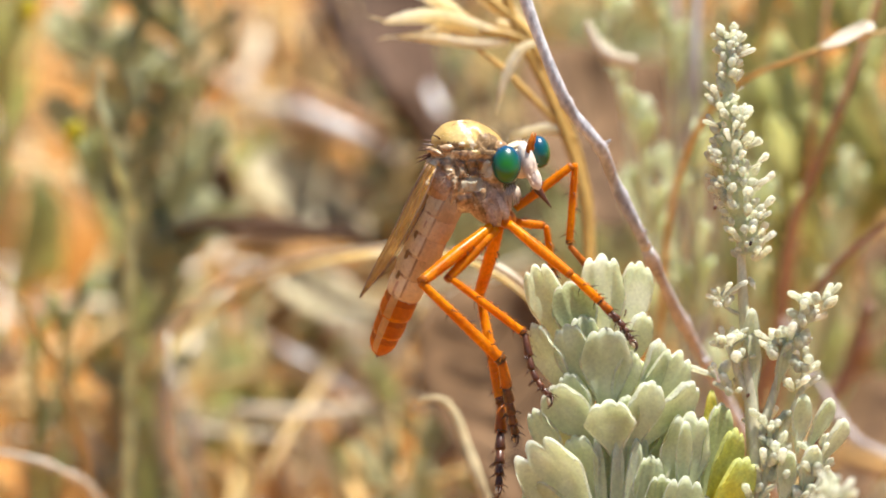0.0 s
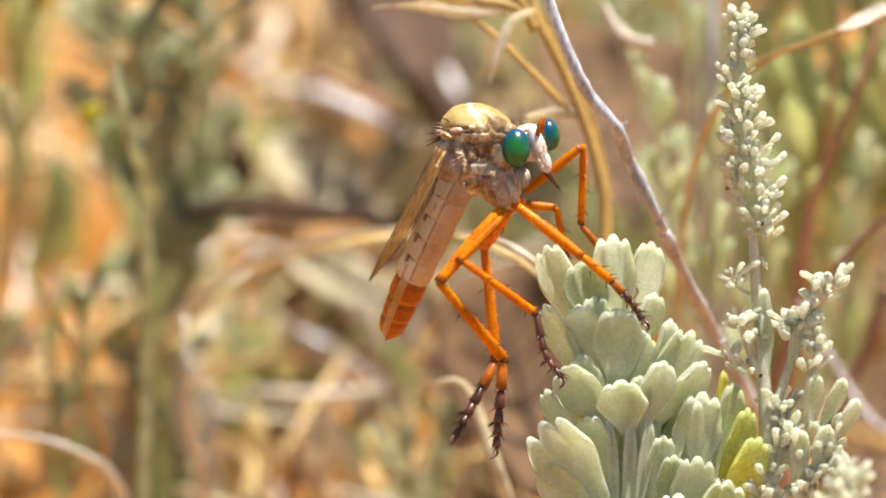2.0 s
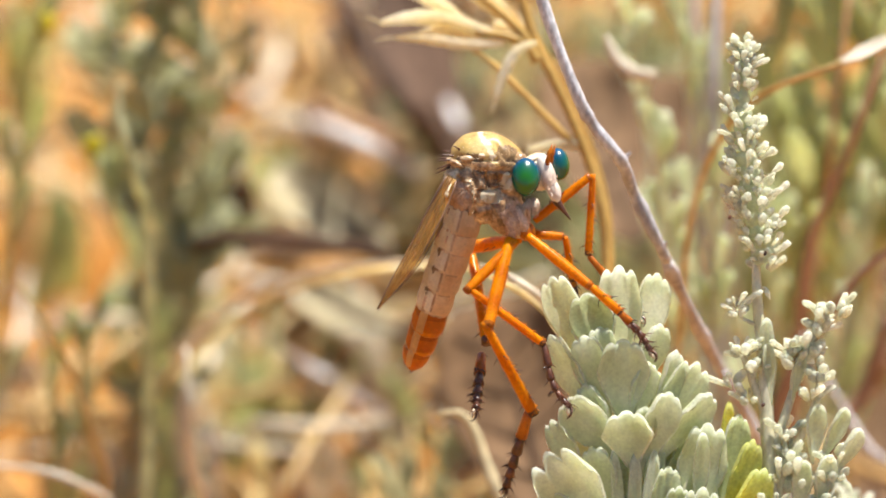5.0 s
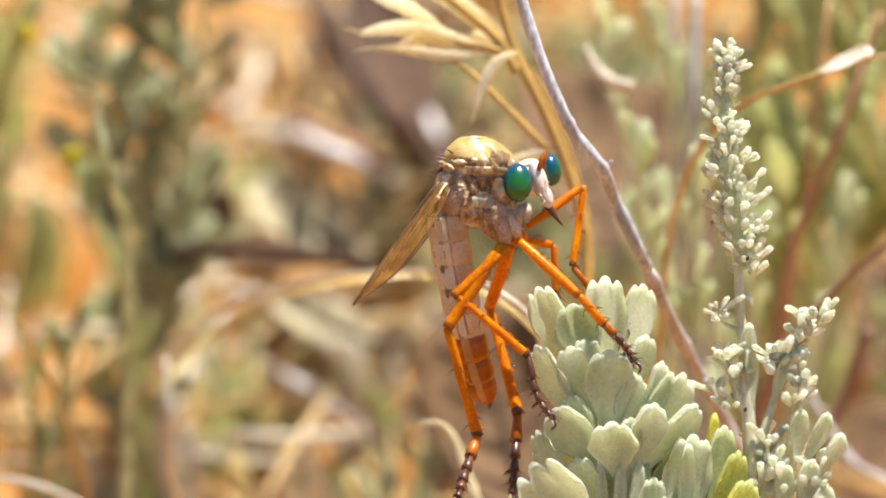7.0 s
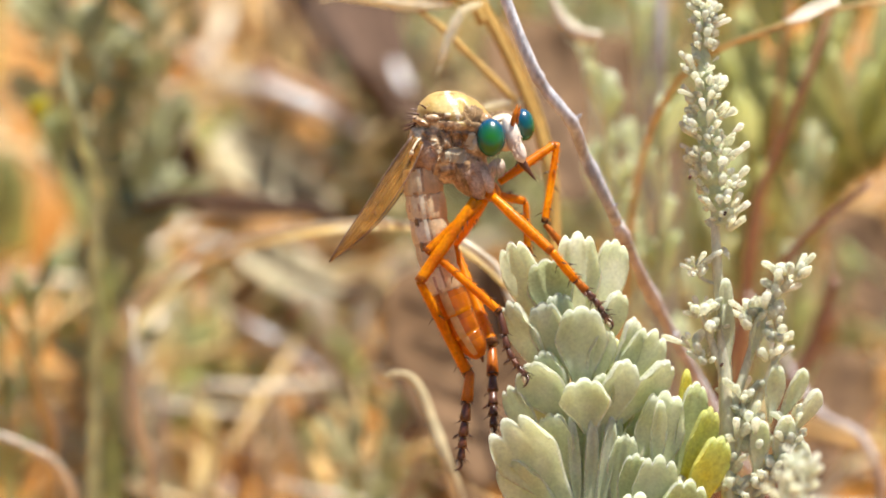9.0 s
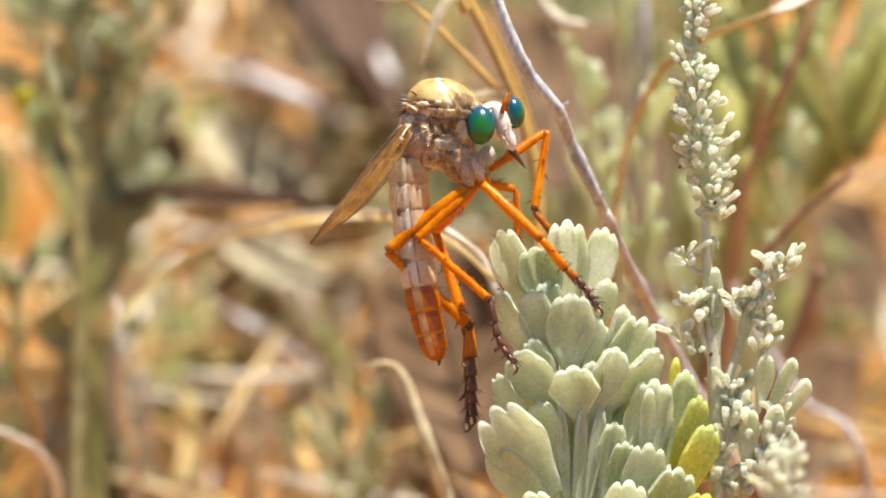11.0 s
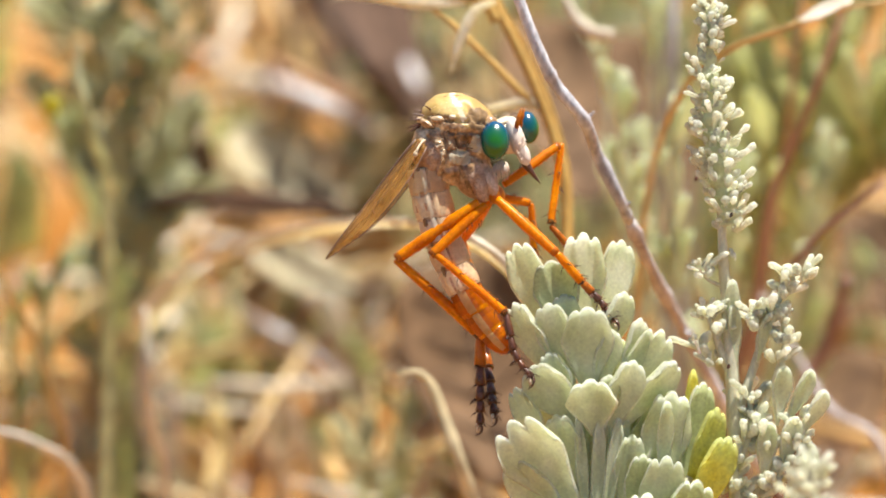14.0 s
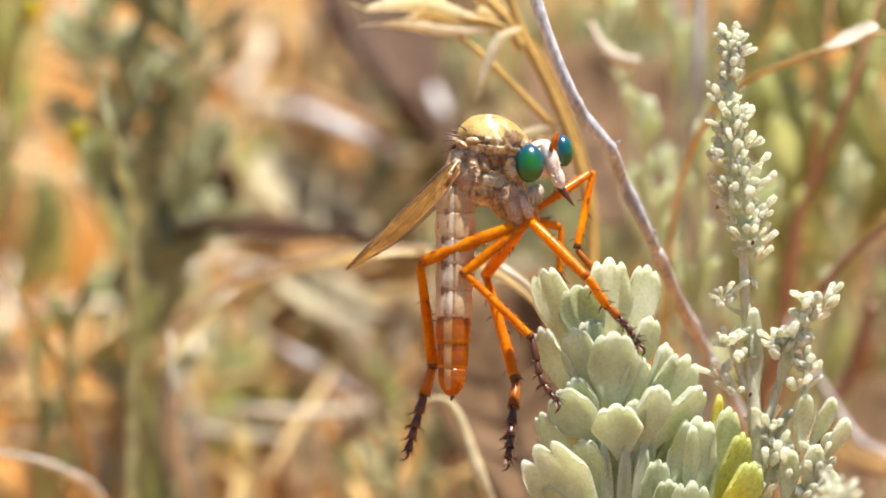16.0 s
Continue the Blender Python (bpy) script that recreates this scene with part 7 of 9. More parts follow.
    walk(legs["hind_far"][1], [
        (0, bone(19, -200, -148.6, 58, -395, -100.2)),
        (0.5, bone(-13, -187, -147.2, 23, -362, -54.9)),
        (1, bone(-25, -239, -48.2, 101, -391, 4.7)),
        (1.5, bone(7, -199, -145.6, 57, -383, -75.5)),
        (2, bone(10, -147, -179.8, 31.6, -351.9, -179.8)),
        (2.5, bone(-12, -183, -150.9, 4, -356, -51.3)),
        (3, bone(7, -192, -151.8, 43, -336, -23.3)),
        (3.5, bone(8, -191, -153, 84, -332, -36.4)),
        (4, bone(2, -99, -189.4, 63, -174, -25.7)),
        (4.2, bone(-13, -69, -184.4, 43, -194, -45.9)),
        (6.3, bone(-35, -179, -139.8, -30, -339, -23.1)),
        (6.5, bone(-23, -169, -154.9, -4, -313, -23.4)),
        (7, bone(17, -193, -154.1, 67, -381, -93.2)),
        (7.5, bone(3, -170, -166.1, 21, -338, -60)),
        (8, bone(-50, -122, -158.8, -33, -297, -62.2)),
        (8.5, bone(5, -155, -174.8, 75, -321, -84.9)),
        (10.8, bone(-23, -173, -152.2, 21, -364, -95.1)),
        (11, bone(-14, -158, -165.9, 43, -338, -91.7)),
        (11.5, bone(-4, -164, -167, -14, -364, -123.5)),
        (12, bone(-2, -190, -149.9, 59, -363, -65.6)),
        (12.5, bone(-8, -181, -154.3, 27, -371, -90)),
        (13, bone(1, -167, -167.1, 38, -362, -117.5)),
        (13.5, bone(-12, -165, -163, 28, -339, -70.5)),
        (14, bone(8, -146, -179.6, 47, -333, -110.2)),
        (14.5, bone(15, -148, -180.6, 73, -339, -134.8)),
        (15, bone(0, -161, -170.1, 32.2, -364.5, -170.1)),
        (15.5, bone(6, -191, -152.3, 35, -393, -127)),
        (16, bone(-11, -170, -160.4, 43, -357, -99.7)),
    ])
    walk(legs["hind_far"][2], [
        (0, bone(58, -395, -100.2, 53, -547, -40.3)),
        (0.5, bone(23, -362, -54.9, 8.1, -527.3, -54.9)),
        (1, bone(101, -391, 4.7, 136.9, -553.1, 4.7)),
        (1.5, bone(57, -383, -75.5, 90, -542, -44.5)),
        (2, bone(31.6, -351.9, -179.8, -42, -488, -125.7)),
        (2.5, bone(4, -356, -51.3, 5, -511, 2.2)),
        (3, bone(43, -336, -23.3, 43, -502, -23.3)),
        (3.5, bone(84, -332, -36.4, 99, -448, 69.6)),
        (4, bone(63, -174, -25.7, 86.1, -338.4, -25.7)),
        (4.2, bone(43, -194, -45.9, 57, -344, 16.8)),
        (6.3, bone(-30, -339, -23.1, -51, -410, 110.6)),
        (6.5, bone(-4, -313, -23.4, -31, -469, 21.5)),
        (7, bone(67, -381, -93.2, 57, -526, -21)),
        (7.5, bone(21, -338, -60, -0.4, -502.6, -60)),
        (8, bone(-33, -297, -62.2, -68, -425, 27.6)),
        (8.5, bone(75, -321, -84.9, 78, -465, -10.6)),
        (10.8, bone(21, -364, -95.1, 17, -505, -16.4)),
        (11, bone(43, -338, -91.7, 44.9, -504, -91.7)),
        (11.5, bone(-14, -364, -123.5, -47, -502, -45.9)),
        (12, bone(59, -363, -65.6, 37, -500, 16.4)),
        (12.5, bone(27, -371, -90, 30, -533, -57.5)),
        (13, bone(38, -362, -117.5, 40, -499, -33.2)),
        (13.5, bone(28, -339, -70.5, 40.9, -504.5, -70.5)),
        (14, bone(47, -333, -110.2, 65, -456, -11.2)),
        (14.5, bone(73, -339, -134.8, 76, -451, -24.6)),
        (15, bone(32.2, -364.5, -170.1, 30, -502, -86.5)),
        (15.5, bone(35, -393, -127, 21, -485, -3.3)),
        (16, bone(43, -357, -99.7, 28, -498, -22)),
    ])
    # the other legs hold on to the leaf
    walk(legs["mid_near"][0], [
        (0, bone(50, -86, 22, -35, -171, 62)),
        (0.5, bone(50, -86, 22, -32.2, -169.5, 70.2)),
        (1, bone(50, -86, 22, -32, -171.7, 66.5)),
        (1.5, bone(50, -86, 22, -33.9, -170, 66.2)),
        (2, bone(50, -86, 22, -32.2, -169.5, 70.2)),
        (2.5, bone(50, -86, 22, -32.8, -168.9, 70.1)),
        (3, bone(50, -86, 22, -32.8, -168.9, 70.1)),
        (3.5, bone(50, -86, 22, -36.2, -167.5, 66.4)),
        (4, bone(50, -86, 22, -35.2, -168.6, 66.4)),
        (4.2, bone(50, -86, 22, -32.8, -168.9, 70.1)),
        (6.3, bone(50, -86, 22, -38.5, -170.9, 53.9)),
        (6.5, bone(50, -86, 22, -37.5, -171.9, 53.9)),
        (7, bone(50, -86, 22, -43.4, -169.3, 41.7)),
        (7.5, bone(50, -86, 22, -42.4, -168.1, 49.8)),
        (8, bone(50, -86, 22, -42.9, -167.6, 49.7)),
        (8.5, bone(50, -86, 22, -40.3, -171.6, 45.9)),
        (8.7, bone(50, -86, 22, -43.4, -170.2, 37.7)),
        (11, bone(50, -86, 22, -44, -170.1, 34)),
        (11.5, bone(50, -86, 22, -45.5, -168.5, 33.8)),
        (12, bone(50, -86, 22, -48.7, -165.4, 25.7)),
        (12.5, bone(50, -86, 22, -43.3, -170.2, 37.9)),
        (13, bone(50, -86, 22, -46.4, -167.4, 33.7)),
        (13.5, bone(50, -86, 22, -45.9, -167.9, 33.8)),
        (14, bone(50, -86, 22, -42.4, -170.4, 41.8)),
        (14.5, bone(50, -86, 22, -43.8, -168.8, 41.8)),
        (15, bone(50, -86, 22, -42.3, -171.3, 37.9)),
        (15.5, bone(50, -86, 22, -47.8, -166.4, 25.7)),
        (16, bone(50, -86, 22, -49.2, -164.8, 25.5)),
    ])
    walk(legs["mid_near"][1], [
        (0, bone(-35, -171, 62, 98, -270, 44)),
        (0.5, bone(-32.2, -169.5, 70.2, 102, -265, 44)),
        (1, bone(-32, -171.7, 66.5, 103, -267, 44)),
        (1.5, bone(-33.9, -170, 66.2, 100, -267, 44)),
        (2, bone(-32.2, -169.5, 70.2, 102, -265, 44)),
        (2.5, bone(-32.8, -168.9, 70.1, 101, -265, 44)),
        (3, bone(-32.8, -168.9, 70.1, 101, -265, 44)),
        (3.5, bone(-36.2, -167.5, 66.4, 98, -264, 44)),
        (4, bone(-35.2, -168.6, 66.4, 99, -265, 44)),
        (4.2, bone(-32.8, -168.9, 70.1, 101, -265, 44)),
        (6.3, bone(-38.5, -170.9, 53.9, 93, -273, 44)),
        (6.5, bone(-37.5, -171.9, 53.9, 94, -274, 44)),
        (7, bone(-43.4, -169.3, 41.7, 84, -277, 44)),
        (7.5, bone(-42.4, -168.1, 49.8, 88, -272, 44)),
        (8, bone(-42.9, -167.6, 49.7, 87, -272, 44)),
        (8.5, bone(-40.3, -171.6, 45.9, 89, -277, 44)),
        (8.7, bone(-43.4, -170.2, 37.7, 82, -280, 44)),
        (11, bone(-44, -170.1, 34, 81, -280, 44)),
        (11.5, bone(-45.5, -168.5, 33.8, 79, -279, 44)),
        (12, bone(-48.7, -165.4, 25.7, 73, -278, 44)),
        (12.5, bone(-43.3, -170.2, 37.9, 83, -279, 44)),
        (13, bone(-46.4, -167.4, 33.7, 78, -278, 44)),
        (13.5, bone(-45.9, -167.9, 33.8, 79, -278, 44)),
        (14, bone(-42.4, -170.4, 41.8, 85, -278, 44)),
        (14.5, bone(-43.8, -168.8, 41.8, 84, -276, 44)),
        (15, bone(-42.3, -171.3, 37.9, 84, -280, 44)),
        (15.5, bone(-47.8, -166.4, 25.7, 72, -281, 44)),
        (16, bone(-49.2, -164.8, 25.5, 70, -280, 44)),
    ])
    walk(legs["mid_near"][2], [
        (0, bone(98, -270, 44, 122, -388, 66)),
        (0.5, bone(102, -265, 44, 126, -383, 66)),
        (1, bone(103, -267, 44, 127, -385, 66)),
        (1.5, bone(100, -267, 44, 124, -385, 66)),
        (2, bone(102, -265, 44, 126, -383, 66)),
        (2.5, bone(101, -265, 44, 125, -383, 66)),
        (3, bone(101, -265, 44, 125, -383, 66)),
        (3.5, bone(98, -264, 44, 122, -382, 66)),
        (4, bone(99, -265, 44, 123, -383, 66)),
        (4.2, bone(101, -265, 44, 125, -383, 66)),
        (6.3, bone(93, -273, 44, 117, -391, 66)),
        (6.5, bone(94, -274, 44, 118, -392, 66)),
        (7, bone(84, -277, 44, 108, -395, 66)),
        (7.5, bone(88, -272, 44, 112, -390, 66)),
        (8, bone(87, -272, 44, 111, -390, 66)),
        (8.5, bone(89, -277, 44, 113, -395, 66)),
        (8.7, bone(82, -280, 44, 106, -398, 66)),
        (11, bone(81, -280, 44, 105, -398, 66)),
        (11.5, bone(79, -279, 44, 103, -397, 66)),
        (12, bone(73, -278, 44, 97, -396, 66)),
        (12.5, bone(83, -279, 44, 107, -397, 66)),
        (13, bone(78, -278, 44, 102, -396, 66)),
        (13.5, bone(79, -278, 44, 103, -396, 66)),
        (14, bone(85, -278, 44, 109, -396, 66)),
        (14.5, bone(84, -276, 44, 108, -394, 66)),
        (15, bone(84, -280, 44, 108, -398, 66)),
        (15.5, bone(72, -281, 44, 96, -399, 66)),
        (16, bone(70, -280, 44, 94, -398, 66)),
    ])
    walk(legs["mid_far"][0], [
        (0, bone(75, -72, -16, 136, -80, -30)),
        (0.5, bone(75, -72, -16, 137.2, -77.4, -25.4)),
        (1, bone(75, -72, -16, 136.7, -79.1, -27)),
        (1.5, bone(75, -72, -16, 136.8, -78.4, -27)),
        (2, bone(75, -72, -16, 137.2, -77.4, -25.4)),
        (2.5, bone(75, -72, -16, 137.2, -77.2, -25.4)),
        (3, bone(75, -72, -16, 137.2, -77.2, -25.4)),
        (3.5, bone(75, -72, -16, 137.3, -75.8, -25.2)),
        (4, bone(75, -72, -16, 137.2, -76.9, -25.4)),
        (4.2, bone(75, -72, -16, 137.2, -77.2, -25.4)),
        (6.3, bone(75, -72, -16, 134.7, -81, -34.5)),
        (6.5, bone(75, -72, -16, 134.5, -82.1, -34.5)),
        (7, bone(75, -72, -16, 129.4, -82.1, -46.3)),
        (7.5, bone(75, -72, -16, 132.3, -77.9, -41.8)),
        (8, bone(75, -72, -16, 131.6, -77.6, -43.3)),
        (8.5, bone(75, -72, -16, 132.1, -83.3, -40.3)),
        (8.7, bone(75, -72, -16, 128, -84.9, -47.6)),
        (11, bone(75, -72, -16, 127.9, -84.9, -47.8)),
        (11.5, bone(75, -72, -16, 126.3, -83.6, -50.9)),
        (12, bone(75, -72, -16, 123.6, -82.4, -54.9)),
        (12.5, bone(75, -72, -16, 129, -84.1, -46.3)),
        (13, bone(75, -72, -16, 126.3, -82.5, -51.2)),
        (13.5, bone(75, -72, -16, 126.4, -82.6, -51)),
        (14, bone(75, -72, -16, 130, -83.4, -44.7)),
        (14.5, bone(75, -72, -16, 129.6, -81.1, -46.3)),
        (15, bone(75, -72, -16, 128.9, -85.2, -46)),
        (15.5, bone(75, -72, -16, 123.1, -85.4, -54.6)),
        (16, bone(75, -72, -16, 121.8, -84.4, -56.4)),
    ])
    walk(legs["mid_far"][1], [
        (0, bone(136, -80, -30, 148, -150, -56)),
        (0.5, bone(137.2, -77.4, -25.4, 152, -145, -56)),
        (1, bone(136.7, -79.1, -27, 153, -147, -56)),
        (1.5, bone(136.8, -78.4, -27, 150, -147, -56)),
        (2, bone(137.2, -77.4, -25.4, 152, -145, -56)),
        (2.5, bone(137.2, -77.2, -25.4, 151, -145, -56)),
        (3, bone(137.2, -77.2, -25.4, 151, -145, -56)),
        (3.5, bone(137.3, -75.8, -25.2, 148, -144, -56)),
        (4, bone(137.2, -76.9, -25.4, 149, -145, -56)),
        (4.2, bone(137.2, -77.2, -25.4, 151, -145, -56)),
        (6.3, bone(134.7, -81, -34.5, 143, -153, -56)),
        (6.5, bone(134.5, -82.1, -34.5, 144, -154, -56)),
        (7, bone(129.4, -82.1, -46.3, 134, -157, -56)),
        (7.5, bone(132.3, -77.9, -41.8, 138, -152, -56)),
        (8, bone(131.6, -77.6, -43.3, 137, -152, -56)),
        (8.5, bone(132.1, -83.3, -40.3, 139, -157, -56)),
        (8.7, bone(128, -84.9, -47.6, 132, -160, -56)),
        (11, bone(127.9, -84.9, -47.8, 131, -160, -56)),
        (11.5, bone(126.3, -83.6, -50.9, 129, -159, -56)),
        (12, bone(123.6, -82.4, -54.9, 123, -158, -56)),
        (12.5, bone(129, -84.1, -46.3, 133, -159, -56)),
        (13, bone(126.3, -82.5, -51.2, 128, -158, -56)),
        (13.5, bone(126.4, -82.6, -51, 129, -158, -56)),
        (14, bone(130, -83.4, -44.7, 135, -158, -56)),
        (14.5, bone(129.6, -81.1, -46.3, 134, -156, -56)),
        (15, bone(128.9, -85.2, -46, 134, -160, -56)),
        (15.5, bone(123.1, -85.4, -54.6, 122, -161, -56)),
        (16, bone(121.8, -84.4, -56.4, 120, -160, -56)),
    ])
    walk(legs["mid_far"][2], [
        (0, bone(148, -150, -56, 160, -206, -70)),
        (0.5, bone(152, -145, -56, 164, -201, -70)),
        (1, bone(153, -147, -56, 165, -203, -70)),
        (1.5, bone(150, -147, -56, 162, -203, -70)),
        (2, bone(152, -145, -56, 164, -201, -70)),
        (2.5, bone(151, -145, -56, 163, -201, -70)),
        (3, bone(151, -145, -56, 163, -201, -70)),
        (3.5, bone(148, -144, -56, 160, -200, -70)),
        (4, bone(149, -145, -56, 161, -201, -70)),
        (4.2, bone(151, -145, -56, 163, -201, -70)),
        (6.3, bone(143, -153, -56, 155, -209, -70)),
        (6.5, bone(144, -154, -56, 156, -210, -70)),
        (7, bone(134, -157, -56, 146, -213, -70)),
        (7.5, bone(138, -152, -56, 150, -208, -70)),
        (8, bone(137, -152, -56, 149, -208, -70)),
        (8.5, bone(139, -157, -56, 151, -213, -70)),
        (8.7, bone(132, -160, -56, 144, -216, -70)),
        (11, bone(131, -160, -56, 143, -216, -70)),
        (11.5, bone(129, -159, -56, 141, -215, -70)),
        (12, bone(123, -158, -56, 135, -214, -70)),
        (12.5, bone(133, -159, -56, 145, -215, -70)),
        (13, bone(128, -158, -56, 140, -214, -70)),
        (13.5, bone(129, -158, -56, 141, -214, -70)),
        (14, bone(135, -158, -56, 147, -214, -70)),
        (14.5, bone(134, -156, -56, 146, -212, -70)),
        (15, bone(134, -160, -56, 146, -216, -70)),
        (15.5, bone(122, -161, -56, 134, -217, -70)),
        (16, bone(120, -160, -56, 132, -216, -70)),
    ])
    walk(legs["front_near"][0], [
        (0, bone(70, -76, 22, 181.5, -167.6, 47.8)),
        (0.5, bone(70, -76, 22, 183.7, -164.8, 48)),
        (1, bone(70, -76, 22, 183.5, -165.2, 47.8)),
        (1.5, bone(70, -76, 22, 182.7, -166.1, 48)),
        (2, bone(70, -76, 22, 183.7, -164.8, 48)),
        (2.5, bone(70, -76, 22, 183.3, -165.1, 49.1)),
        (3, bone(70, -76, 22, 183.3, -165.1, 49.1)),
        (3.5, bone(70, -76, 22, 181.5, -164.2, 57.8)),
        (4, bone(70, -76, 22, 182, -165, 54.3)),
        (4.2, bone(70, -76, 22, 183.3, -165.1, 49.1)),
        (6.3, bone(70, -76, 22, 178.9, -169.4, 52.2)),
        (6.5, bone(70, -76, 22, 179.5, -170, 47.6)),
        (7, bone(70, -76, 22, 174, -171.6, 61.1)),
        (7.5, bone(70, -76, 22, 176.2, -168.8, 62.2)),
        (8, bone(70, -76, 22, 176, -168.5, 63.4)),
        (8.5, bone(70, -76, 22, 176.7, -171.7, 52.7)),
        (8.7, bone(70, -76, 22, 173.2, -173.1, 59.5)),
        (11, bone(70, -76, 22, 172.5, -173.4, 60.9)),
        (11.5, bone(70, -76, 22, 171.6, -172.8, 64.6)),
        (12, bone(70, -76, 22, 169, -172.3, 71.2)),
        (12.5, bone(70, -76, 22, 173.6, -172.7, 59.6)),
        (13, bone(70, -76, 22, 170.7, -172.6, 66.8)),
        (13.5, bone(70, -76, 22, 171.7, -172.2, 65.7)),
        (14, bone(70, -76, 22, 174.6, -172.1, 58.2)),
        (14.5, bone(70, -76, 22, 174.1, -171, 62.4)),
        (15, bone(70, -76, 22, 174, -173.3, 56.5)),
        (15.5, bone(70, -76, 22, 167.7, -174.5, 69.4)),
        (16, bone(70, -76, 22, 167.3, -173.6, 71.8)),
    ])
    walk(legs["front_near"][1], [
        (0, bone(181.5, -167.6, 47.8, 227.5, -209.6, 45.9)),
        (0.5, bone(183.7, -164.8, 48, 231.6, -204.7, 45.9)),
        (1, bone(183.5, -165.2, 47.8, 231, -205.4, 45.7)),
        (1.5, bone(182.7, -166.1, 48, 229.8, -206.8, 46)),
        (2, bone(183.7, -164.8, 48, 231.6, -204.7, 45.9)),
        (2.5, bone(183.3, -165.1, 49.1, 231, -205, 46)),
        (3, bone(183.3, -165.1, 49.1, 231, -205, 46)),
        (3.5, bone(181.5, -164.2, 57.8, 228, -204, 46)),
        (4, bone(182, -165, 54.3, 229, -205, 46)),
        (4.2, bone(183.3, -165.1, 49.1, 231, -205, 46)),
        (6.3, bone(178.9, -169.4, 52.2, 223, -213, 46)),
        (6.5, bone(179.5, -170, 47.6, 223.8, -213.8, 46)),
        (7, bone(174, -171.6, 61.1, 214, -217, 46)),
        (7.5, bone(176.2, -168.8, 62.2, 218, -212, 46)),
        (8, bone(176, -168.5, 63.4, 217, -212, 46)),
        (8.5, bone(176.7, -171.7, 52.7, 219, -217, 46)),
        (8.7, bone(173.2, -173.1, 59.5, 212, -220, 46)),
        (11, bone(172.5, -173.4, 60.9, 211, -220, 46)),
        (11.5, bone(171.6, -172.8, 64.6, 209, -219, 46)),
        (12, bone(169, -172.3, 71.2, 203, -218, 46)),
        (12.5, bone(173.6, -172.7, 59.6, 213, -219, 46)),
        (13, bone(170.7, -172.6, 66.8, 208, -218, 46)),
        (13.5, bone(171.7, -172.2, 65.7, 209, -218, 46)),
        (14, bone(174.6, -172.1, 58.2, 215, -218, 46)),
        (14.5, bone(174.1, -171, 62.4, 214, -216, 46)),
        (15, bone(174, -173.3, 56.5, 214, -220, 46)),
        (15.5, bone(167.7, -174.5, 69.4, 202, -221, 46)),
        (16, bone(167.3, -173.6, 71.8, 200, -220, 46)),
    ])
    walk(legs["front_near"][2], [
        (0, bone(227.5, -209.6, 45.9, 292, -276, 42)),
        (0.5, bone(231.6, -204.7, 45.9, 296, -271, 42)),
        (1, bone(231, -205.4, 45.7, 297, -273, 42)),
        (1.5, bone(229.8, -206.8, 46, 294, -273, 42)),
        (2, bone(231.6, -204.7, 45.9, 296, -271, 42)),
        (2.5, bone(231, -205, 46, 295, -271, 42)),
        (3, bone(231, -205, 46, 295, -271, 42)),
        (3.5, bone(228, -204, 46, 292, -270, 42)),
        (4, bone(229, -205, 46, 293, -271, 42)),
        (4.2, bone(231, -205, 46, 295, -271, 42)),
        (6.3, bone(223, -213, 46, 287, -279, 42)),
        (6.5, bone(223.8, -213.8, 46, 288, -280, 42)),
        (7, bone(214, -217, 46, 278, -283, 42)),
        (7.5, bone(218, -212, 46, 282, -278, 42)),
        (8, bone(217, -212, 46, 281, -278, 42)),
        (8.5, bone(219, -217, 46, 283, -283, 42)),
        (8.7, bone(212, -220, 46, 276, -286, 42)),
        (11, bone(211, -220, 46, 275, -286, 42)),
        (11.5, bone(209, -219, 46, 273, -285, 42)),
        (12, bone(203, -218, 46, 267, -284, 42)),
        (12.5, bone(213, -219, 46, 277, -285, 42)),
        (13, bone(208, -218, 46, 272, -284, 42)),
        (13.5, bone(209, -218, 46, 273, -284, 42)),
        (14, bone(215, -218, 46, 279, -284, 42)),
        (14.5, bone(214, -216, 46, 278, -282, 42)),
        (15, bone(214, -220, 46, 278, -286, 42)),
        (15.5, bone(202, -221, 46, 266, -287, 42)),
        (16, bone(200, -220, 46, 264, -286, 42)),
    ])
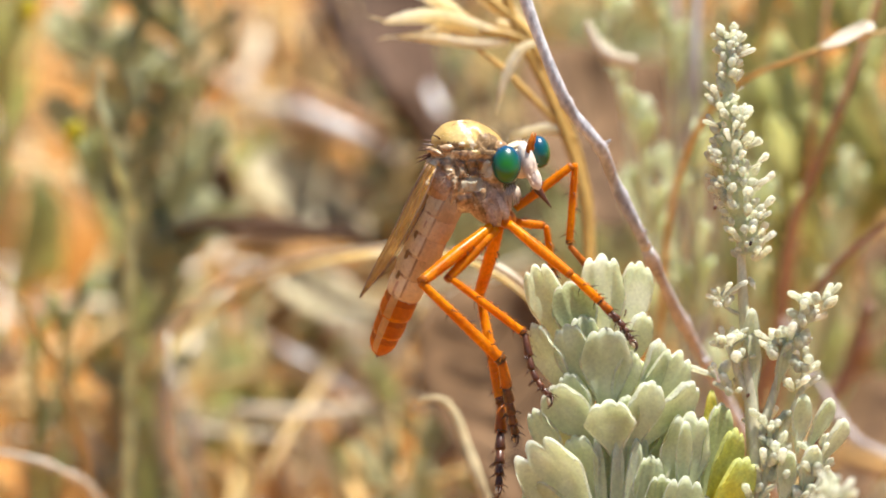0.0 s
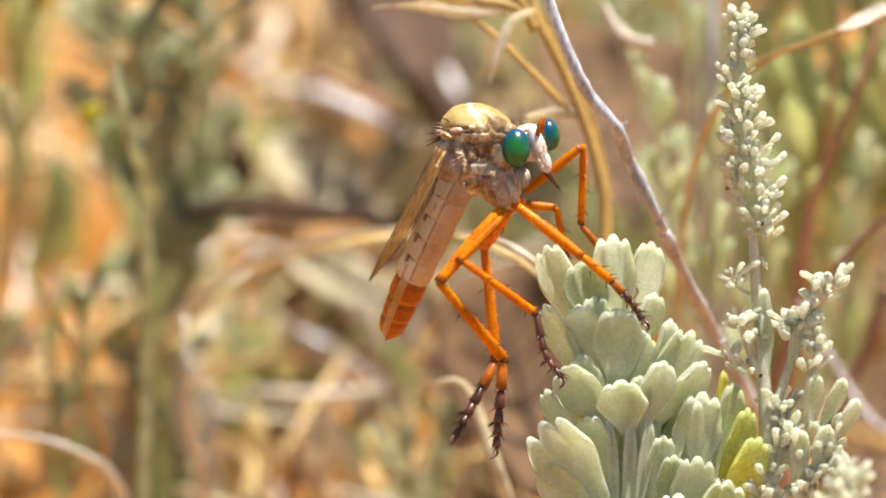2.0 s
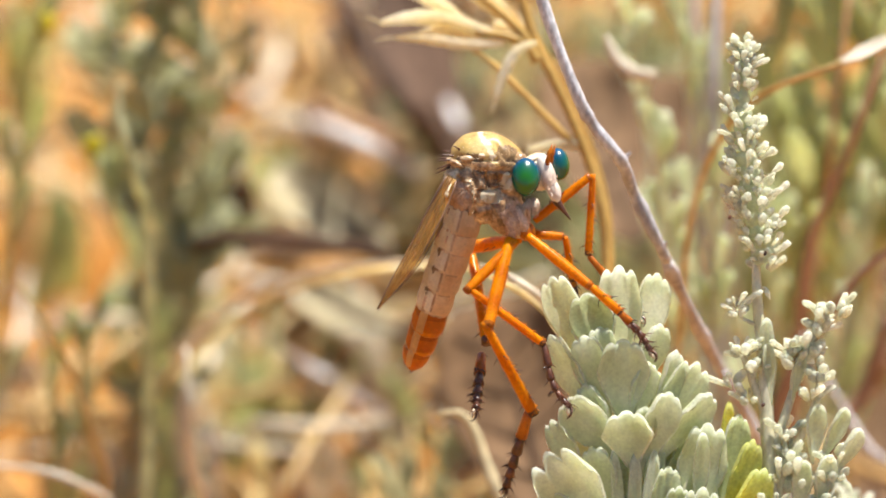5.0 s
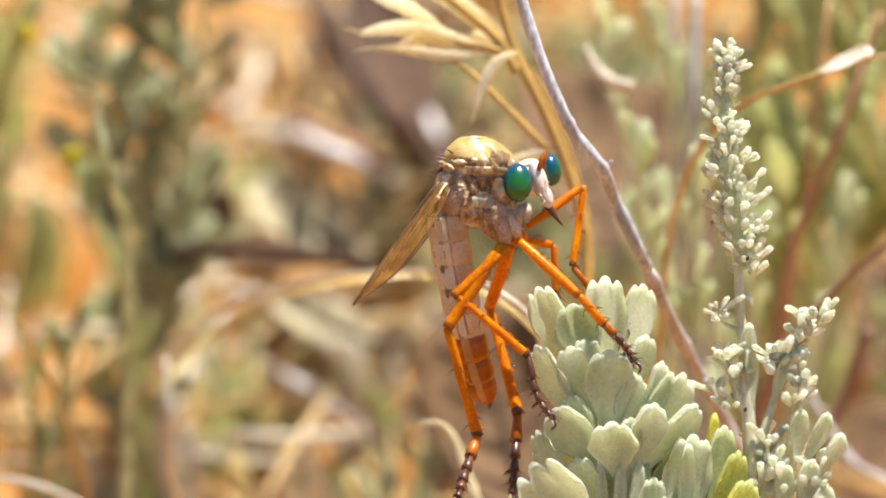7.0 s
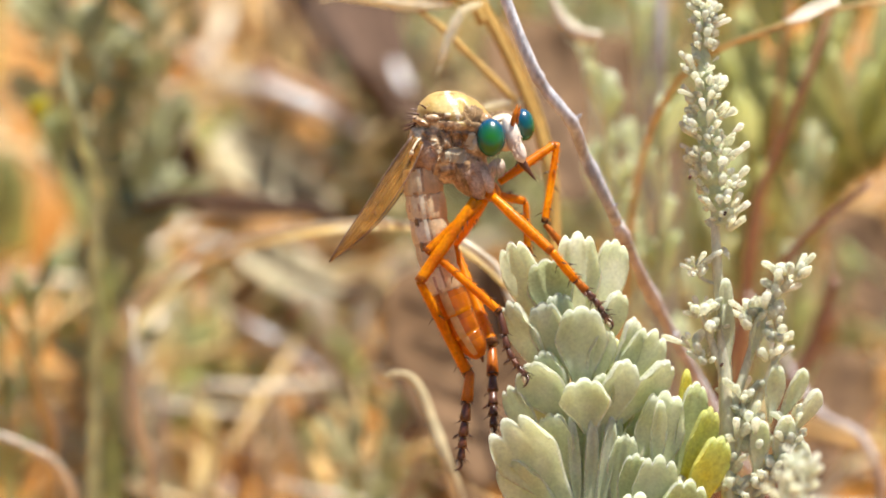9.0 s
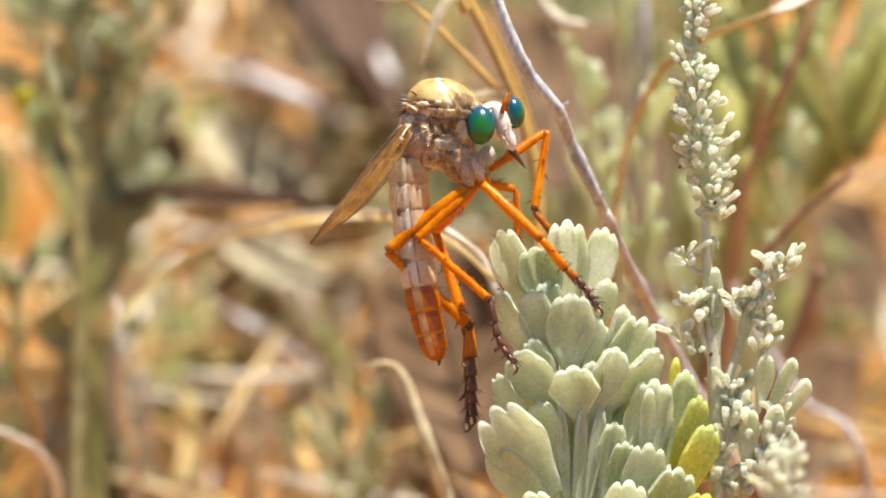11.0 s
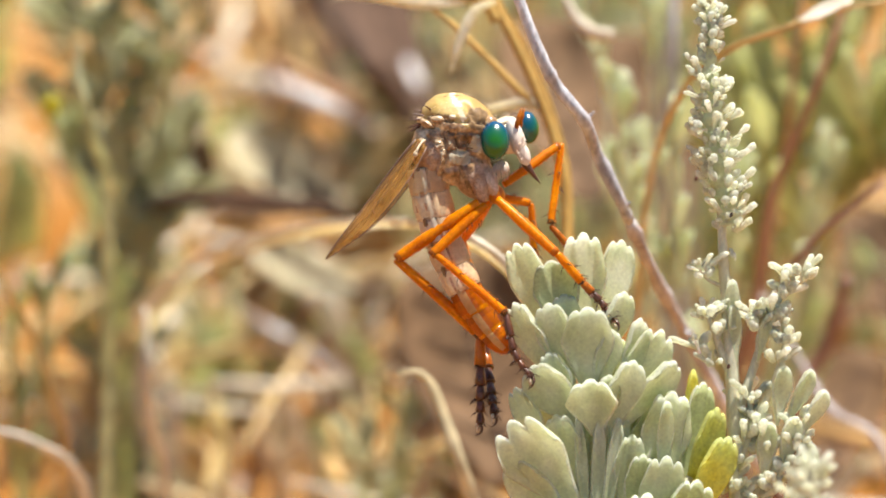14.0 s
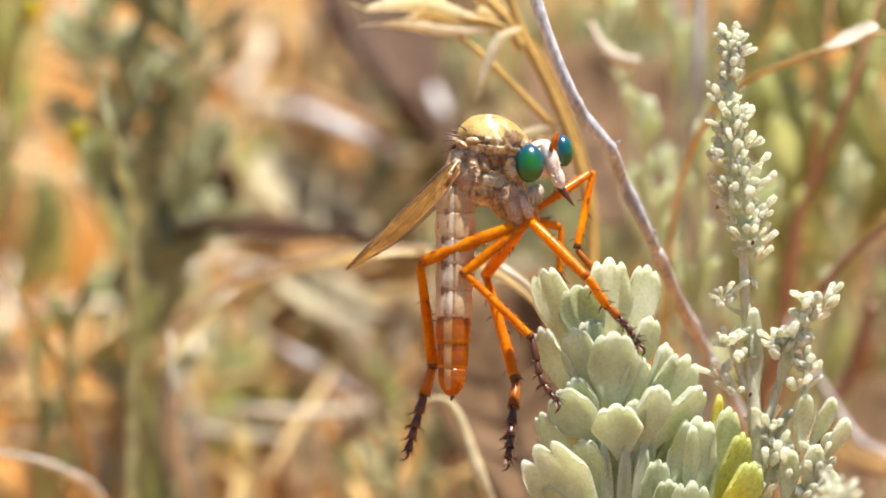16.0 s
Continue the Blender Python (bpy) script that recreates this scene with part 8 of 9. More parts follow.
    walk(legs["front_far"][0], [
        (0, bone(82, -50, -26, 188, 31, -24)),
        (0.5, bone(82, -50, -26, 185.2, 33.1, -9.9)),
        (1, bone(82, -50, -26, 186.4, 32.3, -14.5)),
        (1.5, bone(82, -50, -26, 186.5, 32.2, -14.7)),
        (2, bone(82, -50, -26, 185.2, 33.1, -9.9)),
        (2.5, bone(82, -50, -26, 184.8, 34.2, -14.2)),
        (3, bone(82, -50, -26, 184.8, 34.2, -14.2)),
        (3.5, bone(82, -50, -26, 184.4, 34, -9.9)),
        (4, bone(82, -50, -26, 184.9, 34.2, -14.3)),
        (4.2, bone(82, -50, -26, 184.8, 34.2, -14.2)),
        (6.3, bone(82, -50, -26, 187.7, 29.7, -42.4)),
        (6.5, bone(82, -50, -26, 188.4, 28.7, -42.4)),
        (7, bone(82, -50, -26, 184, 23.9, -70)),
        (7.5, bone(82, -50, -26, 185.2, 30.6, -51.5)),
        (8, bone(82, -50, -26, 185.2, 30.5, -51.7)),
        (8.5, bone(82, -50, -26, 186.6, 25.2, -60.8)),
        (8.7, bone(82, -50, -26, 184.7, 19.8, -74.9)),
        (11, bone(82, -50, -26, 184.7, 19.6, -75.1)),
        (11.5, bone(82, -50, -26, 182.4, 19.8, -79.5)),
        (12, bone(82, -50, -26, 180, 19, -84.6)),
        (12.5, bone(82, -50, -26, 185.5, 21.5, -70.5)),
        (13, bone(82, -50, -26, 181.7, 20.7, -79.5)),
        (13.5, bone(82, -50, -26, 183.4, 21.4, -75.2)),
        (14, bone(82, -50, -26, 184.7, 23, -70)),
        (14.5, bone(82, -50, -26, 184.7, 25.3, -65.7)),
        (15, bone(82, -50, -26, 186.2, 20.5, -70.4)),
        (15.5, bone(82, -50, -26, 180.2, 14.5, -89.2)),
        (16, bone(82, -50, -26, 179.6, 15.2, -89.5)),
    ])
    walk(legs["front_far"][1], [
        (0, bone(188, 31, -24, 178, -114, -50)),
        (0.5, bone(185.2, 33.1, -9.9, 182, -109, -50)),
        (1, bone(186.4, 32.3, -14.5, 183, -111, -50)),
        (1.5, bone(186.5, 32.2, -14.7, 180, -111, -50)),
        (2, bone(185.2, 33.1, -9.9, 182, -109, -50)),
        (2.5, bone(184.8, 34.2, -14.2, 181, -109, -50)),
        (3, bone(184.8, 34.2, -14.2, 181, -109, -50)),
        (3.5, bone(184.4, 34, -9.9, 178, -108, -50)),
        (4, bone(184.9, 34.2, -14.3, 179, -109, -50)),
        (4.2, bone(184.8, 34.2, -14.2, 181, -109, -50)),
        (6.3, bone(187.7, 29.7, -42.4, 173, -117, -50)),
        (6.5, bone(188.4, 28.7, -42.4, 174, -118, -50)),
        (7, bone(184, 23.9, -70, 164, -121, -50)),
        (7.5, bone(185.2, 30.6, -51.5, 168, -116, -50)),
        (8, bone(185.2, 30.5, -51.7, 167, -116, -50)),
        (8.5, bone(186.6, 25.2, -60.8, 169, -121, -50)),
        (8.7, bone(184.7, 19.8, -74.9, 162, -124, -50)),
        (11, bone(184.7, 19.6, -75.1, 161, -124, -50)),
        (11.5, bone(182.4, 19.8, -79.5, 159, -123, -50)),
        (12, bone(180, 19, -84.6, 153, -122, -50)),
        (12.5, bone(185.5, 21.5, -70.5, 163, -123, -50)),
        (13, bone(181.7, 20.7, -79.5, 158, -122, -50)),
        (13.5, bone(183.4, 21.4, -75.2, 159, -122, -50)),
        (14, bone(184.7, 23, -70, 165, -122, -50)),
        (14.5, bone(184.7, 25.3, -65.7, 164, -120, -50)),
        (15, bone(186.2, 20.5, -70.4, 164, -124, -50)),
        (15.5, bone(180.2, 14.5, -89.2, 152, -125, -50)),
        (16, bone(179.6, 15.2, -89.5, 150, -124, -50)),
    ])
    walk(legs["front_far"][2], [
        (0, bone(178, -114, -50, 274, -228, -46)),
        (0.5, bone(182, -109, -50, 278, -223, -46)),
        (1, bone(183, -111, -50, 279, -225, -46)),
        (1.5, bone(180, -111, -50, 276, -225, -46)),
        (2, bone(182, -109, -50, 278, -223, -46)),
        (2.5, bone(181, -109, -50, 277, -223, -46)),
        (3, bone(181, -109, -50, 277, -223, -46)),
        (3.5, bone(178, -108, -50, 274, -222, -46)),
        (4, bone(179, -109, -50, 275, -223, -46)),
        (4.2, bone(181, -109, -50, 277, -223, -46)),
        (6.3, bone(173, -117, -50, 269, -231, -46)),
        (6.5, bone(174, -118, -50, 270, -232, -46)),
        (7, bone(164, -121, -50, 260, -235, -46)),
        (7.5, bone(168, -116, -50, 264, -230, -46)),
        (8, bone(167, -116, -50, 263, -230, -46)),
        (8.5, bone(169, -121, -50, 265, -235, -46)),
        (8.7, bone(162, -124, -50, 258, -238, -46)),
        (11, bone(161, -124, -50, 257, -238, -46)),
        (11.5, bone(159, -123, -50, 255, -237, -46)),
        (12, bone(153, -122, -50, 249, -236, -46)),
        (12.5, bone(163, -123, -50, 259, -237, -46)),
        (13, bone(158, -122, -50, 254, -236, -46)),
        (13.5, bone(159, -122, -50, 255, -236, -46)),
        (14, bone(165, -122, -50, 261, -236, -46)),
        (14.5, bone(164, -120, -50, 260, -234, -46)),
        (15, bone(164, -124, -50, 260, -238, -46)),
        (15.5, bone(152, -125, -50, 248, -239, -46)),
        (16, bone(150, -124, -50, 246, -238, -46)),
    ])
    # the abdomen curls ring by ring
    walk(abdomen[0], [
        (0, bone(-36.4, -25.2, -2, -53, -59.8, -11.9)),
        (0.5, bone(-36.4, -25.2, -2, -53, -59.8, -11.9)),
        (1, bone(-36.4, -25.2, -2, -53, -59.8, -11.9)),
        (1.5, bone(-36.4, -25.2, -2, -53, -59.8, -11.9)),
        (2, bone(-36.4, -25.2, -2, -53, -59.8, -11.9)),
        (2.5, bone(-36.4, -25.2, -2, -53, -59.8, -11.9)),
        (3, bone(-36.4, -25.2, -2, -53, -59.8, -11.9)),
        (3.5, bone(-36.4, -25.2, -2, -53, -59.8, -11.9)),
        (4, bone(-36.4, -25.2, -2, -53, -59.8, -11.9)),
        (4.2, bone(-36.4, -25.2, -2, -53, -59.8, -11.9)),
        (6.3, bone(-58.6, -35.4, -2, -51.3, -78.7, -5.2)),
        (6.5, bone(-59.6, -34.4, -2, -51.4, -81.6, -2)),
        (7, bone(-60.6, -33.4, -2, -54.2, -75, -7.5)),
        (7.5, bone(-55, -29.6, -2, -51.2, -75.4, -2)),
        (8, bone(-55.4, -30, -2, -50.9, -80.3, -2)),
        (8.5, bone(-56, -29.6, -2, -50.7, -75.4, -2)),
        (10.8, bone(-59, -33, -2, -59.1, -73.8, -9.8)),
        (11, bone(-63.8, -33.4, -2, -61.6, -78.5, -2)),
        (11.5, bone(-57, -33, -2, -54.1, -72.6, -10.5)),
        (12, bone(-63, -28, -2, -63.9, -69.7, -9.4)),
        (12.5, bone(-60, -28, -2, -52.5, -73.4, -2)),
        (13, bone(-60, -22.4, -2, -55.8, -68.6, -2)),
        (13.5, bone(-59.8, -31, -2, -58.1, -74.2, -5.2)),
        (14, bone(-55.8, -24, -2, -47.5, -68.8, -2)),
        (14.5, bone(-55, -21, -2, -48.4, -68.8, -2)),
        (15, bone(-57.6, -24, -2, -52.8, -73, -2)),
        (15.5, bone(-59.4, -24, -2, -56, -69.4, -2)),
        (16, bone(-64.6, -16, -2, -65, -62.9, -2)),
    ])
    walk(abdomen[1], [
        (0, bone(-53, -59.8, -11.9, -69.5, -95.1, -23.9)),
        (0.5, bone(-53, -59.8, -11.9, -69.5, -95.1, -23.9)),
        (1, bone(-53, -59.8, -11.9, -69.5, -95.1, -23.9)),
        (1.5, bone(-53, -59.8, -11.9, -69.5, -95.1, -23.9)),
        (2, bone(-53, -59.8, -11.9, -69.5, -95.1, -23.9)),
        (2.5, bone(-53, -59.8, -11.9, -69.5, -95.1, -23.9)),
        (3, bone(-53, -59.8, -11.9, -69.5, -95.1, -23.9)),
        (3.5, bone(-53, -59.8, -11.9, -69.5, -95.1, -23.9)),
        (4, bone(-53, -59.8, -11.9, -69.5, -95.1, -23.9)),
        (4.2, bone(-53, -59.8, -11.9, -69.5, -95.1, -23.9)),
        (6.3, bone(-51.3, -78.7, -5.2, -43.2, -121.8, -9.1)),
        (6.5, bone(-51.4, -81.6, -2, -41.8, -127.6, -2)),
        (7, bone(-54.2, -75, -7.5, -47.2, -116.8, -14.3)),
        (7.5, bone(-51.2, -75.4, -2, -48, -119.3, -2)),
        (8, bone(-50.9, -80.3, -2, -43.9, -128.4, -2)),
        (8.5, bone(-50.7, -75.4, -2, -43.3, -119.9, -2)),
        (10.8, bone(-59.1, -73.8, -9.8, -57.6, -114.9, -19.4)),
        (11, bone(-61.6, -78.5, -2, -58.3, -123, -2)),
        (11.5, bone(-54.1, -72.6, -10.5, -49.9, -112.4, -20.9)),
        (12, bone(-63.9, -69.7, -9.4, -64.2, -110.4, -18.5)),
        (12.5, bone(-52.5, -73.4, -2, -42.7, -118.7, -2)),
        (13, bone(-55.8, -68.6, -2, -49.9, -113.3, -2)),
        (13.5, bone(-58.1, -74.2, -5.2, -54.6, -117.7, -9.1)),
        (14, bone(-47.5, -68.8, -2, -36.9, -111.5, -2)),
        (14.5, bone(-48.4, -68.8, -2, -40.8, -115.2, -2)),
        (15, bone(-52.8, -73, -2, -45.2, -121.2, -2)),
        (15.5, bone(-56, -69.4, -2, -52.1, -115.8, -2)),
        (16, bone(-65, -62.9, -2, -65.5, -107.6, -2)),
    ])
    walk(abdomen[2], [
        (0, bone(-69.5, -95.1, -23.9, -86.1, -131, -38.2)),
        (0.5, bone(-69.5, -95.1, -23.9, -86.1, -131, -38.2)),
        (1, bone(-69.5, -95.1, -23.9, -86.1, -131, -38.2)),
        (1.5, bone(-69.5, -95.1, -23.9, -86.1, -131, -38.2)),
        (2, bone(-69.5, -95.1, -23.9, -86.1, -131, -38.2)),
        (2.5, bone(-69.5, -95.1, -23.9, -86.1, -131, -38.2)),
        (3, bone(-69.5, -95.1, -23.9, -86.1, -131, -38.2)),
        (3.5, bone(-69.5, -95.1, -23.9, -86.1, -131, -38.2)),
        (4, bone(-69.5, -95.1, -23.9, -86.1, -131, -38.2)),
        (4.2, bone(-69.5, -95.1, -23.9, -86.1, -131, -38.2)),
        (6.3, bone(-43.2, -121.8, -9.1, -34.8, -162.8, -13.8)),
        (6.5, bone(-41.8, -127.6, -2, -30.4, -174.1, -2)),
        (7, bone(-47.2, -116.8, -14.3, -39.4, -158.7, -22.2)),
        (7.5, bone(-48, -119.3, -2, -45.3, -164.8, -2)),
        (8, bone(-43.9, -128.4, -2, -34.5, -176.3, -2)),
        (8.5, bone(-43.3, -119.9, -2, -33.8, -163.2, -2)),
        (10.8, bone(-57.6, -114.9, -19.4, -54.3, -154.5, -30.8)),
        (11, bone(-58.3, -123, -2, -53.5, -168.6, -2)),
        (11.5, bone(-49.9, -112.4, -20.9, -43.8, -153.7, -33.1)),
        (12, bone(-64.2, -110.4, -18.5, -64, -151.8, -29.2)),
        (12.5, bone(-42.7, -118.7, -2, -30.8, -162.2, -2)),
        (13, bone(-49.9, -113.3, -2, -42.2, -158.2, -2)),
        (13.5, bone(-54.6, -117.7, -9.1, -49.1, -161.6, -13.7)),
        (14, bone(-36.9, -111.5, -2, -22.8, -155.7, -2)),
        (14.5, bone(-40.8, -115.2, -2, -31.8, -162.2, -2)),
        (15, bone(-45.2, -121.2, -2, -35.3, -169.5, -2)),
        (15.5, bone(-52.1, -115.8, -2, -47.8, -163, -2)),
        (16, bone(-65.5, -107.6, -2, -66.1, -154, -2)),
    ])
    walk(abdomen[3], [
        (0, bone(-86.1, -131, -38.2, -101.9, -166.3, -54.7)),
        (0.5, bone(-86.1, -131, -38.2, -101.9, -166.3, -54.7)),
        (1, bone(-86.1, -131, -38.2, -101.9, -166.3, -54.7)),
        (1.5, bone(-86.1, -131, -38.2, -101.9, -166.3, -54.7)),
        (2, bone(-86.1, -131, -38.2, -101.9, -166.3, -54.7)),
        (2.5, bone(-86.1, -131, -38.2, -101.9, -166.3, -54.7)),
        (3, bone(-86.1, -131, -38.2, -101.9, -166.3, -54.7)),
        (3.5, bone(-86.1, -131, -38.2, -101.9, -166.3, -54.7)),
        (4, bone(-86.1, -131, -38.2, -101.9, -166.3, -54.7)),
        (4.2, bone(-86.1, -131, -38.2, -101.9, -166.3, -54.7)),
        (6.3, bone(-34.8, -162.8, -13.8, -25.4, -205.3, -19.1)),
        (6.5, bone(-30.4, -174.1, -2, -17.9, -219.3, -2)),
        (7, bone(-39.4, -158.7, -22.2, -30.7, -200.3, -31.4)),
        (7.5, bone(-45.3, -164.8, -2, -43.1, -210.2, -2)),
        (8, bone(-34.5, -176.3, -2, -21.9, -225.8, -2)),
        (8.5, bone(-33.8, -163.2, -2, -21.6, -206.9, -2)),
        (10.8, bone(-54.3, -154.5, -30.8, -48.9, -195.8, -43.8)),
        (11, bone(-53.5, -168.6, -2, -47.5, -213.4, -2)),
        (11.5, bone(-43.8, -153.7, -33.1, -36.2, -192.9, -47.2)),
        (12, bone(-64, -151.8, -29.2, -63.3, -192.1, -41.6)),
        (12.5, bone(-30.8, -162.2, -2, -16.2, -207.2, -2)),
        (13, bone(-42.2, -158.2, -2, -32.6, -201.5, -2)),
        (13.5, bone(-49.1, -161.6, -13.7, -42.1, -204.1, -19)),
        (14, bone(-22.8, -155.7, -2, -5.9, -197.5, -2)),
        (14.5, bone(-31.8, -162.2, -2, -21.3, -209.7, -2)),
        (15, bone(-35.3, -169.5, -2, -23.7, -217.1, -2)),
        (15.5, bone(-47.8, -163, -2, -43.3, -208.7, -2)),
        (16, bone(-66.1, -154, -2, -67, -200.2, -2)),
    ])
    walk(abdomen[4], [
        (0, bone(-101.9, -166.3, -54.7, -117.7, -202.1, -73.3)),
        (0.5, bone(-101.9, -166.3, -54.7, -117.7, -202.1, -73.3)),
        (1, bone(-101.9, -166.3, -54.7, -117.7, -202.1, -73.3)),
        (1.5, bone(-101.9, -166.3, -54.7, -117.7, -202.1, -73.3)),
        (2, bone(-101.9, -166.3, -54.7, -117.7, -202.1, -73.3)),
        (2.5, bone(-101.9, -166.3, -54.7, -117.7, -202.1, -73.3)),
        (3, bone(-101.9, -166.3, -54.7, -117.7, -202.1, -73.3)),
        (3.5, bone(-101.9, -166.3, -54.7, -117.7, -202.1, -73.3)),
        (4, bone(-101.9, -166.3, -54.7, -117.7, -202.1, -73.3)),
        (4.2, bone(-101.9, -166.3, -54.7, -117.7, -202.1, -73.3)),
        (6.3, bone(-25.4, -205.3, -19.1, -14.8, -249.2, -25.2)),
        (6.5, bone(-17.9, -219.3, -2, -4.4, -263.1, -2)),
        (7, bone(-30.7, -200.3, -31.4, -21.2, -241.4, -41.9)),
        (7.5, bone(-43.1, -210.2, -2, -41.5, -255.4, -2)),
        (8, bone(-21.9, -225.8, -2, -7.3, -273.2, -2)),
        (8.5, bone(-21.6, -206.9, -2, -6.5, -250.8, -2)),
        (10.8, bone(-48.9, -195.8, -43.8, -41.4, -235.2, -58.6)),
        (11, bone(-47.5, -213.4, -2, -40.3, -257.6, -2)),
        (11.5, bone(-36.2, -192.9, -47.2, -26.7, -231.4, -63.3)),
        (12, bone(-63.3, -192.1, -41.6, -61.8, -234.5, -55.6)),
        (12.5, bone(-16.2, -207.2, -2, 0.2, -250.4, -2)),
        (13, bone(-32.6, -201.5, -2, -20.4, -246.4, -2)),
        (13.5, bone(-42.1, -204.1, -19, -33.2, -246.9, -25)),
        (14, bone(-5.9, -197.5, -2, 13.6, -237, -2)),
        (14.5, bone(-21.3, -209.7, -2, -9.5, -255.6, -2)),
        (15, bone(-23.7, -217.1, -2, -10.9, -263.3, -2)),
        (15.5, bone(-43.3, -208.7, -2, -38.6, -254.5, -2)),
        (16, bone(-67, -200.2, -2, -68, -246, -2)),
    ])
    walk(abdomen[5], [
        (0, bone(-117.7, -202.1, -73.3, -132.8, -237.2, -94.2)),
        (0.5, bone(-117.7, -202.1, -73.3, -132.8, -237.2, -94.2)),
        (1, bone(-117.7, -202.1, -73.3, -132.8, -237.2, -94.2)),
        (1.5, bone(-117.7, -202.1, -73.3, -132.8, -237.2, -94.2)),
        (2, bone(-117.7, -202.1, -73.3, -132.8, -237.2, -94.2)),
        (2.5, bone(-117.7, -202.1, -73.3, -132.8, -237.2, -94.2)),
        (3, bone(-117.7, -202.1, -73.3, -132.8, -237.2, -94.2)),
        (3.5, bone(-117.7, -202.1, -73.3, -132.8, -237.2, -94.2)),
        (4, bone(-117.7, -202.1, -73.3, -132.8, -237.2, -94.2)),
        (4.2, bone(-117.7, -202.1, -73.3, -132.8, -237.2, -94.2)),
        (6.3, bone(-14.8, -249.2, -25.2, -3.9, -291.1, -31.9)),
        (6.5, bone(-4.4, -263.1, -2, 11.3, -309.1, -2)),
        (7, bone(-21.2, -241.4, -41.9, -10.4, -283.2, -53.5)),
        (7.5, bone(-41.5, -255.4, -2, -40.4, -300.5, -2)),
        (8, bone(-7.3, -273.2, -2, 9.9, -320.3, -2)),
        (8.5, bone(-6.5, -250.8, -2, 10.4, -291.6, -2)),
        (10.8, bone(-41.4, -235.2, -58.6, -31.2, -275.8, -75.2)),
        (11, bone(-40.3, -257.6, -2, -31.8, -301, -2)),
        (11.5, bone(-26.7, -231.4, -63.3, -14.7, -270.4, -81.2)),
        (12, bone(-61.8, -234.5, -55.6, -59.6, -275.7, -71.3)),
        (12.5, bone(0.2, -250.4, -2, 18.1, -291.7, -2)),
        (13, bone(-20.4, -246.4, -2, -6.1, -289.3, -2)),
        (13.5, bone(-33.2, -246.9, -25, -23.1, -288.3, -31.7)),
        (14, bone(13.6, -237, -2, 36.7, -275.5, -2)),
        (14.5, bone(-9.5, -255.6, -2, 3.9, -301.7, -2)),
        (15, bone(-10.9, -263.3, -2, 3.8, -311.8, -2)),
        (15.5, bone(-38.6, -254.5, -2, -33.6, -300.1, -2)),
        (16, bone(-68, -246, -2, -69.1, -291.7, -2)),
    ])
    walk(abdomen[6], [
        (0, bone(-132.8, -237.2, -94.2, -147.9, -272.8, -117.2)),
        (0.5, bone(-132.8, -237.2, -94.2, -147.9, -272.8, -117.2)),
        (1, bone(-132.8, -237.2, -94.2, -147.9, -272.8, -117.2)),
        (1.5, bone(-132.8, -237.2, -94.2, -147.9, -272.8, -117.2)),
        (2, bone(-132.8, -237.2, -94.2, -147.9, -272.8, -117.2)),
        (2.5, bone(-132.8, -237.2, -94.2, -147.9, -272.8, -117.2)),
        (3, bone(-132.8, -237.2, -94.2, -147.9, -272.8, -117.2)),
        (3.5, bone(-132.8, -237.2, -94.2, -147.9, -272.8, -117.2)),
        (4, bone(-132.8, -237.2, -94.2, -147.9, -272.8, -117.2)),
        (4.2, bone(-132.8, -237.2, -94.2, -147.9, -272.8, -117.2)),
        (6.3, bone(-3.9, -291.1, -31.9, 7.7, -332.7, -39.4)),
        (6.5, bone(11.3, -309.1, -2, 27.8, -353.8, -2)),
        (7, bone(-10.4, -283.2, -53.5, 1.5, -323.7, -66.4)),
        (7.5, bone(-40.4, -300.5, -2, -39.9, -347.2, -2)),
        (8, bone(9.9, -320.3, -2, 28.8, -365.2, -2)),
        (8.5, bone(10.4, -291.6, -2, 30.5, -332.6, -2)),
        (10.8, bone(-31.2, -275.8, -75.2, -18.5, -314.3, -93.5)),
        (11, bone(-31.8, -301, -2, -21.6, -345.4, -2)),
        (11.5, bone(-14.7, -270.4, -81.2, -0.2, -308.1, -101)),
        (12, bone(-59.6, -275.7, -71.3, -56.8, -315.5, -88.6)),
        (12.5, bone(18.1, -291.7, -2, 38, -332.9, -2)),
        (13, bone(-6.1, -289.3, -2, 10.8, -331.7, -2)),
        (13.5, bone(-23.1, -288.3, -31.7, -11.4, -330, -39.2)),
        (14, bone(36.7, -275.5, -2, 63.9, -312.7, -2)),
        (14.5, bone(3.9, -301.7, -2, 19.3, -347.8, -2)),
        (15, bone(3.8, -311.8, -2, 19, -358.1, -2)),
        (15.5, bone(-33.6, -300.1, -2, -28.5, -345.3, -2)),
        (16, bone(-69.1, -291.7, -2, -70.5, -338.9, -2)),
    ])
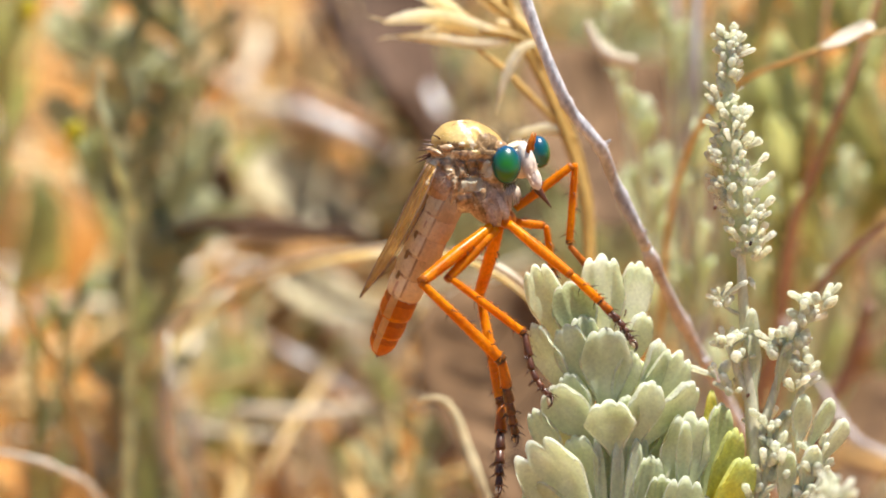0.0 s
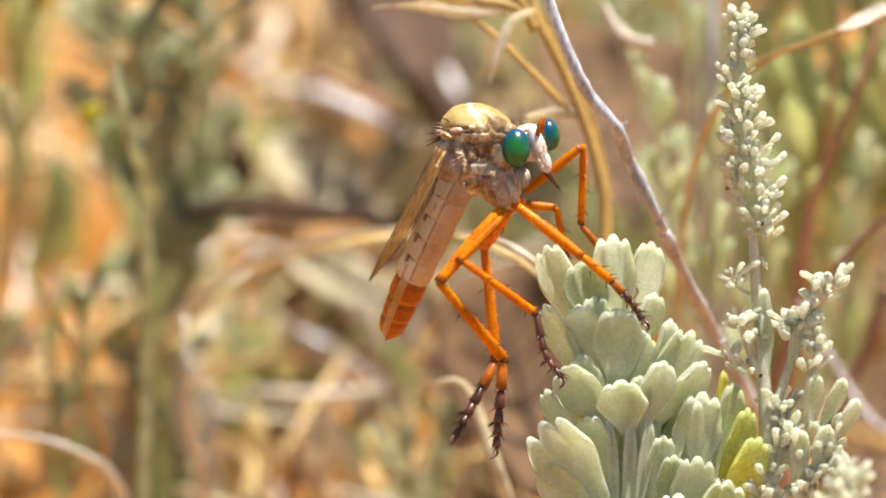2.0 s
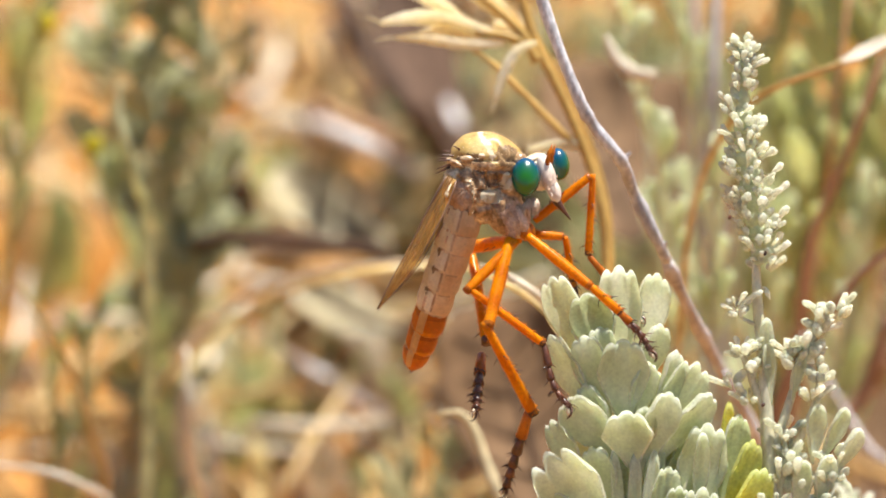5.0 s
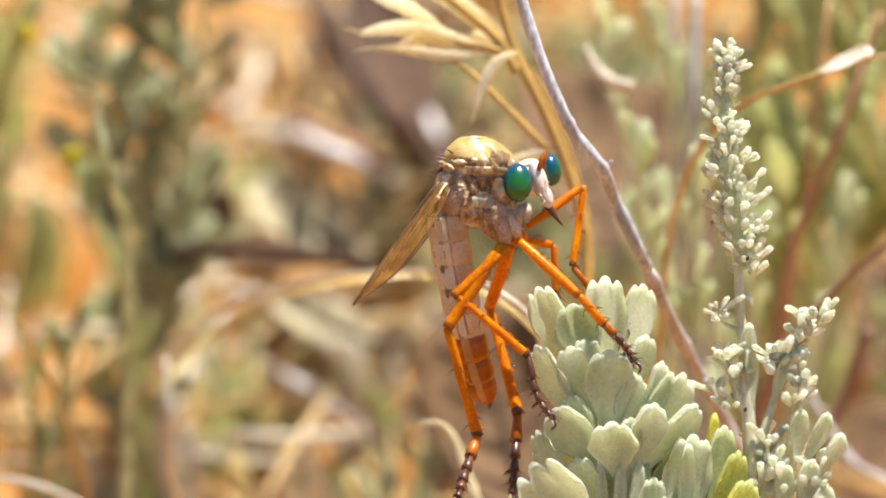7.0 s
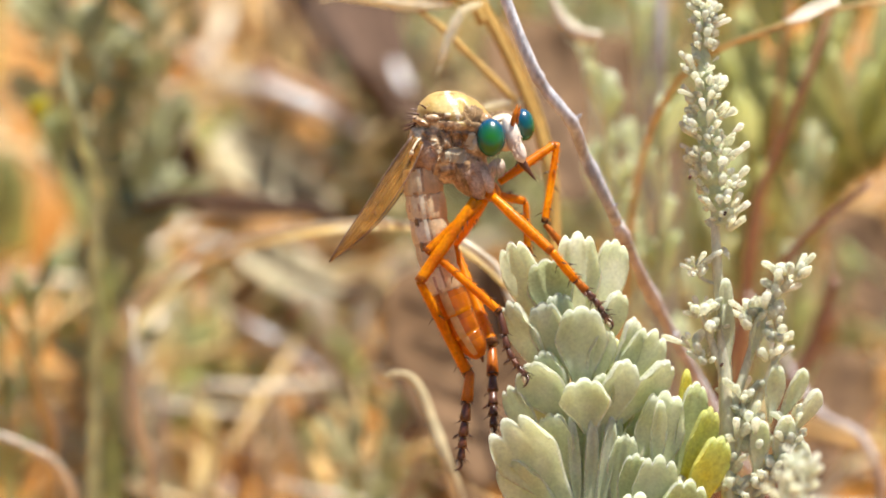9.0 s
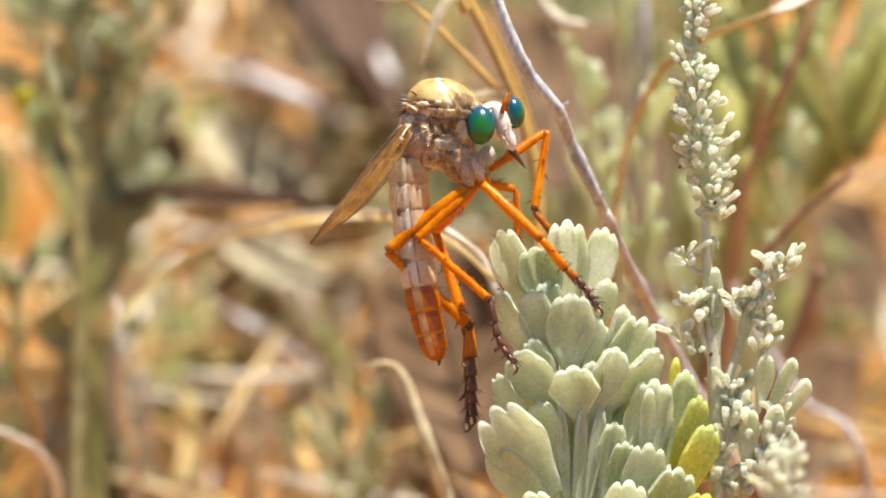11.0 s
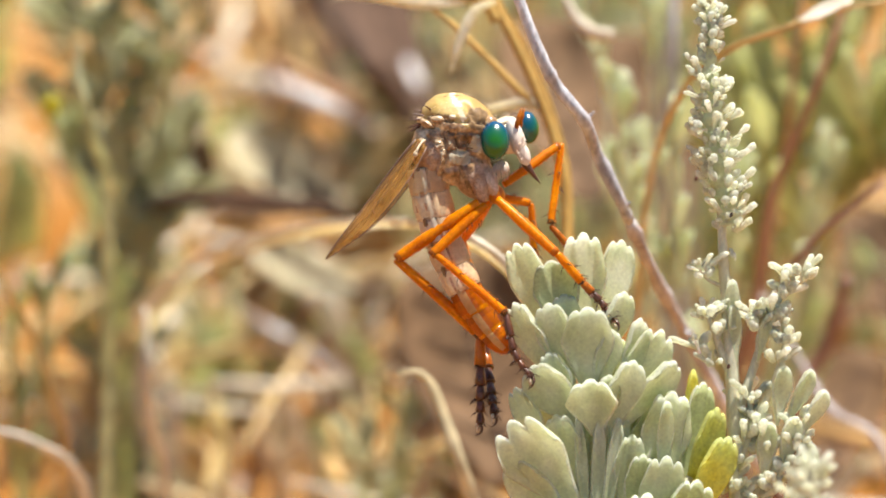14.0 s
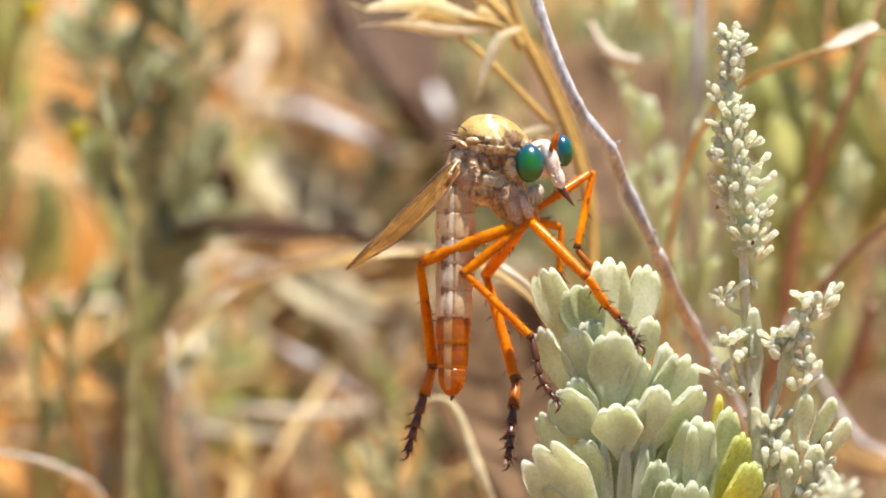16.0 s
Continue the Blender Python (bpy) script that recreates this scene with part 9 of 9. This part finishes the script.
    walk(abdomen[7], [
        (0, bone(-147.9, -272.8, -117.2, -163, -309, -142.5)),
        (0.5, bone(-147.9, -272.8, -117.2, -163, -309, -142.5)),
        (1, bone(-147.9, -272.8, -117.2, -163, -309, -142.5)),
        (1.5, bone(-147.9, -272.8, -117.2, -163, -309, -142.5)),
        (2, bone(-147.9, -272.8, -117.2, -163, -309, -142.5)),
        (2.5, bone(-147.9, -272.8, -117.2, -163, -309, -142.5)),
        (3, bone(-147.9, -272.8, -117.2, -163, -309, -142.5)),
        (3.5, bone(-147.9, -272.8, -117.2, -163, -309, -142.5)),
        (4, bone(-147.9, -272.8, -117.2, -163, -309, -142.5)),
        (4.2, bone(-147.9, -272.8, -117.2, -163, -309, -142.5)),
        (6.3, bone(7.7, -332.7, -39.4, 20, -374, -47.6)),
        (6.5, bone(27.8, -353.8, -2, 45, -397, -2)),
        (7, bone(1.5, -323.7, -66.4, 15, -364, -80.5)),
        (7.5, bone(-39.9, -347.2, -2, -40, -392, -2)),
        (8, bone(28.8, -365.2, -2, 50, -410, -2)),
        (8.5, bone(30.5, -332.6, -2, 53, -372, -2)),
        (10.8, bone(-18.5, -314.3, -93.5, -3, -352, -113.5)),
        (11, bone(-21.6, -345.4, -2, -10, -389, -2)),
        (11.5, bone(-0.2, -308.1, -101, 17, -344, -122.7)),
        (12, bone(-56.8, -315.5, -88.6, -53, -357, -107.5)),
        (12.5, bone(38, -332.9, -2, 60, -374, -2)),
        (13, bone(10.8, -331.7, -2, 30, -372, -2)),
        (13.5, bone(-11.4, -330, -39.2, 2, -372, -47.3)),
        (14, bone(63.9, -312.7, -2, 93, -346, -2)),
        (14.5, bone(19.3, -347.8, -2, 36, -392, -2)),
        (15, bone(19, -358.1, -2, 35, -404, -2)),
        (15.5, bone(-28.5, -345.3, -2, -23, -392, -2)),
        (16, bone(-70.5, -338.9, -2, -72, -384, -2)),
    ])
    # wings
    walk(wing_near, [
        (0, bone(-72, 32, 26, -192, -205, 20) @ pose(0, 0, 0, 60, 0, 0)),
        (0.5, bone(-72, 32, 26, -192, -205, 20) @ pose(0, 0, 0, 60, 0, 0)),
        (1, bone(-72, 32, 26, -192, -205, 20) @ pose(0, 0, 0, 60, 0, 0)),
        (1.5, bone(-72, 32, 26, -192, -205, 20) @ pose(0, 0, 0, 60, 0, 0)),
        (2, bone(-72, 32, 26, -192, -205, 20) @ pose(0, 0, 0, 60, 0, 0)),
        (2.5, bone(-72, 32, 26, -192, -205, 20) @ pose(0, 0, 0, 60, 0, 0)),
        (3, bone(-72, 32, 26, -192, -205, 20) @ pose(0, 0, 0, 60, 0, 0)),
        (3.5, bone(-72, 32, 26, -192, -205, 20) @ pose(0, 0, 0, 60, 0, 0)),
        (4, bone(-72, 32, 26, -192, -205, 20) @ pose(0, 0, 0, 60, 0, 0)),
        (4.2, bone(-72, 32, 26, -192, -205, 20) @ pose(0, 0, 0, 60, 0, 0)),
        (6.3, bone(-72, 32, 26, -197, -208, 20) @ pose(0, 0, 0, 42, 0, 0)),
        (6.5, bone(-72, 32, 26, -193, -204, 20) @ pose(0, 0, 0, 42, 0, 0)),
        (7, bone(-72, 32, 26, -225, -188, 20) @ pose(0, 0, 0, 42, 0, 0)),
        (7.5, bone(-72, 32, 26, -220, -194, 20) @ pose(0, 0, 0, 42, 0, 0)),
        (8, bone(-72, 32, 26, -210, -194, 20) @ pose(0, 0, 0, 42, 0, 0)),
        (8.5, bone(-72, 32, 26, -216, -202, 20) @ pose(0, 0, 0, 42, 0, 0)),
        (10.8, bone(-72, 32, 26, -260, -162, 20) @ pose(0, 0, 0, 42, 0, 0)),
        (11, bone(-72, 32, 26, -235, -179, 20) @ pose(0, 0, 0, 42, 0, 0)),
        (11.5, bone(-72, 32, 26, -243, -178, 20) @ pose(0, 0, 0, 42, 0, 0)),
        (12, bone(-72, 32, 26, -249, -165, 20) @ pose(0, 0, 0, 42, 0, 0)),
        (12.5, bone(-72, 32, 26, -232, -180, 20) @ pose(0, 0, 0, 42, 0, 0)),
        (13, bone(-72, 32, 26, -245, -162, 20) @ pose(0, 0, 0, 42, 0, 0)),
        (13.5, bone(-72, 32, 26, -239, -167, 20) @ pose(0, 0, 0, 42, 0, 0)),
        (14, bone(-72, 32, 26, -230, -177, 20) @ pose(0, 0, 0, 42, 0, 0)),
        (14.5, bone(-72, 32, 26, -233, -177, 20) @ pose(0, 0, 0, 42, 0, 0)),
        (15, bone(-72, 32, 26, -232, -177, 20) @ pose(0, 0, 0, 42, 0, 0)),
        (15.5, bone(-72, 32, 26, -250, -167, 20) @ pose(0, 0, 0, 42, 0, 0)),
        (16, bone(-72, 32, 26, -255, -156, 20) @ pose(0, 0, 0, 42, 0, 0)),
    ])
    walk(wing_far, [
        (0, bone(-62, 32, -26, -187, -201, -46) @ pose(0, 0, 0, 60, 0, 0)),
        (0.5, bone(-62, 32, -26, -187, -201, -46) @ pose(0, 0, 0, 60, 0, 0)),
        (1, bone(-62, 32, -26, -187, -201, -46) @ pose(0, 0, 0, 60, 0, 0)),
        (1.5, bone(-62, 32, -26, -187, -201, -46) @ pose(0, 0, 0, 60, 0, 0)),
        (2, bone(-62, 32, -26, -187, -201, -46) @ pose(0, 0, 0, 60, 0, 0)),
        (2.5, bone(-62, 32, -26, -187, -201, -46) @ pose(0, 0, 0, 60, 0, 0)),
        (3, bone(-62, 32, -26, -187, -201, -46) @ pose(0, 0, 0, 60, 0, 0)),
        (3.5, bone(-62, 32, -26, -187, -201, -46) @ pose(0, 0, 0, 60, 0, 0)),
        (4, bone(-62, 32, -26, -187, -201, -46) @ pose(0, 0, 0, 60, 0, 0)),
        (4.2, bone(-62, 32, -26, -187, -201, -46) @ pose(0, 0, 0, 60, 0, 0)),
        (6.3, bone(-62, 32, -26, -192, -204, -46) @ pose(0, 0, 0, 42, 0, 0)),
        (6.5, bone(-62, 32, -26, -188, -200, -46) @ pose(0, 0, 0, 42, 0, 0)),
        (7, bone(-62, 32, -26, -220, -184, -46) @ pose(0, 0, 0, 42, 0, 0)),
        (7.5, bone(-62, 32, -26, -215, -190, -46) @ pose(0, 0, 0, 42, 0, 0)),
        (8, bone(-62, 32, -26, -205, -190, -46) @ pose(0, 0, 0, 42, 0, 0)),
        (8.5, bone(-62, 32, -26, -211, -198, -46) @ pose(0, 0, 0, 42, 0, 0)),
        (10.8, bone(-62, 32, -26, -255, -158, -46) @ pose(0, 0, 0, 42, 0, 0)),
        (11, bone(-62, 32, -26, -230, -175, -46) @ pose(0, 0, 0, 42, 0, 0)),
        (11.5, bone(-62, 32, -26, -238, -174, -46) @ pose(0, 0, 0, 42, 0, 0)),
        (12, bone(-62, 32, -26, -244, -161, -46) @ pose(0, 0, 0, 42, 0, 0)),
        (12.5, bone(-62, 32, -26, -227, -176, -46) @ pose(0, 0, 0, 42, 0, 0)),
        (13, bone(-62, 32, -26, -240, -158, -46) @ pose(0, 0, 0, 42, 0, 0)),
        (13.5, bone(-62, 32, -26, -234, -163, -46) @ pose(0, 0, 0, 42, 0, 0)),
        (14, bone(-62, 32, -26, -225, -173, -46) @ pose(0, 0, 0, 42, 0, 0)),
        (14.5, bone(-62, 32, -26, -228, -173, -46) @ pose(0, 0, 0, 42, 0, 0)),
        (15, bone(-62, 32, -26, -227, -173, -46) @ pose(0, 0, 0, 42, 0, 0)),
        (15.5, bone(-62, 32, -26, -245, -163, -46) @ pose(0, 0, 0, 42, 0, 0)),
        (16, bone(-62, 32, -26, -250, -152, -46) @ pose(0, 0, 0, 42, 0, 0)),
    ])


motions()
